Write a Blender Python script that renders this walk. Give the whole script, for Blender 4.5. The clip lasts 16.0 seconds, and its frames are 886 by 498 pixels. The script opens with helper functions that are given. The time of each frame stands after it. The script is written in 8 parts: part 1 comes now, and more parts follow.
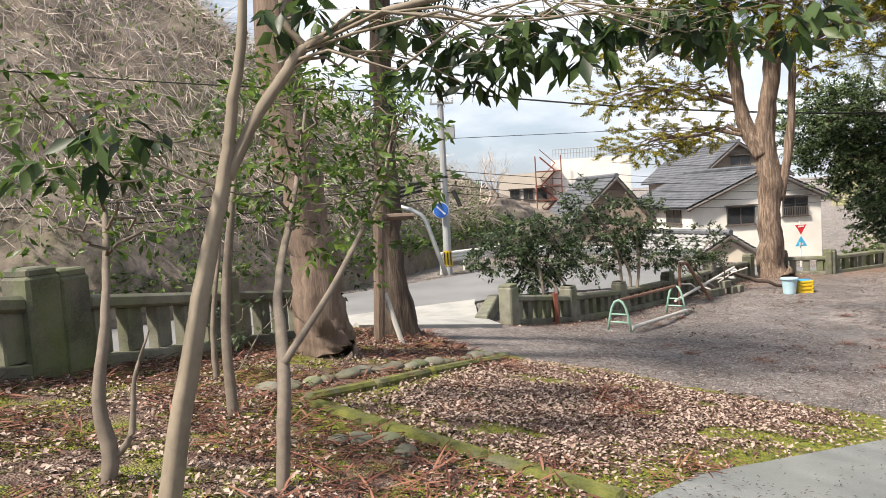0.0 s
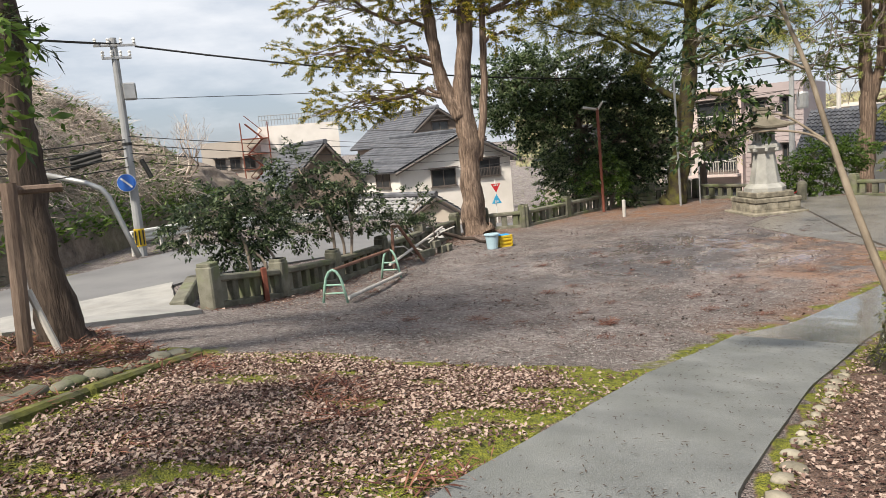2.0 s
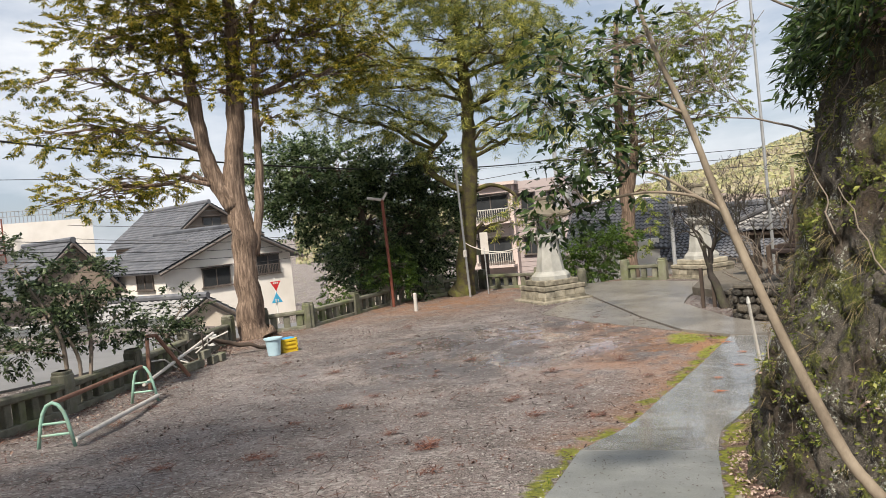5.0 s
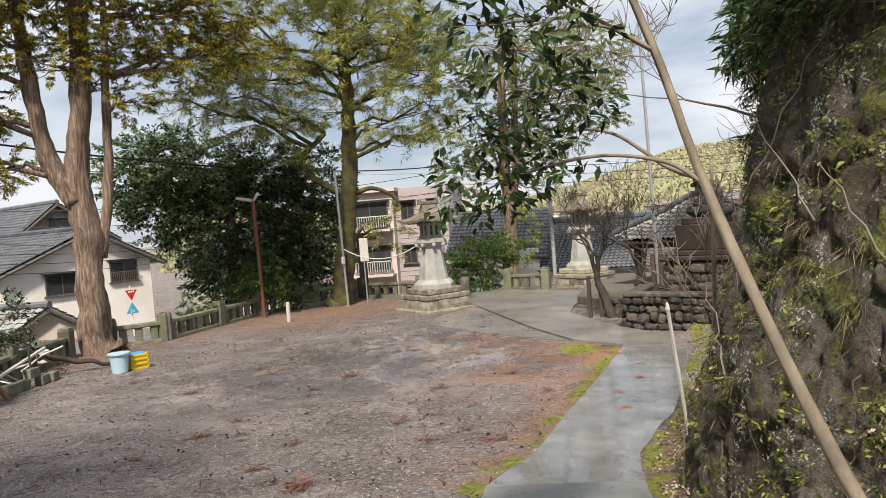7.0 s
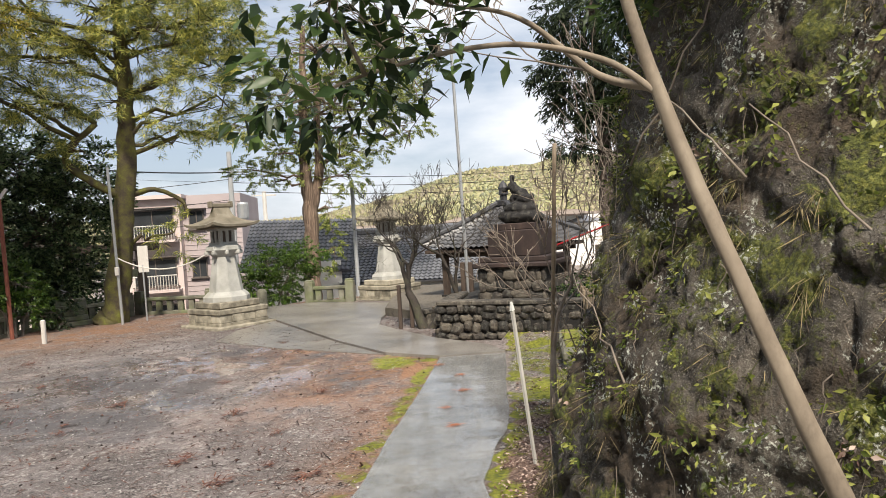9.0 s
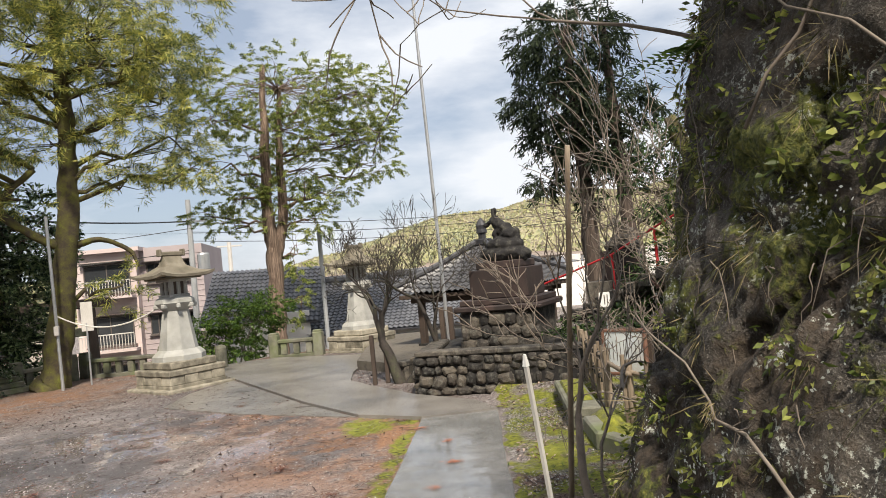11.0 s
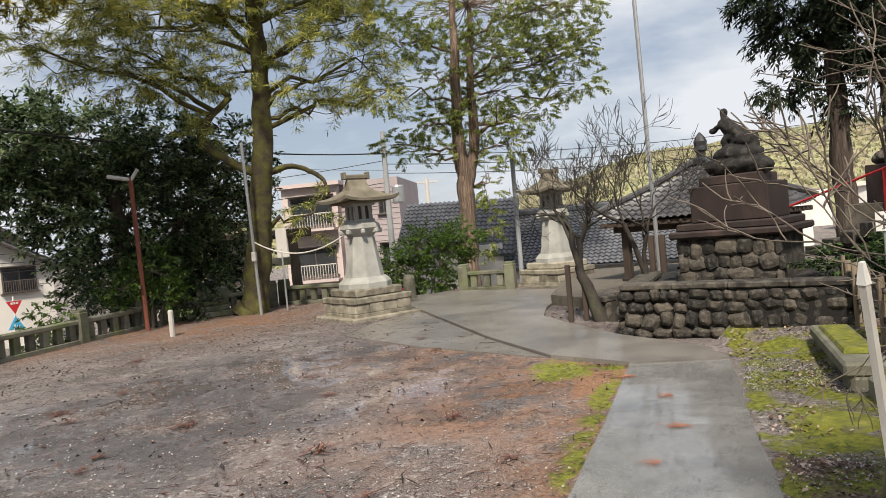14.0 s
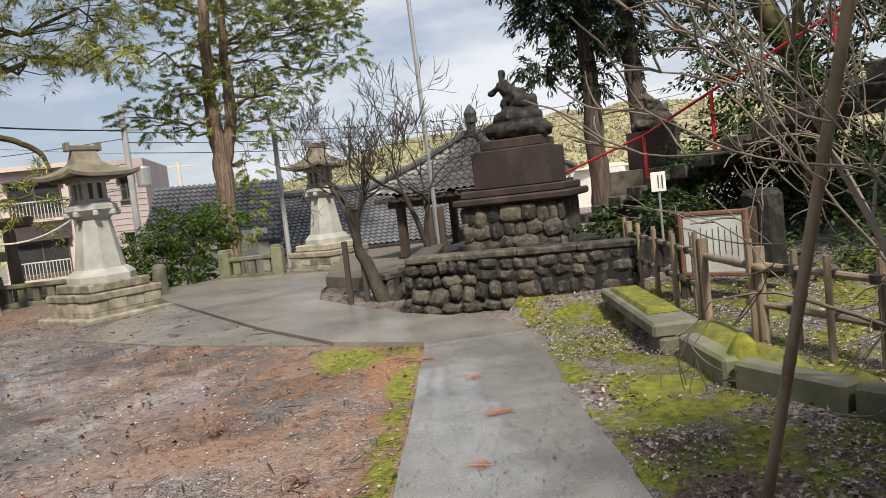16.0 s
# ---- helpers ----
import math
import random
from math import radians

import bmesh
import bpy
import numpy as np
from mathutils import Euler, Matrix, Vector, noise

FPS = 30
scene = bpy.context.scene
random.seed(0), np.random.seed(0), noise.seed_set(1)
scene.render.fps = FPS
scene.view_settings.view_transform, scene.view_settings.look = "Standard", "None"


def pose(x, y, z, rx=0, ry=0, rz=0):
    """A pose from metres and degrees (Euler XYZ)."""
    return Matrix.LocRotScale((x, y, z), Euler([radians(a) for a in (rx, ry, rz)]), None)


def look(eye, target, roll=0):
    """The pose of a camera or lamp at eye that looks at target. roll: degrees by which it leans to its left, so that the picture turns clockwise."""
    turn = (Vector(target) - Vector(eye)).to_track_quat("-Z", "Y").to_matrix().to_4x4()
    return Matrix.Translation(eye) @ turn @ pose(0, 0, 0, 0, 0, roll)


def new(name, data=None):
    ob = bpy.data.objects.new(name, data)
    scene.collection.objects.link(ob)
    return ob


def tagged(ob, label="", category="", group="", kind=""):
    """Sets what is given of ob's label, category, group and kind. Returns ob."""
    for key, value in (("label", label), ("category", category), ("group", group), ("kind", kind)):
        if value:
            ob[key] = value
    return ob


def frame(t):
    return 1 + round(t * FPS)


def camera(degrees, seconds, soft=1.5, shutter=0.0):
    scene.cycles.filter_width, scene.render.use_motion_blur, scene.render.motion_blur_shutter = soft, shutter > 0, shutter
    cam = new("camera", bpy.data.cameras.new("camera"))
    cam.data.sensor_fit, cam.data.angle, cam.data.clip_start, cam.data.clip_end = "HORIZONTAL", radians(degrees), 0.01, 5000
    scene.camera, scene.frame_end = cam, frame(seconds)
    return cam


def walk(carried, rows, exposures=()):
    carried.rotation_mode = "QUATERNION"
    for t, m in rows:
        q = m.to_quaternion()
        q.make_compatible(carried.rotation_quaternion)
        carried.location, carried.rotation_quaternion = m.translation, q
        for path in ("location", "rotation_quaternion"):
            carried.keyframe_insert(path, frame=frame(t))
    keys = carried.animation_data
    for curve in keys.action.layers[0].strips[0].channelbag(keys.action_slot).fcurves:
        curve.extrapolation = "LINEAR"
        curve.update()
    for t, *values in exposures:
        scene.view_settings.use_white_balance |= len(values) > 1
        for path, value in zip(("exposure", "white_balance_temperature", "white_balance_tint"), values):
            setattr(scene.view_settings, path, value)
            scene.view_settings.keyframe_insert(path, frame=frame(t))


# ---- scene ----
cam = camera(64.1, 16.0, 0.9)
PATH = [
    (0, (0.173, 0.133, 1.469), (0.133, 2.127, 1.324), -3.5),
    (0.5, (0.228, 0.422, 1.444), (0.384, 2.402, 1.21), -3.7),
    (1, (0.366, 0.762, 1.388), (0.704, 2.713, 1.1), -4.2),
    (1.5, (0.459, 1.082, 1.334), (0.998, 2.985, 1.04), -4.7),
    (2, (0.576, 1.459, 1.326), (1.297, 3.302, 1.035), -5.0),
    (2.5, (0.735, 1.817, 1.316), (1.609, 3.59, 1.012), -5.5),
    (3, (0.844, 2.189, 1.27), (1.842, 3.896, 0.974), -5.2),
    (3.5, (0.986, 2.569, 1.25), (2.094, 4.219, 1.018), -5.0),
    (4, (1.188, 2.982, 1.193), (2.387, 4.577, 1.058), -5.2),
    (4.2, (1.276, 3.123, 1.173), (2.499, 4.702, 1.064), -5.5),
    (6.3, (2.228, 4.52, 0.976), (3.61, 5.965, 0.906), -5.0),
    (6.5, (2.328, 4.627, 0.944), (3.75, 6.032, 0.865), -5.0),
    (7, (2.598, 4.938, 0.877), (4.121, 6.232, 0.801), -4.5),
    (7.5, (2.841, 5.264, 0.792), (4.457, 6.441, 0.727), -4.1),
    (8, (3.188, 5.553, 0.681), (4.885, 6.608, 0.612), -3.9),
    (8.5, (3.489, 5.826, 0.601), (5.259, 6.753, 0.52), -4.0),
    (9, (3.795, 6.054, 0.547), (5.622, 6.866, 0.479), -3.6),
    (9.2, (3.942, 6.141, 0.522), (5.785, 6.916, 0.471), -3.5),
    (11.3, (5.722, 7.04, 0.381), (7.583, 7.769, 0.442), -5.6),
    (11.5, (5.861, 7.102, 0.352), (7.708, 7.868, 0.391), -5.5),
    (12, (6.276, 7.273, 0.27), (8.066, 8.164, 0.229), -5.5),
    (12.5, (6.624, 7.478, 0.154), (8.336, 8.505, 0.029), -5.4),
    (13, (6.943, 7.651, 0.077), (8.585, 8.782, -0.082), -5.3),
    (13.5, (7.226, 7.809, 0.027), (8.822, 9.007, -0.098), -5.2),
    (14, (7.546, 8.004, -0.009), (9.129, 9.224, -0.067), -5.3),
    (14.5, (7.948, 8.258, -0.08), (9.572, 9.424, -0.106), -5.8),
    (15, (8.206, 8.472, -0.177), (9.966, 9.419, -0.254), -6.3),
    (15.5, (8.486, 8.707, -0.243), (10.334, 9.46, -0.374), -6.7),
    (16, (8.799, 8.935, -0.29), (10.684, 9.582, -0.451), -6.6),
]
walk(cam, [(t, look(eye, target, roll)) for t, eye, target, roll in PATH], [(0, 0.76), (2, 0.40), (4, 0.46), (6.5, 0.38), (9, 0.54), (12, 0.36), (14.5, 0.24), (16, 0.3)])

# ---- world, sun, exposure ----
SUN_AZ, SUN_EL = 238.0, 50.0
world = bpy.data.worlds.new("world")
scene.world = world
world.use_nodes = True
wn, wl = world.node_tree.nodes, world.node_tree.links
wn.clear()
w_out = wn.new("ShaderNodeOutputWorld")
w_bg = wn.new("ShaderNodeBackground")
w_sky = wn.new("ShaderNodeTexSky")
w_sky.sky_type = "NISHITA"
w_sky.sun_disc = False
w_sky.sun_elevation, w_sky.sun_rotation = radians(SUN_EL), radians(SUN_AZ)
w_sky.air_density, w_sky.dust_density = 1.0, 1.5
w_co = wn.new("ShaderNodeTexCoord")
w_map = wn.new("ShaderNodeMapping")
w_map.inputs["Scale"].default_value = (1.3, 1.3, 4.2)
w_noise = wn.new("ShaderNodeTexNoise")
w_noise.inputs["Scale"].default_value, w_noise.inputs["Detail"].default_value, w_noise.inputs["Roughness"].default_value = 1.7, 7, 0.55
w_ramp = wn.new("ShaderNodeValToRGB")
w_ramp.color_ramp.elements[0].position, w_ramp.color_ramp.elements[1].position = 0.40, 0.60
w_mix = wn.new("ShaderNodeMixRGB")
w_mix.inputs[2].default_value = (8.0, 8.25, 8.7, 1)
w_grey = wn.new("ShaderNodeMixRGB")
w_grey.inputs[0].default_value = 0.62
w_grey.inputs[2].default_value = (4.7, 5.3, 6.3, 1)
wl.new(w_co.outputs["Generated"], w_map.inputs["Vector"])
wl.new(w_map.outputs["Vector"], w_noise.inputs["Vector"])
wl.new(w_noise.outputs["Fac"], w_ramp.inputs["Fac"])
wl.new(w_sky.outputs["Color"], w_grey.inputs[1])
wl.new(w_ramp.outputs["Color"], w_mix.inputs[0])
wl.new(w_grey.outputs["Color"], w_mix.inputs[1])
wl.new(w_mix.outputs["Color"], w_bg.inputs["Color"])
wl.new(w_bg.outputs["Background"], w_out.inputs["Surface"])
w_bg.inputs["Strength"].default_value = 0.087

sun = new("sun", bpy.data.lights.new("sun", "SUN"))
sun.data.energy, sun.data.angle, sun.data.color = 5.0, radians(6), (1.0, 0.90, 0.76)
sa, se = radians(SUN_AZ), radians(SUN_EL)
sun.matrix_world = look((math.sin(sa) * math.cos(se) * 60, math.cos(sa) * math.cos(se) * 60, math.sin(se) * 60), (0, 0, 0))


# ---- geometry helpers ----
class Geo:
    def __init__(self):
        self.v, self.f = [], []

    def add(self, verts, faces):
        n = len(self.v)
        self.v.extend([tuple(p) for p in verts])
        self.f.extend([tuple(n + i for i in q) for q in faces])
        return self

    def box(self, size, at, rz=0.0, ch=0.012, m=None, top=1.0):
        """Chamfered box; top scales its upper face."""
        a = [s / 2 for s in size]
        c = min(ch, min(a) * 0.45)
        vs, idx = [], {}
        for sx in (-1, 1):
            for sy in (-1, 1):
                for sz in (-1, 1):
                    for k in range(3):
                        p = [s * (a[i] - (c if i != k else 0)) for i, s in enumerate((sx, sy, sz))]
                        idx[(sx, sy, sz, k)] = len(vs)
                        vs.append(p)
        fs = []
        for k in range(3):
            i, j = (k + 1) % 3, (k + 2) % 3
            for s in (-1, 1):
                q = []
                for u, w in ((-1, -1), (1, -1), (1, 1), (-1, 1)):
                    key = [0, 0, 0]
                    key[k], key[i], key[j] = s, u, w
                    q.append(idx[(*key, k)])
                fs.append(q if s > 0 else q[::-1])
            for u in (-1, 1):
                for w in (-1, 1):
                    e0, e1 = [0, 0, 0], [0, 0, 0]
                    e0[k], e1[k] = -1, 1
                    e0[i] = e1[i] = u
                    e0[j] = e1[j] = w
                    q = [idx[(*e0, i)], idx[(*e1, i)], idx[(*e1, j)], idx[(*e0, j)]]
                    fs.append(q if u * w > 0 else q[::-1])
        for sx in (-1, 1):
            for sy in (-1, 1):
                for sz in (-1, 1):
                    q = [idx[(sx, sy, sz, k)] for k in range(3)]
                    fs.append(q if sx * sy * sz > 0 else q[::-1])
        co, si = math.cos(radians(rz)), math.sin(radians(rz))
        pts = []
        for x, y, z in vs:
            if z > 0:
                x, y = x * top, y * top
            pts.append(Vector((x * co - y * si + at[0], x * si + y * co + at[1], z + at[2])))
        if m is not None:
            pts = [m @ p for p in pts]
        return self.add(pts, fs)

    def tube(self, pts, rad, n=8, cap=True, wob=0.0):
        P = np.array([tuple(p) for p in pts], float)
        R = np.array(rad, float) if np.ndim(rad) else np.full(len(P), float(rad))
        T = np.gradient(P, axis=0)
        T /= np.linalg.norm(T, axis=1)[:, None] + 1e-9
        up = np.array((0.31, 0.17, 0.93)) if abs(T[0, 2]) < 0.8 else np.array((0.9, 0.3, 0.1))
        vs, fs = [], []
        for i in range(len(P)):
            a = np.cross(T[i], up)
            a /= np.linalg.norm(a) + 1e-9
            b = np.cross(T[i], a)
            for k in range(n):
                t = 2 * math.pi * k / n
                r = R[i] * (1 + (wob * noise.noise(Vector((*(P[i] * 1.3 + 5 * np.array((math.cos(t), math.sin(t), 0))),))) if wob else 0))
                vs.append(P[i] + r * (math.cos(t) * a + math.sin(t) * b))
        for i in range(len(P) - 1):
            for k in range(n):
                k2 = (k + 1) % n
                fs.append((i * n + k, i * n + k2, (i + 1) * n + k2, (i + 1) * n + k)[::-1])
        if cap:
            fs.append(tuple(range(n)))
            fs.append(tuple((len(P) - 1) * n + k for k in range(n))[::-1])
        return self.add(vs, fs)

    def lathe(self, prof, at, n=8, rz=0.0):
        vs, fs = [], []
        for r, z in prof:
            for k in range(n):
                t = 2 * math.pi * (k + 0.5) / n + radians(rz)
                vs.append((at[0] + r * math.cos(t), at[1] + r * math.sin(t), at[2] + z))
        for i in range(len(prof) - 1):
            for k in range(n):
                k2 = (k + 1) % n
                fs.append((i * n + k, i * n + k2, (i + 1) * n + k2, (i + 1) * n + k))
        fs.append(tuple(range(n))[::-1])
        fs.append(tuple((len(prof) - 1) * n + k for k in range(n)))
        return self.add(vs, fs)

    def prism(self, poly, z0, z1):
        """A polygon in plan, pulled up."""
        n = len(poly)
        vs = [(x, y, z0) for x, y in poly] + [(x, y, z1) for x, y in poly]
        fs = [tuple(range(n))[::-1], tuple(range(n, 2 * n))] + [(i, (i + 1) % n, n + (i + 1) % n, n + i) for i in range(n)]
        return self.add(vs, fs)

    def mesh(self, name, smooth=False):
        me = bpy.data.meshes.new(name)
        me.from_pydata(self.v, [], self.f)
        if smooth:
            me.polygons.foreach_set("use_smooth", [True] * len(me.polygons))
        me.update()
        return me


def part(name, geo, material, parent=None, label="", smooth=False):
    me = geo if isinstance(geo, bpy.types.Mesh) else geo.mesh(name, smooth)
    if not len(me.materials):
        me.materials.append(material)
    ob = new(name, me)
    if parent is not None:
        ob.parent = parent
        ob.matrix_parent_inverse = parent.matrix_basis.inverted()
    return tagged(ob, label)


def thing(name, label, category, group="", kind="", at=(0, 0, 0)):
    ob = new(name)
    ob.empty_display_size = 0.2
    ob.location = at
    return tagged(ob, label, category, group, kind)


def leaf_mesh(name, P, D, N, L, W, fold=0.18):
    """Folded leaf blades, two triangles each."""
    D = D / (np.linalg.norm(D, axis=1)[:, None] + 1e-9)
    S = np.cross(D, N)
    S /= np.linalg.norm(S, axis=1)[:, None] + 1e-9
    U = np.cross(S, D)
    L, W = np.asarray(L).reshape(-1, 1), np.asarray(W).reshape(-1, 1)
    n = len(P)
    v = np.empty((n, 4, 3))
    v[:, 0] = P
    v[:, 1] = P + D * L * 0.45 + S * W / 2 + U * W * fold
    v[:, 2] = P + D * L
    v[:, 3] = P + D * L * 0.45 - S * W / 2 + U * W * fold
    idx = np.arange(n)[:, None] * 4 + np.array((0, 1, 2, 0, 2, 3))[None]
    me = bpy.data.meshes.new(name)
    me.vertices.add(n * 4)
    me.vertices.foreach_set("co", v.ravel().astype(np.float32))
    me.loops.add(n * 6)
    me.loops.foreach_set("vertex_index", idx.ravel().astype(np.int32))
    me.polygons.add(n * 2)
    me.polygons.foreach_set("loop_start", np.arange(0, n * 6, 3, dtype=np.int32))
    me.update(calc_edges=True)
    return me


def unit(v):
    return v / (np.linalg.norm(v, axis=-1, keepdims=True) + 1e-9)


def twig_points(rng, blobs, density, inner=0.45):
    """Places of twig ends in a set of ellipsoids, thicker towards the shell."""
    out, way, owner = [], [], []
    for i, (cx, cy, cz, rx, ry, rz) in enumerate(blobs):
        k = max(3, int(density * (rx * ry * rz) ** (2 / 3) * 4))
        d = unit(rng.normal(size=(k, 3)))
        r = inner + (1 - inner) * rng.random((k, 1)) ** 0.6
        out.append(np.array((cx, cy, cz)) + d * r * np.array((rx, ry, rz)))
        way.append(d)
        owner.extend([i] * k)
    return np.concatenate(out), np.concatenate(way), owner


def foliage(rng, ends, ways, per, spread, L, W, droop=0.3, wild=0.9, flat=0.55):
    """Leaves set along short twigs that leave each end outwards and droop a little."""
    k = len(ends)
    A = unit(ways * np.array((0.9, 0.9, 0.55)) + rng.normal(size=(k, 3)) * np.array((0.5, 0.5, 0.3)) - np.array((0, 0, droop * 0.6)))
    ln = spread * (1.6 + 1.4 * rng.random((k, 1)))
    A3, E3, L3 = np.repeat(A, per, axis=0), np.repeat(ends, per, axis=0), np.repeat(ln, per, axis=0)
    s = rng.random((k * per, 1)) - 0.15
    P = E3 + A3 * L3 * s - np.array((0, 0, 0.35 * droop)) * L3 * s ** 2 + rng.normal(size=(k * per, 3)) * spread * 0.24 * np.array((1, 1, flat))
    D = unit(A3 * 0.75 + rng.normal(size=P.shape) * wild * np.array((0.8, 0.8, 0.8 * flat)) - np.array((0, 0, droop * 0.7)))
    N = unit(rng.normal(size=P.shape) * 0.5 + np.array((0, 0, 1.0)))
    q = 0.7 + 0.6 * rng.random(len(P))
    return P, D, N, L * q, W * q


def bent(a, b, rng, k=5, amp=0.12, sag=0.0):
    a, b = np.array(a, float), np.array(b, float)
    t = np.linspace(0, 1, k)[:, None]
    ln = np.linalg.norm(b - a)
    off = rng.normal(size=(k, 3)) * amp * ln * 0.5
    off[0] = off[-1] = 0
    p = a + (b - a) * t + off
    p[:, 2] += sag * ln * np.sin(t[:, 0] * math.pi)
    return p


# ---- materials ----
def material(name, colours, scale=3.0, rough=(0.6, 0.9), bump=0.3, fine=45.0, metal=0.0, stain=None, stain_scale=0.8, stain_amount=0.5, island=0.0, objrand=0.0, fine_mix=0.35, stretch=(1, 1, 1), bump_dist=0.01, coat=0.0, leaf=False):
    m = bpy.data.materials.new(name)
    m.use_nodes = True
    n, l = m.node_tree.nodes, m.node_tree.links
    n.clear()
    out = n.new("ShaderNodeOutputMaterial")
    b = n.new("ShaderNodeBsdfPrincipled")
    geo = n.new("ShaderNodeNewGeometry")
    mp = n.new("ShaderNodeMapping")
    mp.inputs["Scale"].default_value = stretch
    l.new(geo.outputs["Position"], mp.inputs["Vector"])

    def tex(sc, detail=5, ro=0.55):
        t = n.new("ShaderNodeTexNoise")
        t.inputs["Scale"].default_value, t.inputs["Detail"].default_value, t.inputs["Roughness"].default_value = sc, detail, ro
        l.new(mp.outputs["Vector"], t.inputs["Vector"])
        return t.outputs["Fac"]

    def math_node(op, a, bb):
        q = n.new("ShaderNodeMath")
        q.operation = op
        for i, val in enumerate((a, bb)):
            if isinstance(val, (int, float)):
                q.inputs[i].default_value = val
            else:
                l.new(val, q.inputs[i])
        return q.outputs[0]

    big, small = tex(scale), tex(fine, 6, 0.65)
    fac = math_node("ADD", math_node("MULTIPLY", big, 1 - fine_mix), math_node("MULTIPLY", small, fine_mix))
    if island:
        fac = math_node("ADD", fac, math_node("MULTIPLY", math_node("SUBTRACT", geo.outputs["Random Per Island"], 0.5), island))
    if objrand:
        oi = n.new("ShaderNodeObjectInfo")
        fac = math_node("ADD", fac, math_node("MULTIPLY", math_node("SUBTRACT", oi.outputs["Random"], 0.5), objrand))
    ramp = n.new("ShaderNodeValToRGB")
    el = ramp.color_ramp.elements
    while len(el) < len(colours):
        el.new(0.5)
    for i, c in enumerate(colours):
        el[i].position = 0.3 + 0.4 * i / max(1, len(colours) - 1)
        el[i].color = (*c, 1)
    l.new(fac, ramp.inputs["Fac"])
    col = ramp.outputs["Color"]
    if stain:
        mx = n.new("ShaderNodeMixRGB")
        sr = n.new("ShaderNodeValToRGB")
        sr.color_ramp.elements[0].position, sr.color_ramp.elements[1].position = 0.5, 0.66
        l.new(math_node("ADD", math_node("MULTIPLY", tex(stain_scale, 6), 0.75), math_node("MULTIPLY", small, 0.25)), sr.inputs["Fac"])
        l.new(math_node("MULTIPLY", sr.outputs["Color"], stain_amount), mx.inputs[0])
        l.new(col, mx.inputs[1])
        mx.inputs[2].default_value = (*stain, 1)
        col = mx.outputs["Color"]
    l.new(col, b.inputs["Base Color"])
    rr = n.new("ShaderNodeMapRange")
    rr.inputs["To Min"].default_value, rr.inputs["To Max"].default_value = rough
    l.new(small, rr.inputs["Value"])
    l.new(rr.outputs["Result"], b.inputs["Roughness"])
    b.inputs["Metallic"].default_value = metal
    b.inputs["Coat Weight"].default_value = coat
    b.inputs["Coat Roughness"].default_value = 0.1
    if bump:
        bp = n.new("ShaderNodeBump")
        bp.inputs["Strength"].default_value, bp.inputs["Distance"].default_value = bump, bump_dist
        l.new(fac, bp.inputs["Height"])
        l.new(bp.outputs["Normal"], b.inputs["Normal"])
    if leaf:
        tr = n.new("ShaderNodeBsdfTranslucent")
        l.new(col, tr.inputs["Color"])
        ms = n.new("ShaderNodeMixShader")
        ms.inputs[0].default_value = 0.42
        l.new(b.outputs["BSDF"], ms.inputs[1])
        l.new(tr.outputs["BSDF"], ms.inputs[2])
        l.new(ms.outputs["Shader"], out.inputs["Surface"])
    else:
        l.new(b.outputs["BSDF"], out.inputs["Surface"])
    return m


M_concrete = material("path_concrete", [(0.085, 0.09, 0.09), (0.19, 0.2, 0.198), (0.32, 0.328, 0.32)], 1.4, (0.35, 0.75), 0.9, 85, stain=(0.15, 0.16, 0.145), stain_scale=0.8, stain_amount=0.6, fine_mix=0.6)
M_wetconcrete = material("wet_concrete", [(0.09, 0.082, 0.074), (0.18, 0.167, 0.152), (0.29, 0.272, 0.25)], 1.1, (0.12, 0.5), 0.35, 85, fine_mix=0.5, stain=(0.08, 0.08, 0.08), stain_scale=0.6, stain_amount=0.6)
M_lantern = material("pale_granite", [(0.21, 0.21, 0.195), (0.32, 0.32, 0.30), (0.42, 0.42, 0.395)], 2.2, (0.7, 0.95), 0.3, 90, stain=(0.24, 0.23, 0.18), stain_scale=1.8, stain_amount=0.5)
M_plinth = material("weathered_plinth_stone", [(0.11, 0.098, 0.075), (0.27, 0.245, 0.19), (0.42, 0.385, 0.31)], 4.5, (0.75, 0.98), 0.5, 60, stain=(0.07, 0.065, 0.05), stain_scale=1.6, stain_amount=0.8, objrand=0.25)
M_lroof = material("lantern_roof_stone", [(0.085, 0.072, 0.052), (0.16, 0.14, 0.105), (0.25, 0.225, 0.175)], 2.5, (0.75, 0.98), 0.5, 60, stain=(0.08, 0.08, 0.05), stain_scale=2, stain_amount=0.6)
M_fence = material("mossy_fence_stone", [(0.055, 0.055, 0.042), (0.135, 0.132, 0.10), (0.22, 0.215, 0.175)], 3, (0.75, 0.98), 0.5, 55, stain=(0.12, 0.16, 0.04), stain_scale=1.3, stain_amount=0.65, objrand=0.2)
M_darkstone = material("dark_rubble_stone", [(0.009, 0.008, 0.008), (0.034, 0.03, 0.026), (0.12, 0.105, 0.085)], 7, (0.75, 0.98), 1.0, 50, stain=(0.22, 0.22, 0.18), stain_scale=7, stain_amount=0.16, objrand=0.5, bump_dist=0.02)
M_rubble = material("lichened_rubble_stone", [(0.010, 0.009, 0.008), (0.03, 0.025, 0.021), (0.10, 0.085, 0.066)], 6, (0.7, 0.95), 1.0, 38, stain=(0.26, 0.26, 0.22), stain_scale=11, stain_amount=0.3, objrand=0.4, bump_dist=0.02)
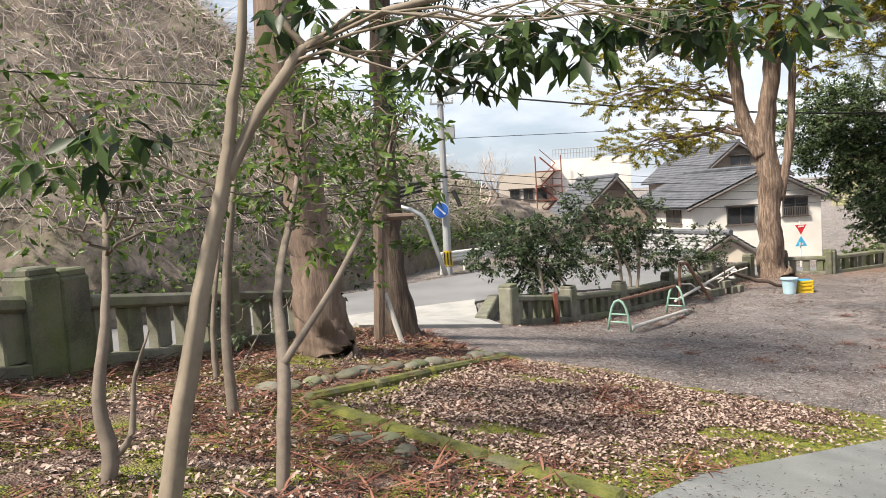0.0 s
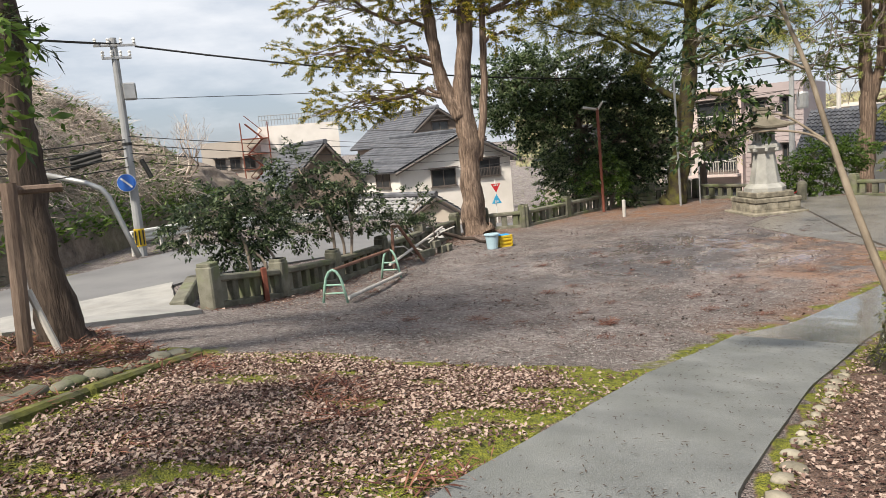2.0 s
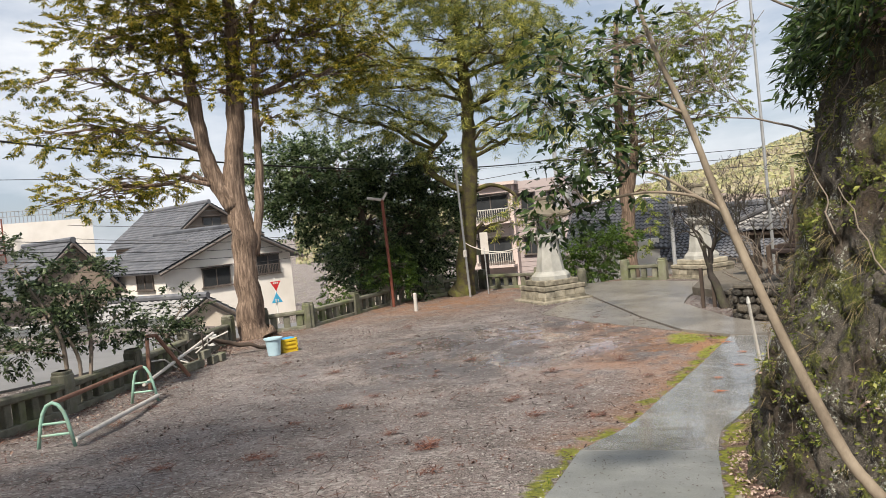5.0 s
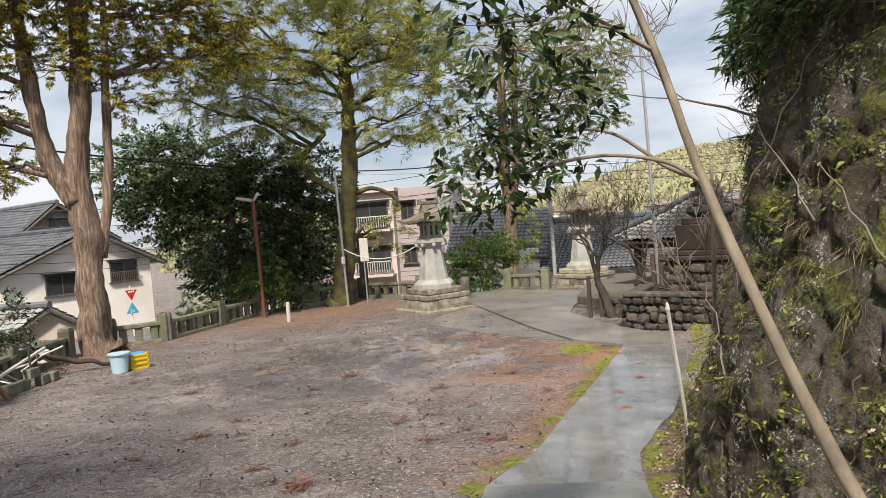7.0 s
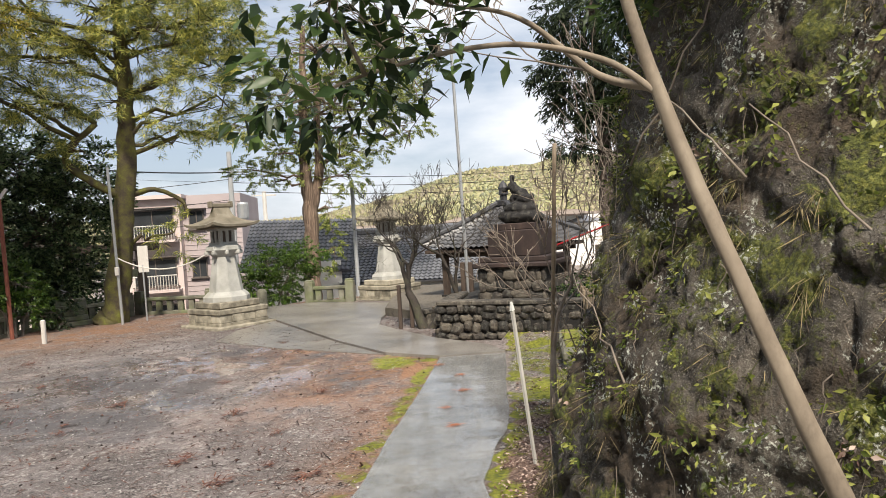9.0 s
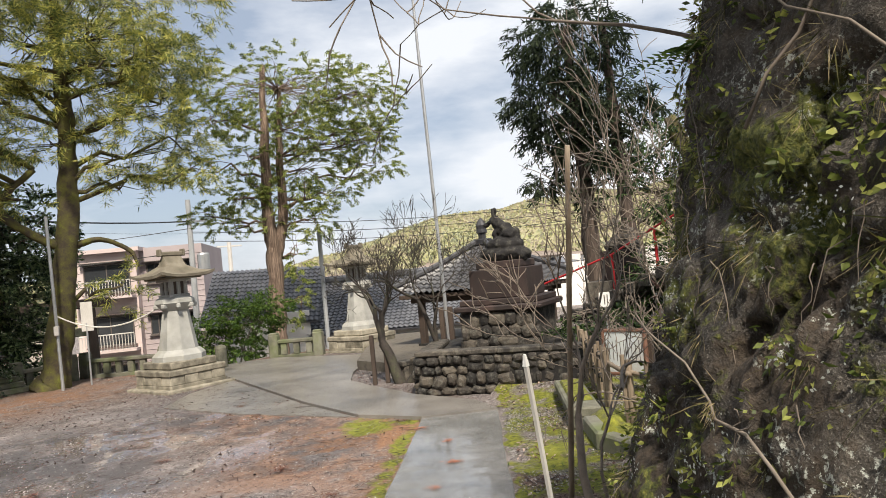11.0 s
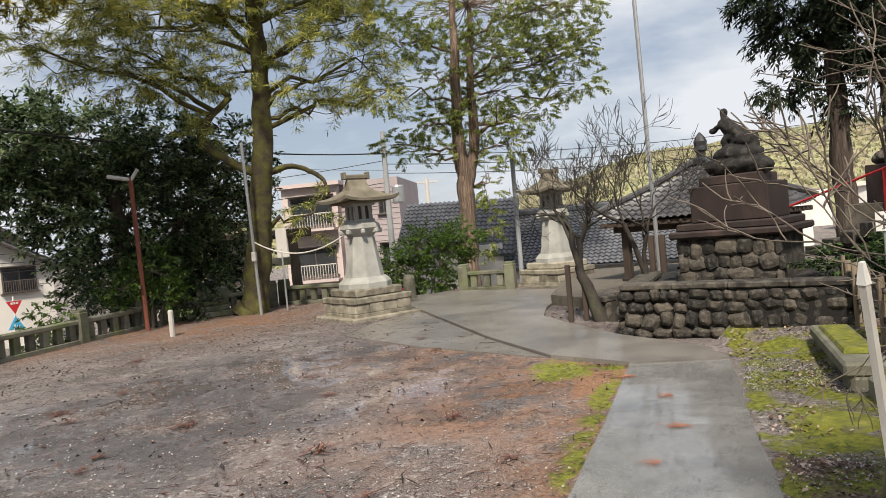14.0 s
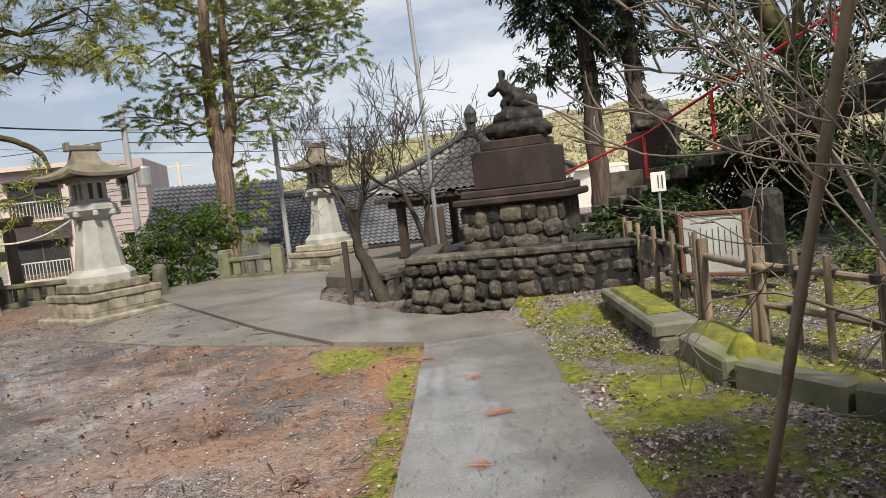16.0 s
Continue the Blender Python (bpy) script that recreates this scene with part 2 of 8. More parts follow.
M_granite = material("stained_dark_granite", [(0.010, 0.007, 0.0065), (0.026, 0.016, 0.014), (0.075, 0.046, 0.038)], 2.6, (0.45, 0.8), 0.3, 60, stain=(0.025, 0.022, 0.02), stain_scale=1.4, stain_amount=0.7, stretch=(1, 1, 0.35))
M_lichen = material("white_lichen", [(0.45, 0.47, 0.42), (0.65, 0.66, 0.6)], 20, (0.9, 1), 0.3, 80)
M_bark = material("brown_bark", [(0.07, 0.05, 0.04), (0.16, 0.115, 0.09), (0.27, 0.2, 0.155)], 9, (0.85, 1), 0.9, 50, stretch=(1, 1, 0.12), bump_dist=0.03, stain=(0.2, 0.19, 0.16), stain_scale=1.2, stain_amount=0.3)
M_cedarbark = material("red_brown_conifer_bark", [(0.03, 0.021, 0.016), (0.16, 0.112, 0.083), (0.40, 0.30, 0.23)], 17, (0.85, 1), 1.0, 60, stretch=(1, 1, 0.07), bump_dist=0.05)
M_darkbark = material("dark_ridged_cedar_bark", [(0.02, 0.015, 0.012), (0.065, 0.047, 0.037), (0.15, 0.115, 0.09)], 15, (0.85, 1), 1.0, 50, stretch=(1, 1, 0.08), bump_dist=0.04)
M_mossbark = material("mossy_bark", [(0.025, 0.02, 0.015), (0.06, 0.046, 0.03), (0.10, 0.095, 0.025), (0.17, 0.185, 0.03)], 3.2, (0.9, 1), 0.8, 40, bump_dist=0.02)
M_smooth = material("smooth_pale_bark", [(0.13, 0.105, 0.08), (0.225, 0.185, 0.14), (0.31, 0.265, 0.205)], 7, (0.65, 0.9), 0.3, 60, stretch=(1, 1, 0.6), stain=(0.14, 0.11, 0.08), stain_scale=5, stain_amount=0.5)
M_twig = material("grey_twig_bark", [(0.12, 0.098, 0.078), (0.23, 0.19, 0.155)], 10, (0.8, 1), 0.2, 60)
M_darktwig = material("dark_plum_bark", [(0.02, 0.016, 0.014), (0.055, 0.045, 0.038)], 10, (0.8, 1), 0.3, 60, stain=(0.08, 0.095, 0.04), stain_scale=4, stain_amount=0.4)
M_leafdark = material("dark_glossy_leaves", [(0.014, 0.03, 0.011), (0.035, 0.07, 0.02), (0.08, 0.13, 0.035)], 3, (0.33, 0.6), 0, 30, island=0.9, fine_mix=0.2, leaf=True)
M_leafmid = material("fresh_green_leaves", [(0.035, 0.075, 0.012), (0.075, 0.14, 0.022), (0.14, 0.22, 0.04)], 3, (0.3, 0.6), 0, 30, island=0.9, fine_mix=0.2, leaf=True)
M_leafcamphor = material("deep_green_leaves", [(0.022, 0.045, 0.02), (0.085, 0.14, 0.055), (0.25, 0.32, 0.15)], 1.2, (0.25, 0.5), 0, 30, island=0.9, fine_mix=0.2, leaf=True)
M_leafbush = material("grey_green_shrub_leaves", [(0.016, 0.032, 0.015), (0.045, 0.075, 0.032), (0.13, 0.17, 0.085)], 3, (0.25, 0.5), 0, 30, island=0.9, fine_mix=0.2, leaf=True)
M_needle = material("olive_conifer_sprays", [(0.055, 0.08, 0.012), (0.24, 0.235, 0.032), (0.52, 0.42, 0.06)], 1.1, (0.5, 0.8), 0, 30, island=0.8, fine_mix=0.2, leaf=True)
M_needle2 = material("bright_conifer_sprays", [(0.08, 0.12, 0.03), (0.24, 0.30, 0.07), (0.46, 0.49, 0.14)], 1.0, (0.5, 0.8), 0, 30, island=0.8, fine_mix=0.2, leaf=True)
M_pine = material("pine_needles", [(0.10, 0.14, 0.05), (0.31, 0.34, 0.09), (0.58, 0.55, 0.14)], 0.5, (0.5, 0.8), 0, 30, island=0.7, fine_mix=0.15, leaf=True)
M_cedar = material("dark_cedar_sprays", [(0.012, 0.022, 0.012), (0.028, 0.045, 0.02), (0.05, 0.07, 0.03)], 1, (0.6, 0.9), 0, 30, island=0.8, fine_mix=0.2, leaf=True)
M_litter = material("fallen_brown_leaves", [(0.075, 0.038, 0.03), (0.205, 0.132, 0.106), (0.38, 0.29, 0.245)], 5, (0.6, 0.95), 0, 60, island=1.1, fine_mix=0.2)
M_sprig = material("fallen_red_cedar_sprigs", [(0.06, 0.018, 0.012), (0.14, 0.05, 0.032), (0.22, 0.10, 0.065)], 5, (0.8, 1), 0, 60, island=0.8)
M_moss = material("bright_moss", [(0.06, 0.068, 0.01), (0.16, 0.17, 0.02), (0.30, 0.30, 0.04)], 9, (0.9, 1), 1.0, 90, bump_dist=0.03, stain=(0.11, 0.095, 0.075), stain_scale=4, stain_amount=0.75)
M_vine = material("dry_vines", [(0.28, 0.225, 0.185), (0.52, 0.44, 0.375), (0.68, 0.6, 0.53)], 2, (0.85, 1), 0, 30, island=0.9)
M_slope = material("vine_covered_slope_earth", [(0.05, 0.04, 0.034), (0.17, 0.138, 0.115), (0.3, 0.25, 0.21)], 2.2, (0.9, 1), 1.0, 14, stain=(0.15, 0.17, 0.05), stain_scale=0.22, stain_amount=0.35, bump_dist=0.06)
M_asphalt = material("road_asphalt", [(0.12, 0.12, 0.125), (0.18, 0.18, 0.185), (0.22, 0.22, 0.22)], 0.6, (0.5, 0.85), 0.3, 90)
M_white = material("white_paint", [(0.6, 0.6, 0.58), (0.76, 0.76, 0.74)], 3, (0.5, 0.8), 0.1, 50)
M_plaster = material("white_plaster_wall", [(0.62, 0.59, 0.55), (0.72, 0.69, 0.65), (0.78, 0.75, 0.71)], 0.6, (0.7, 0.95), 0.15, 30, stain=(0.5, 0.47, 0.42), stain_scale=0.4, stain_amount=0.35)
M_beige = material("beige_render_wall", [(0.42, 0.37, 0.32), (0.54, 0.49, 0.43)], 0.6, (0.7, 0.95), 0.15, 30)
M_brownwall = material("brown_timber_wall", [(0.19, 0.15, 0.125), (0.28, 0.23, 0.19)], 0.8, (0.7, 0.95), 0.2, 30)
M_mauve = material("mauve_siding", [(0.33, 0.28, 0.285), (0.42, 0.36, 0.36)], 0.5, (0.6, 0.9), 0.1, 30)
M_pink = material("pinkish_siding", [(0.5, 0.41, 0.39), (0.6, 0.5, 0.47)], 0.5, (0.6, 0.9), 0.1, 30)
M_tile = material("grey_glazed_roof_tiles", [(0.05, 0.055, 0.065), (0.10, 0.105, 0.12), (0.17, 0.175, 0.19)], 1.2, (0.3, 0.55), 0.2, 30, objrand=0.2)
M_tileblack = material("black_roof_tiles", [(0.022, 0.022, 0.025), (0.05, 0.05, 0.055), (0.1, 0.1, 0.105)], 3, (0.25, 0.5), 0.2, 40, objrand=0.3)
M_redroof = material("red_metal_roof", [(0.2, 0.06, 0.05), (0.3, 0.1, 0.085)], 1, (0.4, 0.7), 0.1, 30)
M_glass = material("dark_window_glass", [(0.02, 0.022, 0.025), (0.05, 0.055, 0.06)], 0.7, (0.05, 0.12), 0, 20)
M_frame = material("dark_bronze_frames", [(0.06, 0.05, 0.045), (0.12, 0.10, 0.09)], 3, (0.4, 0.7), 0.1, 30)
M_wood = material("old_dark_timber", [(0.035, 0.025, 0.02), (0.085, 0.06, 0.045)], 5, (0.7, 0.95), 0.4, 50, stretch=(1, 1, 0.2))
M_steel = material("galvanised_steel", [(0.33, 0.34, 0.35), (0.45, 0.46, 0.47)], 4, (0.35, 0.6), 0.1, 50, metal=0.6)
M_pole = material("concrete_pole", [(0.25, 0.26, 0.27), (0.36, 0.37, 0.38)], 2, (0.7, 0.9), 0.2, 50)
M_rust = material("rusty_red_iron", [(0.12, 0.035, 0.022), (0.24, 0.08, 0.05)], 6, (0.7, 0.95), 0.4, 50)
M_red = material("red_paint", [(0.5, 0.02, 0.025), (0.62, 0.035, 0.04)], 3, (0.35, 0.6), 0.05, 40)
M_blue = material("blue_paint", [(0.02, 0.10, 0.42), (0.03, 0.14, 0.5)], 3, (0.35, 0.6), 0, 40)
M_cyan = material("light_blue_sign_paint", [(0.05, 0.35, 0.6), (0.07, 0.42, 0.68)], 3, (0.35, 0.6), 0, 40)
M_bucket = material("pale_blue_plastic", [(0.33, 0.48, 0.56), (0.42, 0.57, 0.65)], 3, (0.4, 0.6), 0.05, 40)
M_yellow = material("yellow_plastic", [(0.62, 0.42, 0.02), (0.74, 0.52, 0.03)], 3, (0.4, 0.6), 0.05, 40)
M_bluep = material("bright_blue_plastic", [(0.02, 0.25, 0.62), (0.03, 0.32, 0.7)], 3, (0.4, 0.6), 0.05, 40)
M_green = material("mint_green_paint", [(0.2, 0.38, 0.3), (0.33, 0.52, 0.43)], 6, (0.45, 0.75), 0.15, 50, stain=(0.16, 0.1, 0.06), stain_scale=6, stain_amount=0.5)
M_bamboo = material("weathered_bamboo", [(0.10, 0.075, 0.053), (0.21, 0.165, 0.118), (0.31, 0.25, 0.185)], 5, (0.5, 0.8), 0.2, 50, stretch=(1, 1, 0.3))
M_black = material("black_rubber", [(0.012, 0.012, 0.012), (0.03, 0.03, 0.03)], 5, (0.5, 0.8), 0, 40)
M_board = material("faded_notice_paper", [(0.5, 0.54, 0.55), (0.62, 0.65, 0.65)], 3, (0.5, 0.8), 0.05, 40, stain=(0.35, 0.24, 0.14), stain_scale=1.5, stain_amount=0.6)
M_rustwood = material("rust_brown_frame", [(0.13, 0.06, 0.04), (0.24, 0.13, 0.09)], 5, (0.6, 0.9), 0.2, 50)
# Hill tones paled and greyed: distance haze is mixed into the colour.
M_hill = material("wooded_hill", [(0.22, 0.195, 0.15), (0.31, 0.27, 0.18), (0.33, 0.335, 0.17), (0.2, 0.215, 0.15)], 0.02, (0.9, 1), 0.9, 0.22, fine_mix=0.5, bump_dist=3.0)
M_wood_pale = material("pale_weathered_wood", [(0.42, 0.4, 0.37), (0.6, 0.58, 0.55)], 6, (0.7, 0.9), 0.2, 50, stretch=(1, 1, 0.3))


def ground_material():
    """Damp gravelly earth, with moss and leaf litter where the attributes say."""
    m = bpy.data.materials.new("shrine_ground")
    m.use_nodes = True
    n, l = m.node_tree.nodes, m.node_tree.links
    b = n["Principled BSDF"]
    geo = n.new("ShaderNodeNewGeometry")

    def tex(sc, detail=6, ro=0.6):
        t = n.new("ShaderNodeTexNoise")
        t.inputs["Scale"].default_value, t.inputs["Detail"].default_value, t.inputs["Roughness"].default_value = sc, detail, ro
        l.new(geo.outputs["Position"], t.inputs["Vector"])
        return t.outputs["Fac"]

    def ramp(fac, stops):
        r = n.new("ShaderNodeValToRGB")
        while len(r.color_ramp.elements) < len(stops):
            r.color_ramp.elements.new(0.5)
        for e, (p, c) in zip(r.color_ramp.elements, stops):
            e.position, e.color = p, (*c, 1)
        l.new(fac, r.inputs["Fac"])
        return r.outputs["Color"]

    def mix(fac, a, c):
        q = n.new("ShaderNodeMixRGB")
        for i, val in enumerate((fac, a, c)):
            if isinstance(val, tuple):
                q.inputs[i].default_value = val
            else:
                l.new(val, q.inputs[i])
        return q.outputs["Color"]

    def mask(att, noise_fac):
        a = n.new("ShaderNodeAttribute")
        a.attribute_name = att
        s = n.new("ShaderNodeMath")
        s.operation = "ADD"
        l.new(a.outputs["Fac"], s.inputs[0])
        l.new(noise_fac, s.inputs[1])
        return ramp(s.outputs[0], [(0.88, (0, 0, 0)), (1.06, (1, 1, 1))])

    mid, fine, grit = tex(0.7, 9, 0.68), tex(9), tex(70, 3)
    earth = mix(ramp(fine, [(0.35, (0, 0, 0)), (0.65, (1, 1, 1))]), ramp(mid, [(0.36, (0.07, 0.054, 0.053)), (0.5, (0.203, 0.168, 0.163)), (0.64, (0.385, 0.338, 0.33))]), (0.16, 0.138, 0.13, 1))
    def pebbles(sc):
        v = n.new("ShaderNodeTexVoronoi")
        v.inputs["Scale"].default_value = sc
        l.new(geo.outputs["Position"], v.inputs["Vector"])
        sep = n.new("ShaderNodeSeparateColor")
        l.new(v.outputs["Color"], sep.inputs["Color"])
        return v.outputs["Distance"], sep.outputs["Red"]

    dist1, rnd1 = pebbles(62)
    dist2, rnd2 = pebbles(24)
    patch = ramp(tex(1.3, 5), [(0.40, (0.25, 0.25, 0.25)), (0.6, (1, 1, 1))])
    speck = n.new("ShaderNodeMixRGB")
    speck.blend_type = "OVERLAY"
    l.new(patch, speck.inputs[0])
    l.new(earth, speck.inputs[1])
    l.new(ramp(rnd1, [(0.0, (0.12, 0.11, 0.11)), (0.5, (0.45, 0.44, 0.44)), (1.0, (0.88, 0.86, 0.84))]), speck.inputs[2])
    earth = speck.outputs["Color"]
    earth = mix(ramp(rnd2, [(0.90, (0, 0, 0)), (0.93, (0.8, 0.8, 0.8))]), earth, (0.40, 0.38, 0.36, 1))
    earth = mix(ramp(rnd2, [(0.05, (0.8, 0.8, 0.8)), (0.09, (0, 0, 0))]), earth, (0.035, 0.03, 0.028, 1))
    earth = mix(ramp(grit, [(0.55, (0, 0, 0)), (0.62, (0.7, 0.7, 0.7))]), earth, (0.42, 0.39, 0.37, 1))
    damp = n.new("ShaderNodeAttribute")
    damp.attribute_name = "wet"
    dm = n.new("ShaderNodeMath")
    dm.operation = "MULTIPLY"
    l.new(damp.outputs["Fac"], dm.inputs[0])
    l.new(ramp(tex(0.55, 7, 0.65), [(0.40, (0, 0, 0)), (0.52, (0.8, 0.8, 0.8))]), dm.inputs[1])
    earth = mix(dm.outputs[0], earth, (0.105, 0.103, 0.112, 1))
    warm = n.new("ShaderNodeAttribute")
    warm.attribute_name = "needles"
    wn2 = n.new("ShaderNodeMath")
    wn2.operation = "MULTIPLY"
    l.new(warm.outputs["Fac"], wn2.inputs[0])
    l.new(ramp(tex(1.6), [(0.34, (0, 0, 0)), (0.54, (0.9, 0.9, 0.9))]), wn2.inputs[1])
    earth = mix(wn2.outputs[0], earth, ramp(tex(22), [(0.3, (0.14, 0.06, 0.03)), (0.7, (0.42, 0.22, 0.11))]))
    lit = ramp(tex(26, 4), [(0.3, (0.07, 0.04, 0.03)), (0.5, (0.17, 0.105, 0.08)), (0.7, (0.3, 0.22, 0.18))])
    col = mix(mask("litter", mid), earth, lit)
    mossc = ramp(tex(14), [(0.3, (0.07, 0.085, 0.012)), (0.5, (0.19, 0.205, 0.017)), (0.7, (0.33, 0.33, 0.035))])
    mossm = mask("moss", tex(1.9))
    col = mix(mossm, col, mossc)
    l.new(col, b.inputs["Base Color"])
    wet = n.new("ShaderNodeAttribute")
    wet.attribute_name = "wet"
    wm = n.new("ShaderNodeMath")
    wm.operation = "MULTIPLY"
    l.new(wet.outputs["Fac"], wm.inputs[0])
    l.new(ramp(tex(0.8), [(0.42, (0, 0, 0)), (0.52, (1, 1, 1))]), wm.inputs[1])
    rr = n.new("ShaderNodeMapRange")
    rr.inputs["To Min"].default_value, rr.inputs["To Max"].default_value = 0.85, 0.08
    l.new(wm.outputs[0], rr.inputs["Value"])
    l.new(rr.outputs["Result"], b.inputs["Roughness"])
    bp = n.new("ShaderNodeBump")
    bp.inputs["Strength"].default_value, bp.inputs["Distance"].default_value = 1.0, 0.03
    hb = n.new("ShaderNodeMath")
    hb.operation = "ADD"
    hs = n.new("ShaderNodeMath")
    hs.operation = "SUBTRACT"
    l.new(tex(32, 4), hs.inputs[0])
    l.new(dist1, hs.inputs[1])
    l.new(hs.outputs[0], hb.inputs[0])
    l.new(mossm, hb.inputs[1])
    l.new(hb.outputs[0], bp.inputs["Height"])
    inv = n.new("ShaderNodeMath")
    inv.operation = "SUBTRACT"
    inv.inputs[0].default_value = 1.0
    l.new(wm.outputs[0], inv.inputs[1])
    l.new(inv.outputs[0], bp.inputs["Strength"])
    l.new(bp.outputs["Normal"], b.inputs["Normal"])
    return m


M_ground = ground_material()


def rock_material():
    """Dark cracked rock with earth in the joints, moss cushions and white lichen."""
    m = bpy.data.materials.new("mossy_bank_rock")
    m.use_nodes = True
    n, l = m.node_tree.nodes, m.node_tree.links
    b = n["Principled BSDF"]
    geo = n.new("ShaderNodeNewGeometry")

    def tex(sc, detail=6, ro=0.6):
        t = n.new("ShaderNodeTexNoise")
        t.inputs["Scale"].default_value, t.inputs["Detail"].default_value, t.inputs["Roughness"].default_value = sc, detail, ro
        l.new(geo.outputs["Position"], t.inputs["Vector"])
        return t.outputs["Fac"]

    def ramp(fac, stops):
        r = n.new("ShaderNodeValToRGB")
        while len(r.color_ramp.elements) < len(stops):
            r.color_ramp.elements.new(0.5)
        for e, (p, c) in zip(r.color_ramp.elements, stops):
            e.position, e.color = p, (*c, 1) if isinstance(c, tuple) else (c, c, c, 1)
        l.new(fac, r.inputs["Fac"])
        return r.outputs["Color"]

    def mix(fac, a, c):
        q = n.new("ShaderNodeMixRGB")
        for i, val in enumerate((fac, a, c)):
            if isinstance(val, tuple):
                q.inputs[i].default_value = val
            else:
                l.new(val, q.inputs[i])
        return q.outputs["Color"]

    def maths(op, a, c):
        q = n.new("ShaderNodeMath")
        q.operation = op
        for i, val in enumerate((a, c)):
            if isinstance(val, (int, float)):
                q.inputs[i].default_value = val
            else:
                l.new(val, q.inputs[i])
        return q.outputs[0]

    mid, fine, grain = tex(2.2, 8, 0.65), tex(16, 6, 0.7), tex(95, 3)
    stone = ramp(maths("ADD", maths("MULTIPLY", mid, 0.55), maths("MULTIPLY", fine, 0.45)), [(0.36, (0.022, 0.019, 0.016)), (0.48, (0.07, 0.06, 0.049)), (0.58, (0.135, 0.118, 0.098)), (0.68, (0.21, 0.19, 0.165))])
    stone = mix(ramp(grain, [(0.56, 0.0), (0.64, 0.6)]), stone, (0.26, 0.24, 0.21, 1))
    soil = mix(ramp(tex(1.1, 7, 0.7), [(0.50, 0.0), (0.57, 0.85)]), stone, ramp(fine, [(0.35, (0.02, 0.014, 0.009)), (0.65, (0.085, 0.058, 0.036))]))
    green = ramp(tex(42, 4), [(0.32, (0.03, 0.04, 0.008)), (0.5, (0.10, 0.115, 0.018)), (0.68, (0.22, 0.22, 0.04))])
    mossm = ramp(maths("ADD", maths("MULTIPLY", tex(1.7, 7, 0.7), 0.7), maths("MULTIPLY", fine, 0.3)), [(0.515, 0.0), (0.56, 0.92)])
    col = mix(mossm, soil, green)
    lichen = maths("MULTIPLY", ramp(tex(2.6, 4), [(0.54, 0.0), (0.6, 1.0)]), ramp(tex(34, 5, 0.7), [(0.555, 0.0), (0.58, 1.0)]))
    col = mix(lichen, col, (0.50, 0.52, 0.46, 1))
    l.new(col, b.inputs["Base Color"])
    b.inputs["Roughness"].default_value = 0.82
    bp = n.new("ShaderNodeBump")
    bp.inputs["Strength"].default_value, bp.inputs["Distance"].default_value = 1.0, 0.05
    l.new(maths("ADD", maths("ADD", maths("MULTIPLY", fine, 0.9), maths("MULTIPLY", grain, 0.25)), maths("MULTIPLY", mossm, 0.3)), bp.inputs["Height"])
    l.new(bp.outputs["Normal"], b.inputs["Normal"])
    return m


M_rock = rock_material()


# ---- plan of the ground ----
def seg_dist(X, Y, poly):
    """Distance to a polyline, the side (positive on its left) and the length along it."""
    best, side, along, run = np.full(X.shape, 1e9), np.zeros(X.shape), np.zeros(X.shape), 0.0
    for (ax, ay), (bx, by) in zip(poly[:-1], poly[1:]):
        dx, dy = bx - ax, by - ay
        ln = math.hypot(dx, dy)
        t = np.clip(((X - ax) * dx + (Y - ay) * dy) / ln ** 2, 0, 1)
        d = np.hypot(X - ax - t * dx, Y - ay - t * dy)
        s = np.sign(dx * (Y - ay) - dy * (X - ax))
        m = d < best - 1e-6
        best, side, along = np.where(m, d, best), np.where(m, s, side), np.where(m, run + t * ln, along)
        run += ln
    return best, side, along


def smooth(x, a, b):
    t = np.clip((x - a) / (b - a), 0, 1)
    return t * t * (3 - 2 * t)


EDGE = [(-30, -30), (-9, -8), (-5.2, 1), (-4.0, 4.5), (-3.6, 6.2), (-1.9, 11.6), (-0.9, 13.4), (0.9, 15.9), (1.8, 16.5), (4.4, 20.2), (7.9, 24.1), (10.9, 26.9), (14, 27.2), (17, 28.4), (20.5, 29.4), (24.3, 29.2), (25.3, 26), (25.7, 23.4), (27.8, 22.9), (30.5, 20), (33, 15), (38, 6), (60, -20)]
PATH_L = [(-1.2, -1.5), (0.3, 2.6), (1.0, 3.95), (1.75, 4.85), (5.1, 7.4), (8.1, 9.3), (9.7, 9.75), (11.6, 10.45), (14.1, 11.22), (17.0, 12.14)]
PATH_R = [(0.9, -1.5), (1.9, 2.6), (2.5, 3.5), (3.3, 4.3), (6.15, 6.3), (9.0, 8.0), (10.2, 8.65), (12.85, 9.25), (15.0, 10.03), (17.6, 10.92)]


def base_height(X, Y):
    l = np.minimum((0.163 - 0.1483 * X - 0.0908 * Y + 2.21) / 0.227, 16)
    return -2.21 + 0.227 * np.logaddexp(0, l)


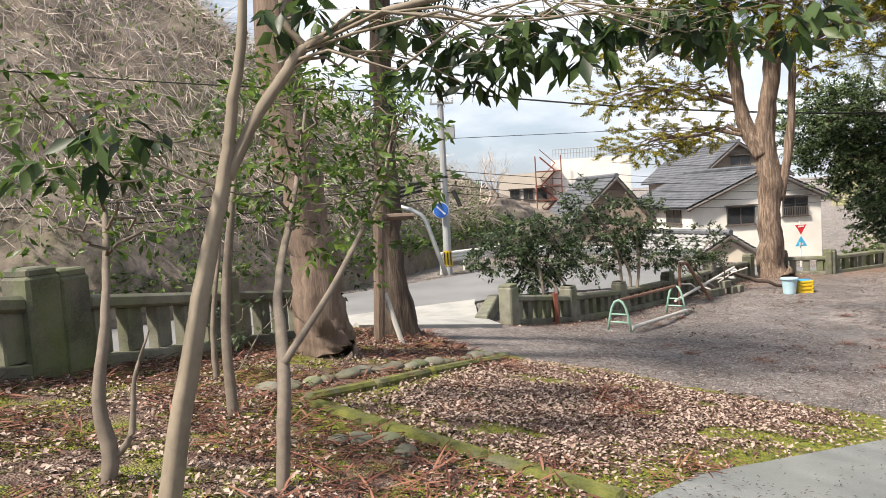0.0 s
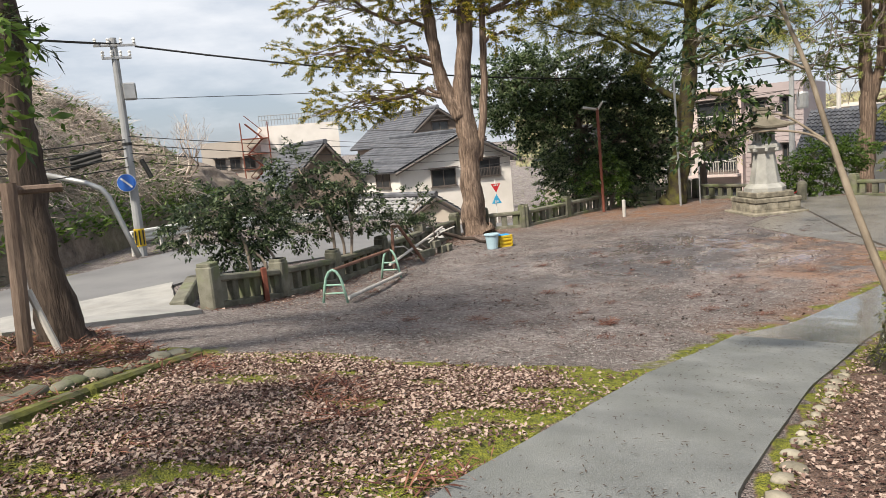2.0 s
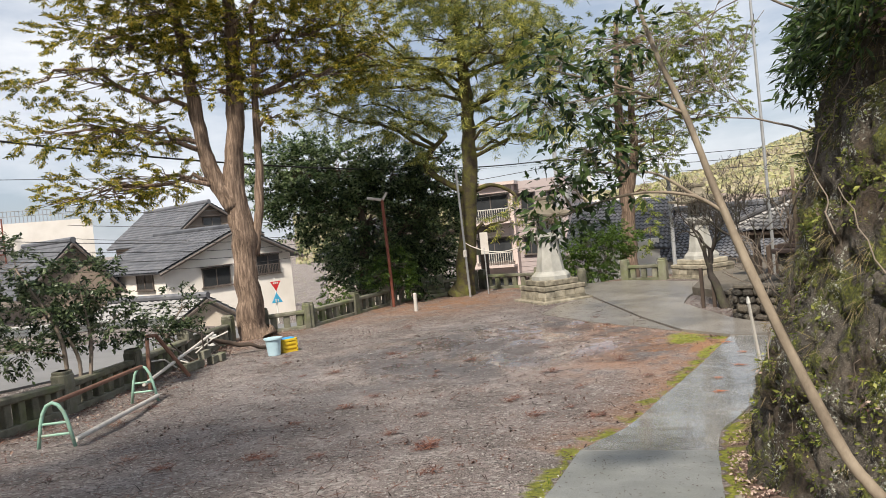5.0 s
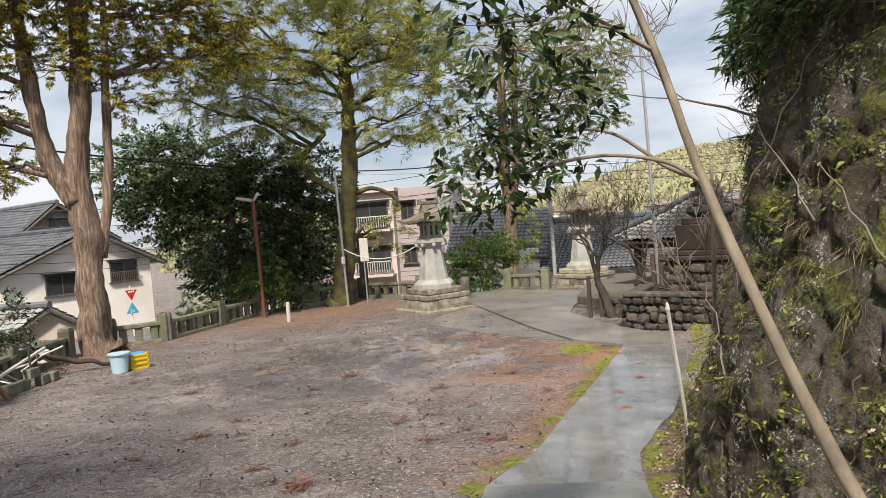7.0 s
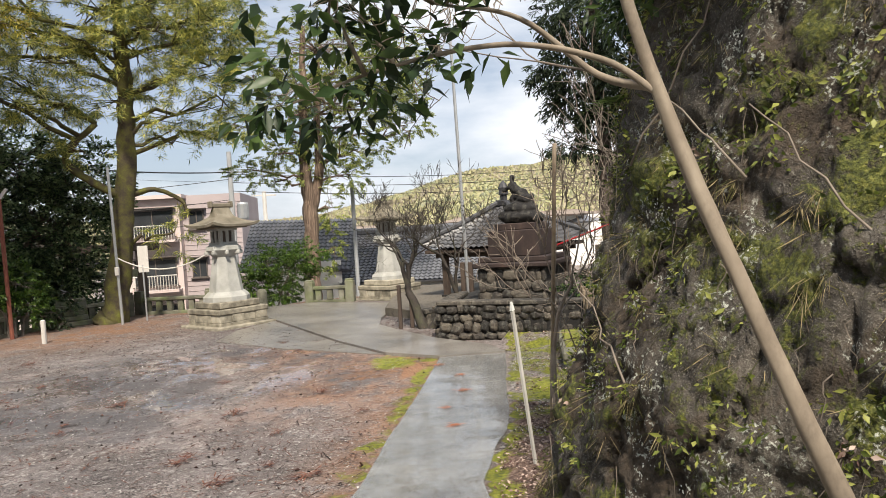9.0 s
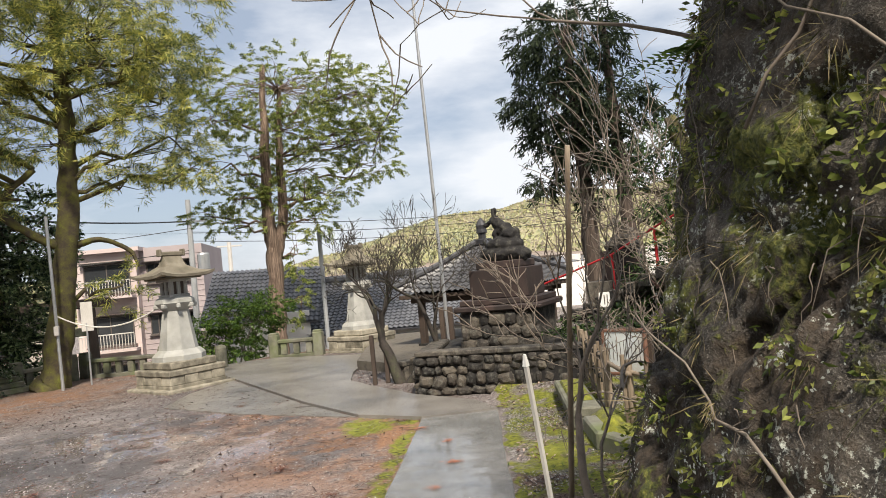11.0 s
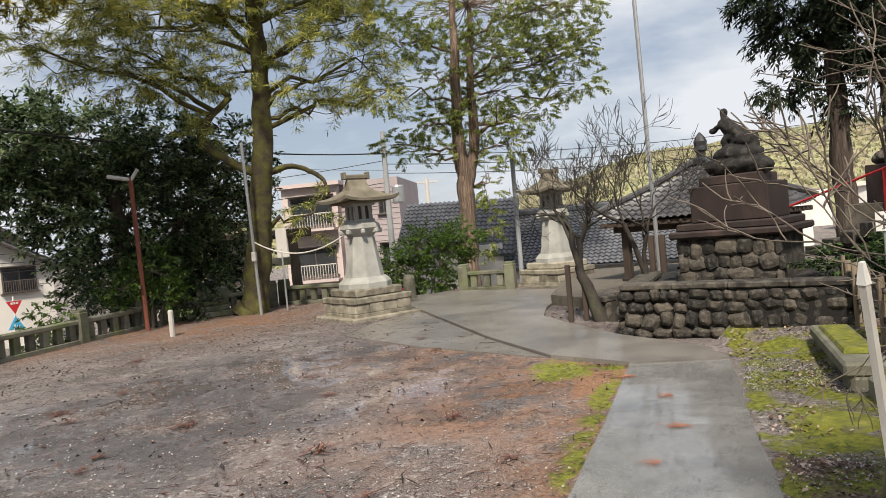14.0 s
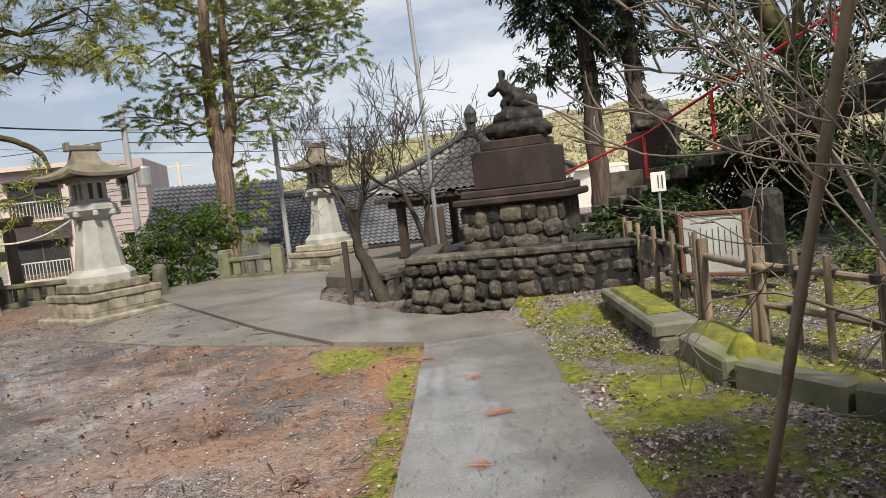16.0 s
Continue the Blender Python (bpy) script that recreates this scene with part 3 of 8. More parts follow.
def height(X, Y):
    X, Y = np.asarray(X, float), np.asarray(Y, float)
    h = base_height(X, Y)
    d, s, a = seg_dist(X, Y, PATH_R)
    h = h + np.where(s < 0, 0.55, 0) * smooth(d, 0.1, 2.2) * smooth(-X, -11.5, -8.5)
    h = h + np.where(s < 0, 1.0, 0) * (0.25 * smooth(d, 0.9, 2.0) + 1.1 * smooth(d, 3.0, 8.0)) * smooth(X, 13.8, 16.5) * smooth(-X, -27, -23)
    d, s, a = seg_dist(X, Y, EDGE)
    low = -1.55 - 0.13 * np.clip(X - 1.5, 0, 34) - 0.01 * np.clip(Y - 60, 0, 200)
    h = np.where(s > 0, h + (low - h) * smooth(d, 0.15, 2.6), h)
    return h


def zat(x, y):
    return float(height(x, y))


g1 = np.arange(-12, 33.01, 0.16)
far_out = np.cumsum(0.2 * 1.16 ** np.arange(52))
xs = np.concatenate((-12 - far_out[::-1], g1, 33 + far_out))
g2 = np.arange(-3, 34.01, 0.16)
ys = np.concatenate((-3 - far_out[::-1], g2, 34 + far_out))
GX, GY = np.meshgrid(xs, ys)
GZ = height(GX, GY)
rough_bits = np.array([noise.fractal(Vector((x * 1.7, y * 1.7, 0)), 0.9, 2.0, 4) for x, y in zip(GX.ravel(), GY.ravel())]).reshape(GX.shape)
GZ = GZ + np.where(np.hypot(GX - 10, GY - 12) < 30, rough_bits * 0.018, 0)
ny, nx = GX.shape
gi = np.arange(nx * ny).reshape(ny, nx)
quads = np.stack((gi[:-1, :-1], gi[:-1, 1:], gi[1:, 1:], gi[1:, :-1]), -1).reshape(-1, 4)
gm = bpy.data.meshes.new("ground")
gm.vertices.add(nx * ny)
gm.vertices.foreach_set("co", np.stack((GX, GY, GZ), -1).ravel().astype(np.float32))
gm.loops.add(quads.size)
gm.loops.foreach_set("vertex_index", quads.ravel().astype(np.int32))
gm.polygons.add(len(quads))
gm.polygons.foreach_set("loop_start", np.arange(0, quads.size, 4, dtype=np.int32))
gm.polygons.foreach_set("use_smooth", np.ones(len(quads), bool))
gm.update(calc_edges=True)

# where moss, litter, needles and water lie
dl, sl, al = seg_dist(GX, GY, PATH_L)
dr, sr_, ar = seg_dist(GX, GY, PATH_R)
DITCH = [(1.1, 4.2), (0.3, 4.75), (-1.15, 6.0), (0.45, 9.7), (0.75, 10.4)]
GRASS = [(0.5, 9.95), (1.1, 10.1), (2.1, 9.85), (2.85, 9.0), (3.9, 8.3), (5.25, 7.55)]
BED = [(0.9, 10.1), (2.1, 9.85), (2.85, 9.0), (3.9, 8.3), (5.25, 7.55), (1.75, 4.85), (0.95, 4.3), (0.3, 4.75), (-1.15, 6.0), (0.45, 9.7)]


def inside(X, Y, poly):
    r = np.zeros(X.shape, bool)
    for (ax, ay), (bx, by) in zip(poly, poly[1:] + poly[:1]):
        c = ((ay > Y) != (by > Y)) & (X < (bx - ax) * (Y - ay) / (by - ay + 1e-12) + ax)
        r ^= c
    return r


dg = seg_dist(GX, GY, GRASS)[0]
dd = seg_dist(GX, GY, DITCH)[0]
de, se_, ae = seg_dist(GX, GY, EDGE)
in_bed = inside(GX, GY, BED)
left_wood = (sl > 0) & (GX < 2) & (GY < 12.6) & (~in_bed) & (GX + 0.35 * GY < 4.0)
right_bank = (sr_ < 0) & (GX < 14)
litter = np.where(in_bed | left_wood | right_bank, 0.62, 0.0)
litter = np.maximum(litter, np.where(se_ < 0, 0.55 * np.exp(-(de / 1.1) ** 2) * (GX > 1.5), 0))
moss = np.zeros(GX.shape)
moss = np.maximum(moss, np.where(in_bed, 0.50 + 0.2 * np.exp(-(dl / 0.5) ** 2), 0) + 0.30 * np.exp(-(dg / 0.45) ** 2) * (GX < 6))
moss = np.maximum(moss, 0.72 * np.exp(-(dd / 0.5) ** 2))
moss = np.maximum(moss, np.where(left_wood, 0.44, 0))
moss = np.maximum(moss, np.where((sl > 0) & (al > 5), 0.52 * np.exp(-(dl / 0.5) ** 2), 0))
moss = np.maximum(moss, np.where(right_bank, 0.25 + 0.3 * np.exp(-(dr / 0.3) ** 2), 0))
moss = np.maximum(moss, np.where((sr_ < 0) & (GX >= 12.3) & (GX < 19.5), 0.45, 0))
moss = np.maximum(moss, 0.62 * np.exp(-(((GX - 16.6) / 1.1) ** 2 + ((GY - 13.0) / 0.8) ** 2)))
moss = np.where(se_ > 0, np.where(de > 3.5, 0.3, moss), moss)
needles = np.exp(-(((GX - 20.0) / 3.8) ** 2 + ((GY - 25.3) / 2.6) ** 2)) + 0.9 * np.exp(-(((GX - 15.0) / 2.6) ** 2 + ((GY - 12.9) / 1.2) ** 2)) + 0.8 * np.exp(-(((GX - 17.5) / 2.2) ** 2 + ((GY - 15.5) / 2.0) ** 2)) + 0.7 * np.exp(-(de / 1.5) ** 2) * (se_ < 0) * (GX > 10) + np.where((sl > 0) & (GX > 8), 0.8 * np.exp(-(dl / 0.7) ** 2), 0)
wet = 0.5 * np.exp(-(((GX - 11.5) / 5) ** 2 + ((GY - 17.5) / 4) ** 2)) + 1.3 * np.exp(-(((GX - 16.0) / 3.4) ** 2 + ((GY - 16.5) / 3.6) ** 2)) + 0.35 * np.exp(-(((GX - 12) / 4) ** 2 + ((GY - 17) / 5) ** 2))
for att, arr in (("litter", litter), ("moss", moss), ("needles", np.clip(needles, 0, 1)), ("wet", np.clip(wet, 0, 1))):
    gm.attributes.new(att, "FLOAT", "POINT").data.foreach_set("value", arr.ravel().astype(np.float32))
gm.materials.append(M_ground)
ground = tagged(new("ground", gm), "damp gravelly earth with moss, fallen leaves and puddles", "ground", kind="structure")


# ---- paved surfaces ----
M_wetpath = material("wet_path_concrete", [(0.10, 0.10, 0.098), (0.225, 0.225, 0.22), (0.36, 0.36, 0.35)], 1.6, (0.08, 0.42), 0.35, 95, coat=0.8, stain=(0.13, 0.13, 0.126), stain_scale=1.0, stain_amount=0.65, fine_mix=0.55)

def strip(name, left, right, mat, lift, label, thick=0.09, step=0.25, cat="path"):
    def resample(poly, k):
        p = np.array(poly, float)
        s = np.concatenate(([0], np.cumsum(np.hypot(*np.diff(p, axis=0).T))))
        t = np.linspace(0, s[-1], k)
        return np.stack((np.interp(t, s, p[:, 0]), np.interp(t, s, p[:, 1])), -1)
    k = int(np.hypot(*np.diff(np.array(left, float), axis=0).T).sum() / step)
    A, B = resample(left, k), resample(right, k)
    A = A + np.array([[noise.noise(Vector((p[0] * 1.1, p[1] * 1.1, 3))) * 0.03] * 2 for p in A])
    B = B + np.array([[noise.noise(Vector((p[0] * 1.1, p[1] * 1.1, 9))) * 0.06] * 2 for p in B])
    g, w = Geo(), 7
    vs, fs = [], []
    for i in range(k):
        for j in range(w):
            p = A[i] + (B[i] - A[i]) * j / (w - 1)
            z = float(base_height(p[0], p[1]))
            if cat == "road":
                z = zat(*p)
            vs.append((p[0], p[1], z + lift + 0.006 * noise.noise(Vector((p[0] * 2, p[1] * 2, 0)))))
    n0 = len(vs)
    for i in range(k):
        for j in (0, w - 1):
            v = vs[i * w + j]
            vs.append((v[0], v[1], v[2] - thick))
    for i in range(k - 1):
        for j in range(w - 1):
            fs.append((i * w + j, i * w + j + 1, (i + 1) * w + j + 1, (i + 1) * w + j)[::-1])
        fs.append((i * w, (i + 1) * w, n0 + (i + 1) * 2, n0 + i * 2)[::-1])
        fs.append((i * w + w - 1, (i + 1) * w + w - 1, n0 + (i + 1) * 2 + 1, n0 + i * 2 + 1))
    for i in (0, k - 1):
        fs.append(tuple(i * w + j for j in range(w)) + (n0 + i * 2 + 1, n0 + i * 2))
    ob = part(name, g.add(vs, fs), mat)
    return tagged(ob, label, cat, kind="structure")


strip("concrete_path", PATH_L[:6], PATH_R[:6], M_concrete, 0.032, "grey concrete footpath, damp and speckled, edged with moss")
strip("concrete_path", PATH_L[5:], PATH_R[5:], M_wetpath, 0.036, "dark wet stretch of concrete footpath, edged with moss")
FL = -2.21
PAVE = [(17.01, 12.15), (17.25, 13.55), (18.6, 15.6), (22.3, 20.35), (24.0, 22.6), (25.6, 23.2), (26.8, 22.0), (26.4, 18.3), (24.4, 17.2), (22.6, 16.6), (21.2, 15.9), (20.4, 14.9), (19.2, 13.3), (18.4, 11.6), (17.63, 10.94)]
tagged(part("pavement", Geo().prism(PAVE, FL - 0.06, FL + 0.065), M_wetconcrete), "smooth wet concrete paving before the steps", "paving", kind="structure")
LOWER = [(17.23, 13.57), (17.7, 16.6), (18.5, 19.4), (20.3, 20.2), (22.2, 20.3), (18.58, 15.62)]
tagged(part("pavement", Geo().prism(LOWER, FL - 0.06, FL + 0.024), M_wetconcrete), "lower wet concrete slab with shallow puddles", "paving", kind="structure")
strip("road", [(-30, -6), (-16, 6.0), (-8.6, 13.2), (-3.4, 17.4), (0.2, 19.4), (4, 23.2), (9, 28.2), (14, 32), (24, 37), (36, 42), (60, 48)], [(-33, -1), (-20, 9.5), (-12.2, 16.2), (-6.0, 21), (-2.0, 24.4), (1.6, 28.2), (6, 33), (12, 37), (22, 43), (34, 48), (58, 55)][::1], M_asphalt, 0.06, "grey asphalt road running below the shrine ground", 0.2, 0.6, "road")
M_apron = material("pale_apron_concrete", [(0.22, 0.22, 0.21), (0.34, 0.335, 0.32), (0.44, 0.43, 0.41)], 1.5, (0.5, 0.85), 0.4, 80, stain=(0.2, 0.19, 0.17), stain_scale=0.9, stain_amount=0.5)
strip("driveway", [(-1.6, 12.2), (-2.2, 14.6), (-2.8, 16.4), (-3.2, 18.4)], [(1.0, 14.9), (0.75, 16.2), (0.55, 17.8), (0.6, 20.2)], M_apron, 0.075, "pale concrete apron joining the road", 0.2, 0.3, "road")

# ---- rocky bank beside the path ----
BANK = np.array([(4.4, -3.0), (5.4, 0.5), (6.3, 3.2), (6.95, 4.8), (7.2, 5.7), (7.6, 6.4), (8.35, 7.05), (9.15, 7.52), (9.9, 7.72), (10.65, 7.55), (11.15, 7.1), (11.5, 6.3), (11.9, 5.2), (12.2, 3.0)])
bs = np.concatenate(([0], np.cumsum(np.hypot(*np.diff(BANK, axis=0).T))))
bt = np.linspace(0, bs[-1], 620)
bx, by = np.interp(bt, bs, BANK[:, 0]), np.interp(bt, bs, BANK[:, 1])
for _ in range(34):
    bx[1:-1], by[1:-1] = (bx[:-2] + 2 * bx[1:-1] + bx[2:]) / 4, (by[:-2] + 2 * by[1:-1] + by[2:]) / 4
tx, ty = np.gradient(bx), np.gradient(by)
tn = np.hypot(tx, ty)
inx, iny = ty / tn, -tx / tn
bv, bf = [], []
NB = 150
for i in range(len(bt)):
    z0 = zat(bx[i], by[i]) - 0.25
    top = 2.9 + 0.5 * noise.noise(Vector((bt[i] * 0.4, 0, 0))) - 1.6 * float(smooth(bt[i], bs[-1] - 3.0, bs[-1] - 0.8))
    for j in range(NB):
        u = j / (NB - 1)
        if u < 0.8:
            z = z0 + (top - z0) * (u / 0.8)
            off = 0.26 * (z - z0) + 0.12 * math.sin(u / 0.8 * math.pi * 0.9)
        else:
            z = top + (u - 0.8) * 5 * 1.2
            off = 0.30 * (top - z0) + ((u - 0.8) * 5) ** 1.2 * 3.5
        p = Vector((bx[i] + inx[i] * off, by[i] + iny[i] * off, z))
        w3 = p + 0.16 * Vector((noise.noise(p * 2.2), noise.noise(p * 2.2 + Vector((5, 0, 0))), noise.noise(p * 2.2 + Vector((0, 7, 0)))))
        dist, cells = noise.voronoi(w3 * 1.7)
        crack = min(dist[1] - dist[0], 0.14) / 0.14
        block = noise.cell(cells[0] * 7.7)
        d2, _ = noise.voronoi(w3 * 4.6)
        chip = min(d2[1] - d2[0], 0.12) / 0.12
        d = 0.24 + 0.05 * crack ** 0.5 + 0.055 * block + 0.022 * chip ** 0.7 + 0.10 * noise.fractal(p * 0.7, 0.9, 2.1, 4) + 0.04 * noise.fractal(p * 7, 0.5, 2.2, 4)
        q = (p.x - inx[i] * d, p.y - iny[i] * d, p.z + 0.1 * d)
        bv.append(q)
for i in range(len(bt) - 1):
    for j in range(NB - 1):
        bf.append((i * NB + j, (i + 1) * NB + j, (i + 1) * NB + j + 1, i * NB + j + 1)[::-1])
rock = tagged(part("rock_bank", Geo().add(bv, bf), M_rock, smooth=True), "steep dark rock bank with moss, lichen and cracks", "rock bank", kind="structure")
BV = np.array(bv).reshape(len(bt), NB, 3)
BN = np.stack((-inx, -iny, np.zeros(len(inx))), -1)

# ---- hillside beyond the road ----
HB = [(-40, -8), (-24, 6), (-15, 13.6), (-8.0, 20.0), (-3.4, 25.0), (-1.4, 29.5), (0.6, 35), (4, 44), (10, 56)]
HCAP = [24, 24, 23, 21, 16.5, 12, 8.5, 5, 1.5]
hp = np.array(HB, float)
hs = np.concatenate(([0], np.cumsum(np.hypot(*np.diff(hp, axis=0).T))))
ht = np.linspace(0, hs[-1], 150)
hx, hy, hc = np.interp(ht, hs, hp[:, 0]), np.interp(ht, hs, hp[:, 1]), np.interp(ht, hs, HCAP)
hnx, hny = -np.gradient(hy), np.gradient(hx)
hn = np.hypot(hnx, hny)
hnx, hny = hnx / hn, hny / hn
HV = np.zeros((150, 70, 3))
for i in range(150):
    z0 = zat(hx[i], hy[i])
    for j in range(70):
        u = j / 69
        if j < 6:
            off, z = 0.03 * j, z0 - 0.2 + 1.3 * j / 5
        else:
            s = (j - 6) / 63
            off = 0.2 + s ** 1.1 * (hc[i] * 1.15 + 4)
            z = z0 + 1.1 + hc[i] * math.sin(min(1, s * 1.15) * math.pi / 2) ** 1.0
        p = Vector((hx[i] + hnx[i] * off, hy[i] + hny[i] * off, z))
        d = (0.6 if j > 6 else 0.08) * noise.fractal(p * 0.35, 0.8, 2, 5)
        HV[i, j] = (p.x - hnx[i] * d, p.y - hny[i] * d, p.z + 0.5 * d)
hf = [(i * 70 + j, (i + 1) * 70 + j, (i + 1) * 70 + j + 1, i * 70 + j + 1) for i in range(149) for j in range(69)]
tagged(part("hillside", Geo().add(HV.reshape(-1, 3), hf), M_slope, smooth=True), "steep roadside slope covered in dry vines and grass", "hillside", kind="structure")
rng = np.random.default_rng(11)
# dry vines that hang down the slope
k = 130000
ii, jj = rng.integers(24, 118, k), rng.integers(9, 66, k)
VP = HV[ii, jj] + rng.normal(size=(k, 3)) * 0.25
out = np.stack((-hnx[ii], -hny[ii], np.zeros(k)), -1)
VP += out * 0.12
VD = unit(out * 0.3 + rng.normal(size=(k, 3)) * 0.6 + np.array((0, 0, -0.7)))
me = leaf_mesh("dry_vines", VP, VD, unit(out + rng.normal(size=(k, 3)) * 0.4), 0.4 + 1.1 * rng.random(k), 0.012 + 0.016 * rng.random(k))
tagged(part("dry_vines", me, M_vine), "tangle of dry grey-brown vines on the slope", "vines", kind="stuff")
k = 18000
ii, jj = rng.integers(20, 125, k), np.minimum(6 + (rng.random(k) ** 2.2 * 45).astype(int), 66)
VP = HV[ii, jj] + rng.normal(size=(k, 3)) * 0.2
out = np.stack((-hnx[ii], -hny[ii], np.zeros(k)), -1)
me = leaf_mesh("slope_weeds", VP + out * 0.1, unit(out + rng.normal(size=(k, 3)) * 0.6 + np.array((0, 0, 0.3))), unit(rng.normal(size=(k, 3)) + np.array((0, 0, 1))), 0.16 + 0.2 * rng.random(k), 0.06 + 0.06 * rng.random(k))
tagged(part("slope_weeds", me, M_leafmid), "low green weeds along the foot of the slope", "weeds", kind="stuff")

# ---- wooded hills in the distance ----
hv, hfc = [], []
NA, NR = 120, 14
for i in range(NA):
    a = radians(-38 + 100 * i / (NA - 1))
    crest = 44 + 10 * noise.noise(Vector((i * 0.06, 2, 0))) + 4 * noise.noise(Vector((i * 0.33, 5, 0))) - 30 * float(smooth(np.array(i / NA), 0.5, 0.72))
    for j in range(NR):
        u = j / (NR - 1)
        r = 210 + 330 * u
        z = -8 + (crest + 8) * math.sin(u * math.pi / 2) ** 1.3 + 5 * noise.noise(Vector((r * math.cos(a) * 0.02, r * math.sin(a) * 0.02, 1))) * u
        hv.append((r * math.cos(a), r * math.sin(a), z))
for i in range(NA - 1):
    for j in range(NR - 1):
        hfc.append((i * NR + j, i * NR + j + 1, (i + 1) * NR + j + 1, (i + 1) * NR + j)[::-1])
tagged(part("backdrop_hills", Geo().add(hv, hfc), M_hill, smooth=True), "distant hills with bare and yellow-green woods", "hills", kind="structure")
HAR = np.array(hv).reshape(NA, NR, 3)
k = 110000
ii, uu = rng.integers(0, NA - 1, k), rng.random(k) * (NR - 1.01)
jj = uu.astype(int)
fr = (uu - jj)[:, None]
CP = HAR[ii, jj] * (1 - fr) + HAR[ii, jj + 1] * fr + (HAR[ii + 1, jj] - HAR[ii, jj]) * rng.random((k, 1))
CD = unit(rng.normal(size=(k, 3)) * 0.6 + np.array((0, 0, 1.0)))
me = leaf_mesh("far_woods", CP - np.array((0, 0, 1)), CD, unit(rng.normal(size=(k, 3))), 1.3 + 1.5 * rng.random(k), 1.4 + 1.4 * rng.random(k))
# Crown colours are greyed like the hills, with distance haze painted in.
M_farwood = material("far_wood_crowns", [(0.24, 0.215, 0.175), (0.33, 0.29, 0.2), (0.36, 0.36, 0.18), (0.22, 0.235, 0.17)], 0.02, (0.9, 1), 0, 0.3, island=0.35, fine_mix=0.3)
tagged(part("far_woods", me, M_farwood), "tree crowns on the distant hills", "woods", kind="stuff")


# ---- stone fence ----
def fence_run(a, b, n, label, high=0.82, end_posts=(True, True)):
    """Posts, a cap rail, a plinth rail and square balusters between two points."""
    a, b = Vector((*a, zat(*a))), Vector((*b, zat(*b)))
    d = b - a
    ln, rz = d.length, math.degrees(math.atan2(d.y, d.x))
    slope = math.asin(d.z / ln)
    root = thing("stone_fence", label, "stone fence", "stone fence round the shrine ground", at=a)
    m = Matrix.Translation(a) @ Matrix.Rotation(radians(rz), 4, "Z") @ Matrix.Rotation(-slope, 4, "Y")
    part("plinth_rail", Geo().box((ln, 0.26, 0.16), (ln / 2, 0, 0.04), m=m), M_fence, root)
    part("cap_rail", Geo().box((ln - 0.2, 0.25, 0.14), (ln / 2, 0, high - 0.13), m=m, ch=0.03), M_fence, root)
    base = Geo().box((0.22, 0.15, high - 0.30), (0, 0, 0), ch=0.015).mesh("baluster")
    for i in range(n):
        q = part("baluster", base, M_fence, root)
        p = m @ Vector((ln * (i + 0.75) / (n + 0.5), 0, 0.12 + (high - 0.30) / 2))
        q.matrix_basis = Matrix.Translation(p) @ Matrix.Rotation(radians(rz + random.uniform(-2, 2)), 4, "Z")
    for f, p in zip(end_posts, (a, b)):
        if f:
            part("post", Geo().box((0.34, 0.34, high + 0.26), (p.x, p.y, p.z + high / 2), rz, 0.03), M_fence, root)
            part("post_cap", Geo().box((0.30, 0.30, 0.08), (p.x, p.y, p.z + high + 0.155), rz, 0.035), M_fence, root)
    return root


FENCES = [((-5.4, 1.6), (-4.3, 4.1), 6), ((-4.3, 4.1), (-3.55, 6.2), 5), ((-3.45, 6.5), (-2.75, 8.7), 5), ((-2.75, 8.7), (-2.0, 11.0), 5), ((1.25, 15.75), (2.9, 17.9), 6), ((2.9, 17.9), (4.7, 20.2), 6), ((4.7, 20.2), (6.7, 22.3), 6), ((6.7, 22.3), (8.8, 24.5), 6),
          ((8.8, 24.5), (10.9, 26.4), 6), ((12.4, 26.9), (13.9, 26.4), 3), ((13.9, 26.4), (16.6, 27.6), 6), ((16.6, 27.6), (19.0, 28.6), 5), ((19.0, 28.6), (21.4, 29.0), 5), ((22.0, 28.8), (23.6, 28.2), 3), ((24.1, 28.1), (24.8, 25.2), 6), ((27.0, 22.2), (27.4, 20.6), 3)]
for fa, fb, fn in FENCES:
    fence_run(fa, fb, fn, "weathered grey stone fence panel with square balusters and moss", 0.76 if fa[0] < 0 else 0.72)


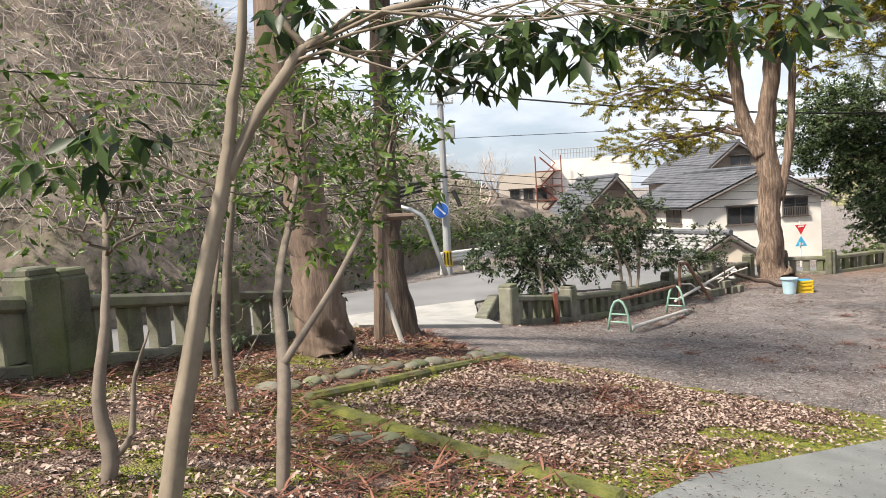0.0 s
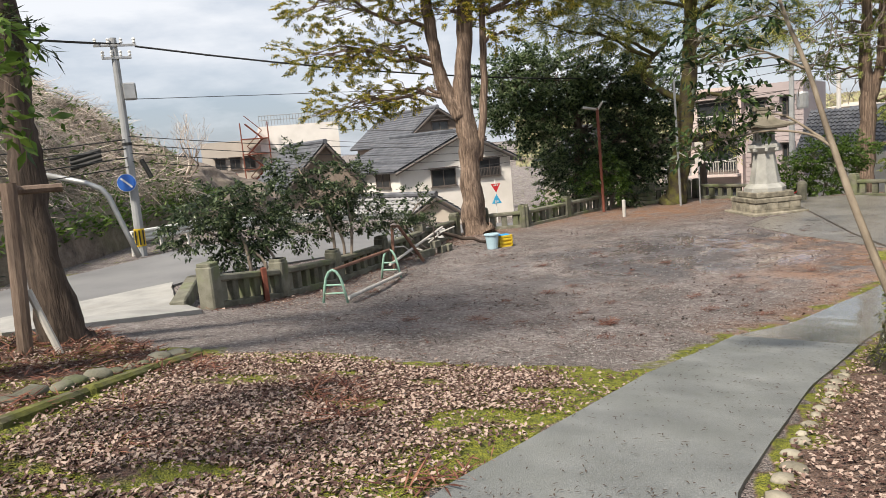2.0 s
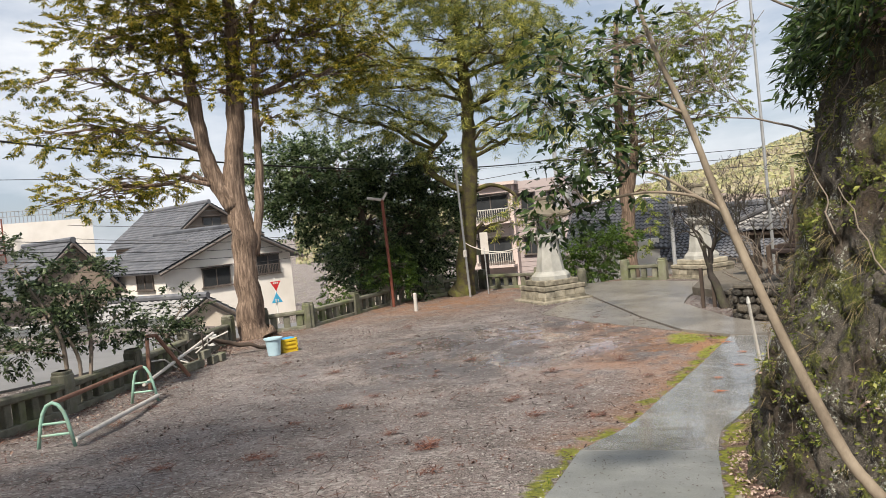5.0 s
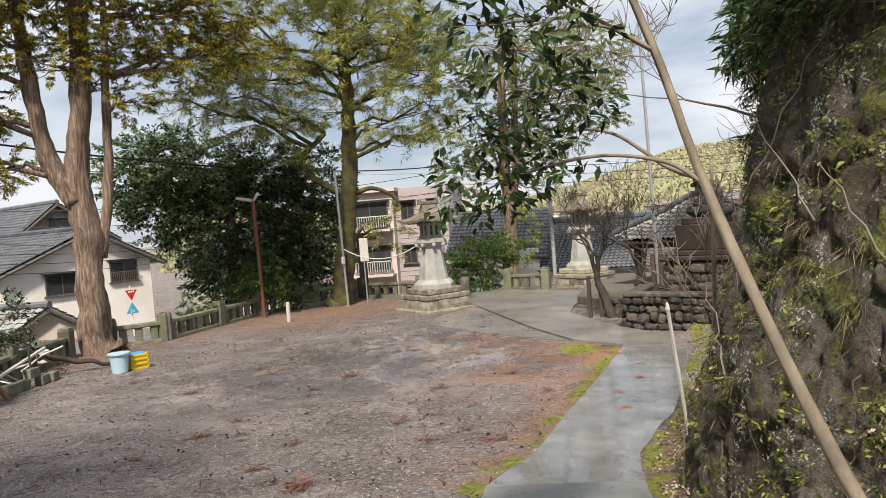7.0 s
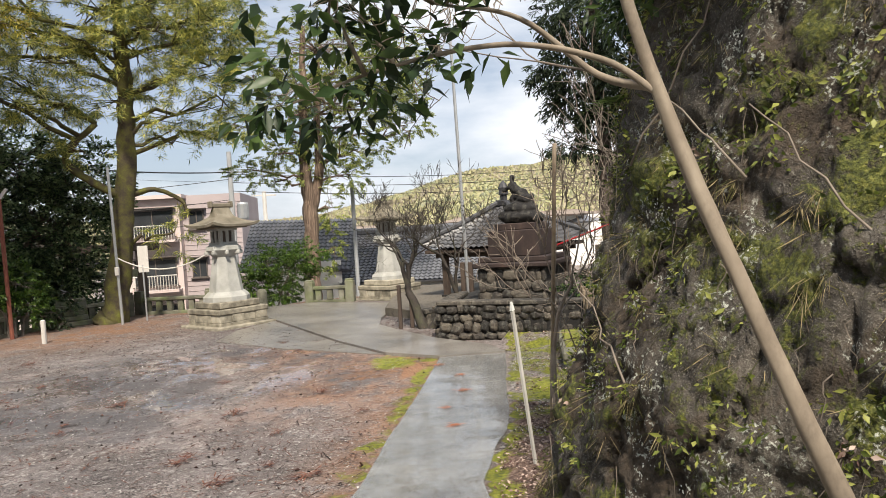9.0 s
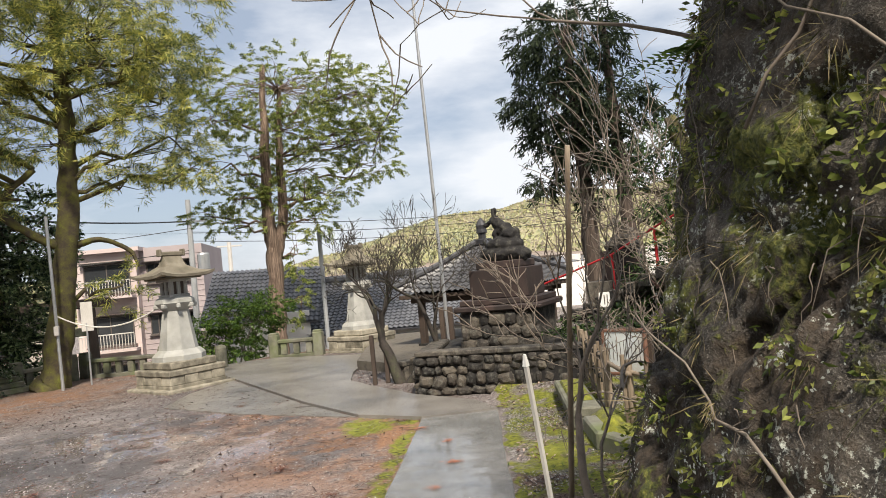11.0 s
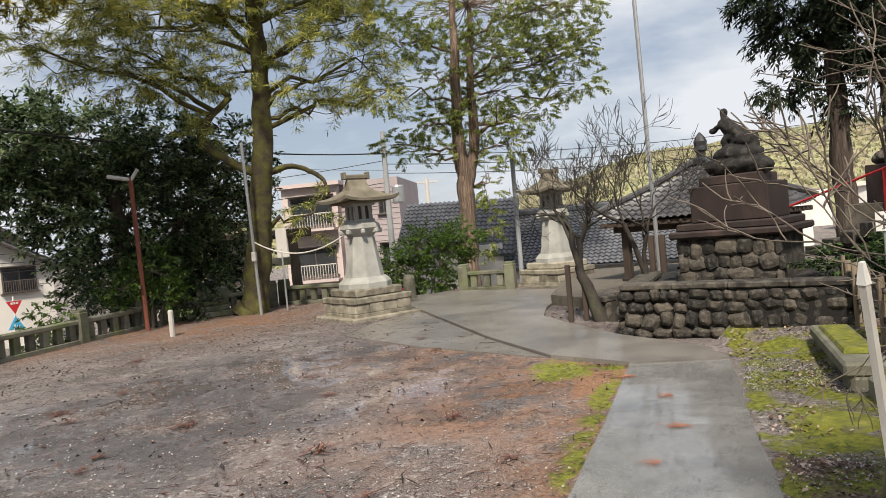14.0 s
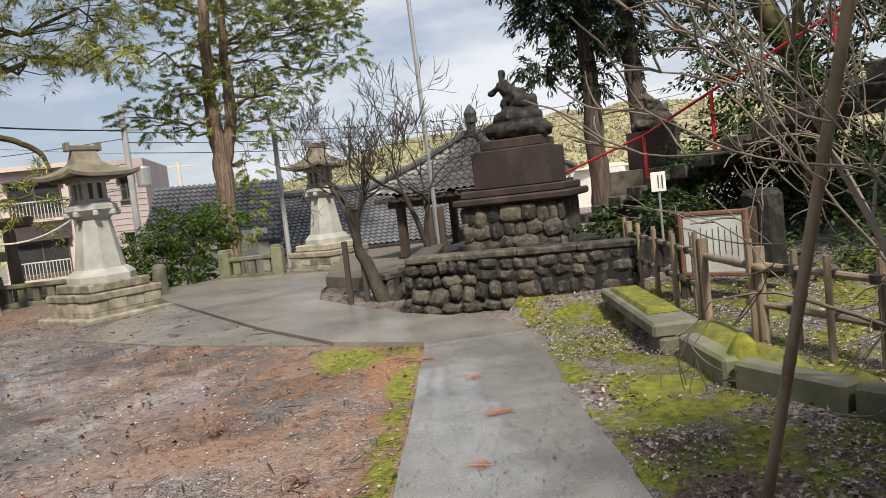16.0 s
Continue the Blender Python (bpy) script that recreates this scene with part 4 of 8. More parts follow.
# ---- stone lanterns ----
def lantern(at, rz, label):
    root = thing("stone_lantern", label, "stone lantern", "pair of tall stone lanterns", at=at)
    m = Matrix.Translation(at) @ Matrix.Rotation(radians(rz), 4, "Z") @ Matrix.Diagonal((0.87, 0.87, 1.02, 1))
    part("base_pad", Geo().box((2.45, 2.45, 0.12), (0, 0, 0.03), m=m, ch=0.03), M_plinth, root)
    part("footing", Geo().box((2.02, 2.02, 0.10), (0, 0, 0.13), m=m), M_plinth, root)
    brick = Geo().box((0.485, 0.2, 0.235), (0, 0, 0), ch=0.014).mesh("plinth_block")
    for s in range(4):
        r = Matrix.Rotation(radians(90 * s), 4, "Z")
        for i in range(4):
            q = part("plinth_block", brick, M_plinth, root)
            q.matrix_basis = m @ r @ Matrix.Translation((-0.735 + 0.49 * i, -0.885 - (0.022 if (i + s) % 2 else 0), 0.30))
    part("plinth_core", Geo().box((1.68, 1.68, 0.23), (0, 0, 0.30), m=m), M_plinth, root)
    part("step_slab", Geo().box((2.06, 2.06, 0.16), (0, 0, 0.50), m=m, ch=0.025), M_plinth, root)
    part("step_slab", Geo().box((1.66, 1.66, 0.20), (0, 0, 0.685), m=m, ch=0.03), M_plinth, root)

    def ring(name, prof, mat, n=8, rot=0.0):
        g = Geo().lathe(prof, (0, 0, 0), n, rot)
        g.v = [tuple(m @ Vector(p)) for p in g.v]
        return part(name, g, mat, root)
    ring("base_moulding", [(0.84, 0.785), (0.84, 0.92), (0.78, 0.98), (0.70, 1.04), (0.66, 1.07)], M_lantern)
    ring("shaft", [(0.63, 1.05), (0.56, 1.40), (0.48, 1.80), (0.42, 2.14)], M_lantern)
    ring("bracket_ring", [(0.40, 2.14), (0.46, 2.20), (0.58, 2.30), (0.64, 2.36), (0.62, 2.46), (0.50, 2.52)], M_lantern)
    for s in range(8):
        t = radians(45 * s + 22.5)
        part("bracket", Geo().box((0.24, 0.13, 0.13), (0.56 * math.cos(t), 0.56 * math.sin(t), 2.28), math.degrees(t), 0.04, m=m), M_lantern, root)
    # Solid dark block: its colour stands in for shade inside the firebox openings.
    part("firebox", Geo().box((0.52, 0.52, 0.46), (0, 0, 2.74), m=m, ch=0.02), M_wood, root, "solid dark core painted as the shaded inside of the firebox")
    for sx in (-1, 0, 1):
        for sy in (-1, 0, 1):
            if sx or sy:
                part("firebox_post", Geo().box((0.13, 0.13, 0.44), (0.25 * sx, 0.25 * sy, 2.75), m=m, ch=0.015), M_lantern, root)
    part("firebox_sill", Geo().box((0.72, 0.72, 0.10), (0, 0, 2.55), m=m, ch=0.02), M_lantern, root)
    part("firebox_head", Geo().box((0.78, 0.78, 0.10), (0, 0, 3.00), m=m, ch=0.02), M_lantern, root)
    # curved hipped roof with a raised gable
    g, N = Geo(), 25
    vs, fs = [], []
    for i in range(N):
        for j in range(N):
            x, y = -0.96 + 1.92 * i / (N - 1), -0.96 + 1.92 * j / (N - 1)
            e = max(abs(x) * 0.93, abs(y)) / 0.96
            z = 3.13 + 0.52 * (1 - e) ** 1.55 + 0.10 * (min(abs(x), abs(y)) / 0.96) ** 3 * e
            if abs(x) < 0.40:
                z = max(z, 3.13 + 0.60 * (1 - min(1, abs(y) / 0.62)) ** 1.2)
            vs.append((x, y, z))
    for i in range(N):
        for j in range(N):
            x, y, z = vs[i * N + j]
            edge = max(abs(x), abs(y)) / 0.96
            vs.append((x * 0.985, y * 0.985, 3.06 + 0.09 * (min(abs(x), abs(y)) / 0.96) ** 3 + (0.0 if edge > 0.9 else 0.02)))
    o = N * N
    for i in range(N - 1):
        for j in range(N - 1):
            fs.append((i * N + j, (i + 1) * N + j, (i + 1) * N + j + 1, i * N + j + 1))
            fs.append((o + i * N + j, o + (i + 1) * N + j, o + (i + 1) * N + j + 1, o + i * N + j + 1)[::-1])
    rim = [i * N for i in range(N)] + [(N - 1) * N + j for j in range(1, N)] + [i * N + N - 1 for i in range(N - 2, -1, -1)] + [j for j in range(N - 2, 0, -1)]
    for a, b in zip(rim, rim[1:] + rim[:1]):
        fs.append((a, b, o + b, o + a)[::-1])
    g.add([m @ Vector(p) for p in vs], fs)
    part("roof", g, M_lroof, root, "curved mossy stone roof")
    part("eave_board", Geo().box((1.3, 1.3, 0.07), (0, 0, 3.055), m=m, ch=0.02), M_lroof, root)
    part("ridge", Geo().box((0.86, 0.16, 0.13), (0, 0, 3.74), m=m, ch=0.03), M_lroof, root)
    for s in (-1, 1):
        part("ridge_end", Geo().box((0.08, 0.24, 0.2), (0.42 * s, 0, 3.77), m=m, ch=0.04), M_lroof, root)
    return root


lantern((21.54, 21.57, -2.21), -16, "tall pale granite lantern on a stepped stone plinth")
lantern((28.6, 19.5, -2.25), -16, "tall weathered granite lantern by the stone fence")


# ---- statue podium with rubble retaining wall ----
def rubble(root, origin, ux, length, high, mat, seed, size=0.26, depth=0.16, name="stone"):
    """Rounded rubble stones in uneven courses on an upright face."""
    r = random.Random(seed)
    ux = Vector((*ux, 0)).normalized()
    nrm = Vector((ux.y, -ux.x, 0))
    z = 0.0
    while z < high - 0.08:
        hgt = min(size * r.uniform(0.6, 1.15), high - z)
        x = -r.uniform(0, 0.1)
        while x < length:
            w = size * r.uniform(0.55, 1.55)
            if x + w > length:
                w = max(0.1, length - x)
            g = Geo()
            c = Vector(origin) + ux * (x + w / 2) + Vector((0, 0, z + hgt / 2 + r.uniform(-0.045, 0.045))) + nrm * r.uniform(-0.03, 0.03)
            tilt = r.uniform(-0.4, 0.4)
            vs, fs = [], []
            a = r.uniform(0, 1)
            for q, (rr, dn) in enumerate(((1.0, -0.3), (0.98, 0.25), (0.80, 0.75), (0.38, 1.0))):
                for k in range(9):
                    t = 2 * math.pi * (k + a) / 9
                    ct, st = math.cos(t), math.sin(t)
                    sx, sz = math.copysign(abs(ct) ** 0.55, ct), math.copysign(abs(st) ** 0.55, st)
                    sx, sz = sx - tilt * sz, sz + tilt * sx
                    jit = 1.04 + 0.22 * noise.noise(Vector((c.x * 3 + ct, c.y * 3 + st, c.z * 3 + q * 0.2)))
                    vs.append(c + ux * (sx * w * 0.54 * rr * jit) + Vector((0, 0, sz * hgt * 0.55 * rr * jit)) + nrm * (depth * (dn - 0.45)))
            for q in range(3):
                for k in range(9):
                    k2 = (k + 1) % 9
                    fs.append((q * 9 + k, q * 9 + k2, q * 9 + 9 + k2, q * 9 + 9 + k))
            fs.append(tuple(27 + k for k in range(9)))
            part(name, g.add(vs, fs), mat, root)
            x += w
        z += hgt


wall = tagged(part("retaining_wall", Geo().prism([(19.25, 9.7), (19.25, 13.05), (21.6, 13.6), (26, 13.2), (26, 7.6), (22.6, 8.3), (20.7, 9.3)], FL - 0.2, -1.40), M_darkstone), "low dark rubble retaining wall with moss and lichen", "retaining wall", kind="structure")
rubble(wall, (19.22, 13.12, FL), (0.035, -1), 3.5, 0.82, M_rubble, 3, 0.235, 0.2)
rubble(wall, (21.6, 13.75, FL), (-1, -0.24), 2.4, 0.82, M_rubble, 4, 0.235, 0.2)
for i in range(4):
    part("coping_slab", Geo().box((0.42, 0.90, 0.11), (19.38 + 0.02 * i, 12.72 - 0.905 * i, -1.335), 2, 0.025), M_darkstone, wall)
part("coping_slab", Geo().box((2.4, 0.40, 0.11), (20.4, 13.22, -1.337), 13, 0.025), M_darkstone, wall)

PR = -2
pm = Matrix.Translation((21.3, 11.6, 0)) @ Matrix.Rotation(radians(PR), 4, "Z")
podium = thing("statue_podium", "stained dark granite podium on a rubble stone base", "podium", at=(21.3, 11.6, -1.40))
part("rubble_core", Geo().box((1.72, 1.66, 0.86), (0, 0, -0.98), m=pm), M_darkstone, podium)
c0, c1 = pm @ Vector((-0.88, 0.88, 0)), pm @ Vector((0.88, 0.88, 0))
dv = (pm @ Vector((-0.88, -0.88, 0))) - c0
rubble(podium, (c0.x, c0.y, -1.40), (dv.x, dv.y), 1.76, 0.80, M_rubble, 7, 0.27, 0.09)
dv = c0 - c1
rubble(podium, (c1.x, c1.y, -1.40), (dv.x, dv.y), 1.76, 0.80, M_rubble, 8, 0.27, 0.09)
part("ledge_slab", Geo().box((2.02, 2.02, 0.13), (0, 0, -0.545), m=pm, ch=0.03), M_granite, podium)
part("step_slab", Geo().box((1.78, 1.78, 0.13), (0, 0, -0.415), m=pm, ch=0.02), M_granite, podium)
part("granite_block", Geo().box((1.36, 1.36, 0.66), (0, 0, -0.02), m=pm, ch=0.02), M_granite, podium, "reddish dark granite block with water stains")
part("top_slab", Geo().box((1.1, 1.08, 0.17), (0, 0, 0.395), m=pm, ch=0.02), M_granite, podium)


def fox(at, rz, s, label):
    """A seated fox statue on a rock, one plain mesh."""
    bm = bmesh.new()
    for (x, y, z), (a, b, c) in [((0.05, 0, 0.16), (0.60, 0.42, 0.22)), ((-0.28, 0.05, 0.18), (0.30, 0.34, 0.2)), ((0.10, 0.0, 0.36), (0.46, 0.34, 0.22)), ((0.50, 0.04, 0.12), (0.2, 0.26, 0.15)), ((0.24, 0, 0.60), (0.26, 0.20, 0.16)), ((0.10, 0, 0.72), (0.22, 0.16, 0.19)),
                                 ((-0.04, 0, 0.84), (0.16, 0.13, 0.17)), ((-0.14, 0, 0.97), (0.13, 0.11, 0.11)), ((-0.24, 0, 0.92), (0.12, 0.075, 0.065)), ((-0.34, 0, 0.87), (0.08, 0.055, 0.05)), ((-0.16, 0.06, 1.12), (0.055, 0.04, 0.16)), ((-0.14, -0.06, 1.10), (0.055, 0.04, 0.15)), ((-0.10, 0.09, 0.56), (0.055, 0.055, 0.22)), ((-0.10, -0.09, 0.56), (0.055, 0.055, 0.22)), ((0.40, 0, 0.56), (0.12, 0.09, 0.18))]:
        bmesh.ops.create_icosphere(bm, subdivisions=3, radius=1.0, matrix=Matrix.Translation((x, y, z)) @ Matrix.Diagonal((a, b, c, 1)))
    for v in bm.verts:
        d = 0.045 * noise.fractal(v.co * 6, 0.8, 2, 4)
        v.co += v.normal * d
    me = bpy.data.meshes.new("fox_statue")
    bm.to_mesh(me)
    bm.free()
    me.materials.append(M_darkstone)
    me.polygons.foreach_set("use_smooth", [True] * len(me.polygons))
    ob = new("fox_statue", me)
    rm = ob.modifiers.new("fuse", "REMESH")
    rm.mode, rm.voxel_size, rm.use_smooth_shade = "VOXEL", 0.022, True
    ob.matrix_world = Matrix.Translation(at) @ Matrix.Rotation(radians(rz), 4, "Z") @ Matrix.Scale(s, 4)
    return tagged(ob, label, "statue")


fox((21.2, 11.62, 0.47), -108, 1.0, "weathered dark stone fox statue seated on a rock")


# ---- roofs and houses ----
def tiled_plane(root, a, b, c, d, rows, cols, mat, name="roof_slope", label=""):
    """A tiled roof plane from eave a-b to ridge d-c, each course a rippled step."""
    a, b, c, d = [Vector(p) for p in (a, b, c, d)]
    nrm = (b - a).cross(d - a).normalized()
    if nrm.z < 0:
        nrm = -nrm
    vs, fs, sub = [], [], 4
    nw = cols * sub
    for i in range(rows):
        for e, lift in ((0, 0.06), (1, 0.0)):
            t = (i + e) / rows
            for j in range(nw + 1):
                u = j / nw
                ph = (j % sub) / sub
                w = 0.045 * math.cos(2 * math.pi * ph)
                vs.append((a.lerp(b, u)).lerp(d.lerp(c, u), t) + nrm * (lift + w + 0.08))
    for i in range(rows):
        for j in range(nw):
            p, q = (2 * i) * (nw + 1) + j, (2 * i + 1) * (nw + 1) + j
            fs.append((p, p + 1, q + 1, q))
            if i < rows - 1:
                r = (2 * i + 2) * (nw + 1) + j
                fs.append((q, q + 1, r + 1, r))
    g = Geo().add(vs, fs)
    o = [p - nrm * 0.04 for p in (a, b, c, d)]
    o2 = [p + nrm * 0.04 for p in (a, b, c, d)]
    g.add(o + o2, [(0, 1, 2, 3), (4, 5, 6, 7), (0, 1, 5, 4), (1, 2, 6, 5), (2, 3, 7, 6), (3, 0, 4, 7)])
    return part(name, g, mat, root, label)


def window(root, c, ux, w, h, lattice=False, balcony=False):
    """A framed two-pane window on an upright wall: centre, wall direction, size."""
    ux = Vector((*ux, 0)).normalized()
    nrm = Vector((ux.y, -ux.x, 0))
    m = Matrix(((ux.x, nrm.x, 0, c[0]), (ux.y, nrm.y, 0, c[1]), (0, 0, 1, c[2]), (0, 0, 0, 1)))
    fr = Geo()
    for s in (-1, 0, 1):
        fr.box((0.07, 0.10, h), (s * w / 2, 0.04, 0), m=m)
    for s in (-1, 1):
        fr.box((w + 0.12, 0.12, 0.08), (0, 0.05, s * h / 2), m=m)
    win = part("window", fr, M_frame, root)
    for s in (-1, 1):
        part("pane", Geo().box((w / 2 - 0.07, 0.03, h - 0.08), (s * w / 4, 0.03, 0), m=m, ch=0.002), M_glass, win)
    part("sill", Geo().box((w + 0.3, 0.2, 0.06), (0, 0.08, -h / 2 - 0.06), m=m), M_frame, win)
    if lattice:
        g = Geo()
        for i in range(int(w / 0.12) + 1):
            g.box((0.03, 0.03, h * 0.5), (-w / 2 + i * 0.12, 0.20, -h * 0.28), m=m)
        g.box((w + 0.1, 0.05, 0.05), (0, 0.2, -0.02), m=m)
        part("lattice", g, M_frame, win)
    part("hood", Geo().box((w + 0.4, 0.45, 0.06), (0, 0.2, h / 2 + 0.14), m=m), M_frame, win)
    return win


def gable_house(label, p0, p1, back, z0, eave_l, eave_r, ridge_z, ridge_t, wall_mat, roof_mat, windows=(), side_windows=(), over=0.6, rows=14, cols=26, roof_label="grey glazed tile roof"):
    """A house whose gable wall runs from p0 to p1 and which goes back by the vector back."""
    p0, p1, bk = Vector((*p0, 0)), Vector((*p1, 0)), Vector((*back, 0))
    root = thing("house", label, "house", at=(p0.x, p0.y, z0))
    pr = p0.lerp(p1, ridge_t)
    prof = [(p0, z0), (p1, z0), (p1, eave_r), (pr, ridge_z), (p0, eave_l)]
    vs = [Vector((q.x, q.y, z)) for q, z in prof] + [Vector((q.x + bk.x, q.y + bk.y, z)) for q, z in prof]
    fs = [(0, 1, 2, 3, 4), (9, 8, 7, 6, 5)] + [(i, (i + 1) % 5, 5 + (i + 1) % 5, 5 + i)[::-1] for i in range(5)]
    part("wall", Geo().add(vs, fs), wall_mat, root)
    u = (p1 - p0).normalized()
    bu = bk.normalized()
    f0, f1 = -bu * over, bk + bu * over

    def slope(pe, ze, sgn, nm):
        run = (pe - pr).length
        drop = (ridge_z - ze) / run
        pe2, ze2 = pe + u * sgn * over, ze - drop * over
        tiled_plane(root, Vector((*(pe2 + f0).xy, ze2)), Vector((*(pe2 + f1).xy, ze2)), Vector((*(pr + f1).xy, ridge_z)), Vector((*(pr + f0).xy, ridge_z)), rows, cols, roof_mat, nm, roof_label)
        part("barge_board", Geo().tube([Vector((*(pe2 + f0).xy, ze2 - 0.1)), Vector((*(pr + f0).xy, ridge_z - 0.1))], 0.10, 6), M_frame, root)
    slope(p0, eave_l, -1, "roof_slope")
    slope(p1, eave_r, 1, "roof_slope")
    a, b = pr + f0, pr + f1
    part("ridge", Geo().tube([(a.x, a.y, ridge_z + 0.18), (b.x, b.y, ridge_z + 0.18)], 0.2, 8), roof_mat, root)
    for t, z, w, h, lat in windows:
        q = p0.lerp(p1, t) - bu * 0.02
        window(root, (q.x, q.y, z), (u.x, u.y), w, h, lat)
    for t, z, w, h, lat in side_windows:
        q = p0 + bk * t - u * 0.02
        window(root, (q.x, q.y, z), (-bu.x, -bu.y), w, h, lat)
    return root


gable_house("white plastered two-storey house with grey tiled roof", (17.3, 51.8), (26.3, 51.2), (-2.2, 9.2), -6.4, -0.2, 0.0, 2.1, 0.56, M_plaster, M_tile,
                    [(0.38, -1.15, 1.9, 1.25, False), (0.80, -0.7, 1.7, 1.3, True), (0.40, -4.3, 2.6, 1.0, True)], [(0.25, -1.0, 2.0, 1.1, False), (0.72, -1.0, 2.0, 1.1, False)])
gable_house("grey-brown house with a low tiled roof", (9.5, 58.0), (15.5, 57.2), (-1.2, 9), -6.2, -1.4, -0.8, 2.2, 0.6, M_brownwall, M_tile, [(0.4, -3.0, 1.6, 1.0, False)], [(0.5, -3.2, 1.6, 1.0, False)])
gable_house("small beige house with red metal roof", (4.5, 63), (8.6, 63), (-1, 6), -6.0, -1.6, -1.2, 0.1, 0.5, M_beige, M_redroof, [(0.5, -2.6, 1.4, 1.0, False)], rows=6, cols=14, roof_label="red metal roof")
gable_house("tall brown gabled house behind the white house", (23.6, 68.4), (31, 67), (-1.5, 12), -6, 2.0, 2.0, 4.9, 0.45, M_brownwall, M_tile, [(0.5, 3.2, 1.6, 0.8, False)])
gable_house("low house with grey tiled roof and beige walls", (29, 47), (36, 45), (3, 9), -6, -0.5, -0.5, 1.6, 0.5, M_beige, M_tile, [(0.3, -1.7, 2.2, 1.1, False), (0.7, -1.7, 2.2, 1.1, False)])
gable_house("pale house with grey tiled roof by the road", (14.6, 44.5), (18.4, 43.0), (-3.0, 5.5), -6.2, -3.3, -3.3, -1.9, 0.5, M_beige, M_tile, [(0.5, -4.5, 1.6, 1.0, False)], rows=8, cols=16)


def long_house():
    root = thing("house", "long pale house with rippled grey tile roof below the terrace", "house", at=(39, 23, -6.5))
    part("wall", Geo().prism([(36.6, 27.0), (39.4, 17.2), (47, 19.4), (44.2, 29.2)], -6.5, -2.25), M_plaster, root)
    a, b = Vector((36.0, 27.8, -2.35)), Vector((39.1, 16.6, -2.35))
    c, d = Vector((43.3, 17.6, 0.2)), Vector((40.2, 28.8, 0.2))
    tiled_plane(root, a, b, c, d, 18, 44, M_tile, label="rippled grey tile roof")
    tiled_plane(root, b + Vector((8.4, 2.2, 0)), a + Vector((8.4, 2.2, 0)), d, c, 18, 44, M_tile, label="rippled grey tile roof")
    part("ridge", Geo().tube([(d.x, d.y, 0.42), (c.x, c.y, 0.42)], 0.22, 8), M_tile, root)
    for t in (0.3, 0.55, 0.8):
        p = Vector((36.6, 27.0, 0)).lerp(Vector((39.4, 17.2, 0)), t)
        window(root, (p.x - 0.02, p.y, -3.4), (2.8, -9.8), 2.0, 1.2)
    r2 = thing("house", "pale house with steep grey tile roof beside the steps", "house", at=(36, 31, -6.5))
    part("wall", Geo().prism([(34.2, 28.6), (36.4, 26.6), (41, 31.5), (38.6, 33.6)], -6.5, -1.0), M_plaster, r2)
    tiled_plane(r2, (33.6, 31.2, -1.3), (36.4, 26.0, -1.6), (40, 27.6, 1.2), (37.0, 32.8, 1.4), 14, 24, M_tile, label="grey tile roof")


long_house()


def apartment():
    root = thing("apartment_block", "three-storey mauve and pink sided apartment block", "apartment", at=(39, 40, -6.5))
    L = Vector((3.3, -5.6, 0)).normalized()
    Bk = Vector((5.6, 3.3, 0)).normalized()
    o = Vector((37.2, 43.4, 0))

    def at(u, v):
        p = o + L * u + Bk * v
        return (p.x, p.y)
    part("wall", Geo().prism([at(0, 0), at(3.6, 0), at(3.6, 9), at(0, 9)], -6.5, 3.35), M_pink, root, "pink sided wing")
    part("wall", Geo().prism([at(3.605, 0.8), at(7.4, 0.8), at(7.4, 9), at(3.605, 9)], -6.5, 3.55), M_mauve, root, "mauve sided wing")
    for i in range(28):
        z = -6.2 + 0.34 * i
        p, q = Vector((*at(3.62, 0.785), z)), Vector((*at(7.38, 0.785), z))
        part("siding_board", Geo().tube([p, q], 0.018, 4), M_mauve, root)
    for z in (1.6, -1.6, -4.6):
        window(root, (*at(1.9, -0.02), z + 0.2), L.xy, 2.6, 1.7)
        g = Geo()
        a, b = at(0.3, -0.9), at(3.4, -0.9)
        for i in range(19):
            t = i / 18
            x, y = a[0] + (b[0] - a[0]) * t, a[1] + (b[1] - a[1]) * t
            g.box((0.035, 0.035, 0.95), (x, y, z - 0.45), 0, 0.004)
        g.tube([(*a, z + 0.03), (*b, z + 0.03)], 0.035, 6)
        part("balcony_rail", g, M_wood_pale, root)
        part("balcony_floor", Geo().prism([at(0.1, -1.0), at(3.5, -1.0), at(3.5, 0), at(0.1, 0)], z - 1.05, z - 0.9), M_pink, root)
        for u in (4.5, 6.4):
            window(root, (*at(u, 0.78), z + 0.3), L.xy, 0.9 if u < 5 else 0.6, 1.2)
    part("roof_slab", Geo().prism([at(-0.3, -0.4), at(3.9, -0.4), at(3.9, 9.2), at(-0.3, 9.2)], 3.36, 3.6), M_pink, root)


apartment()


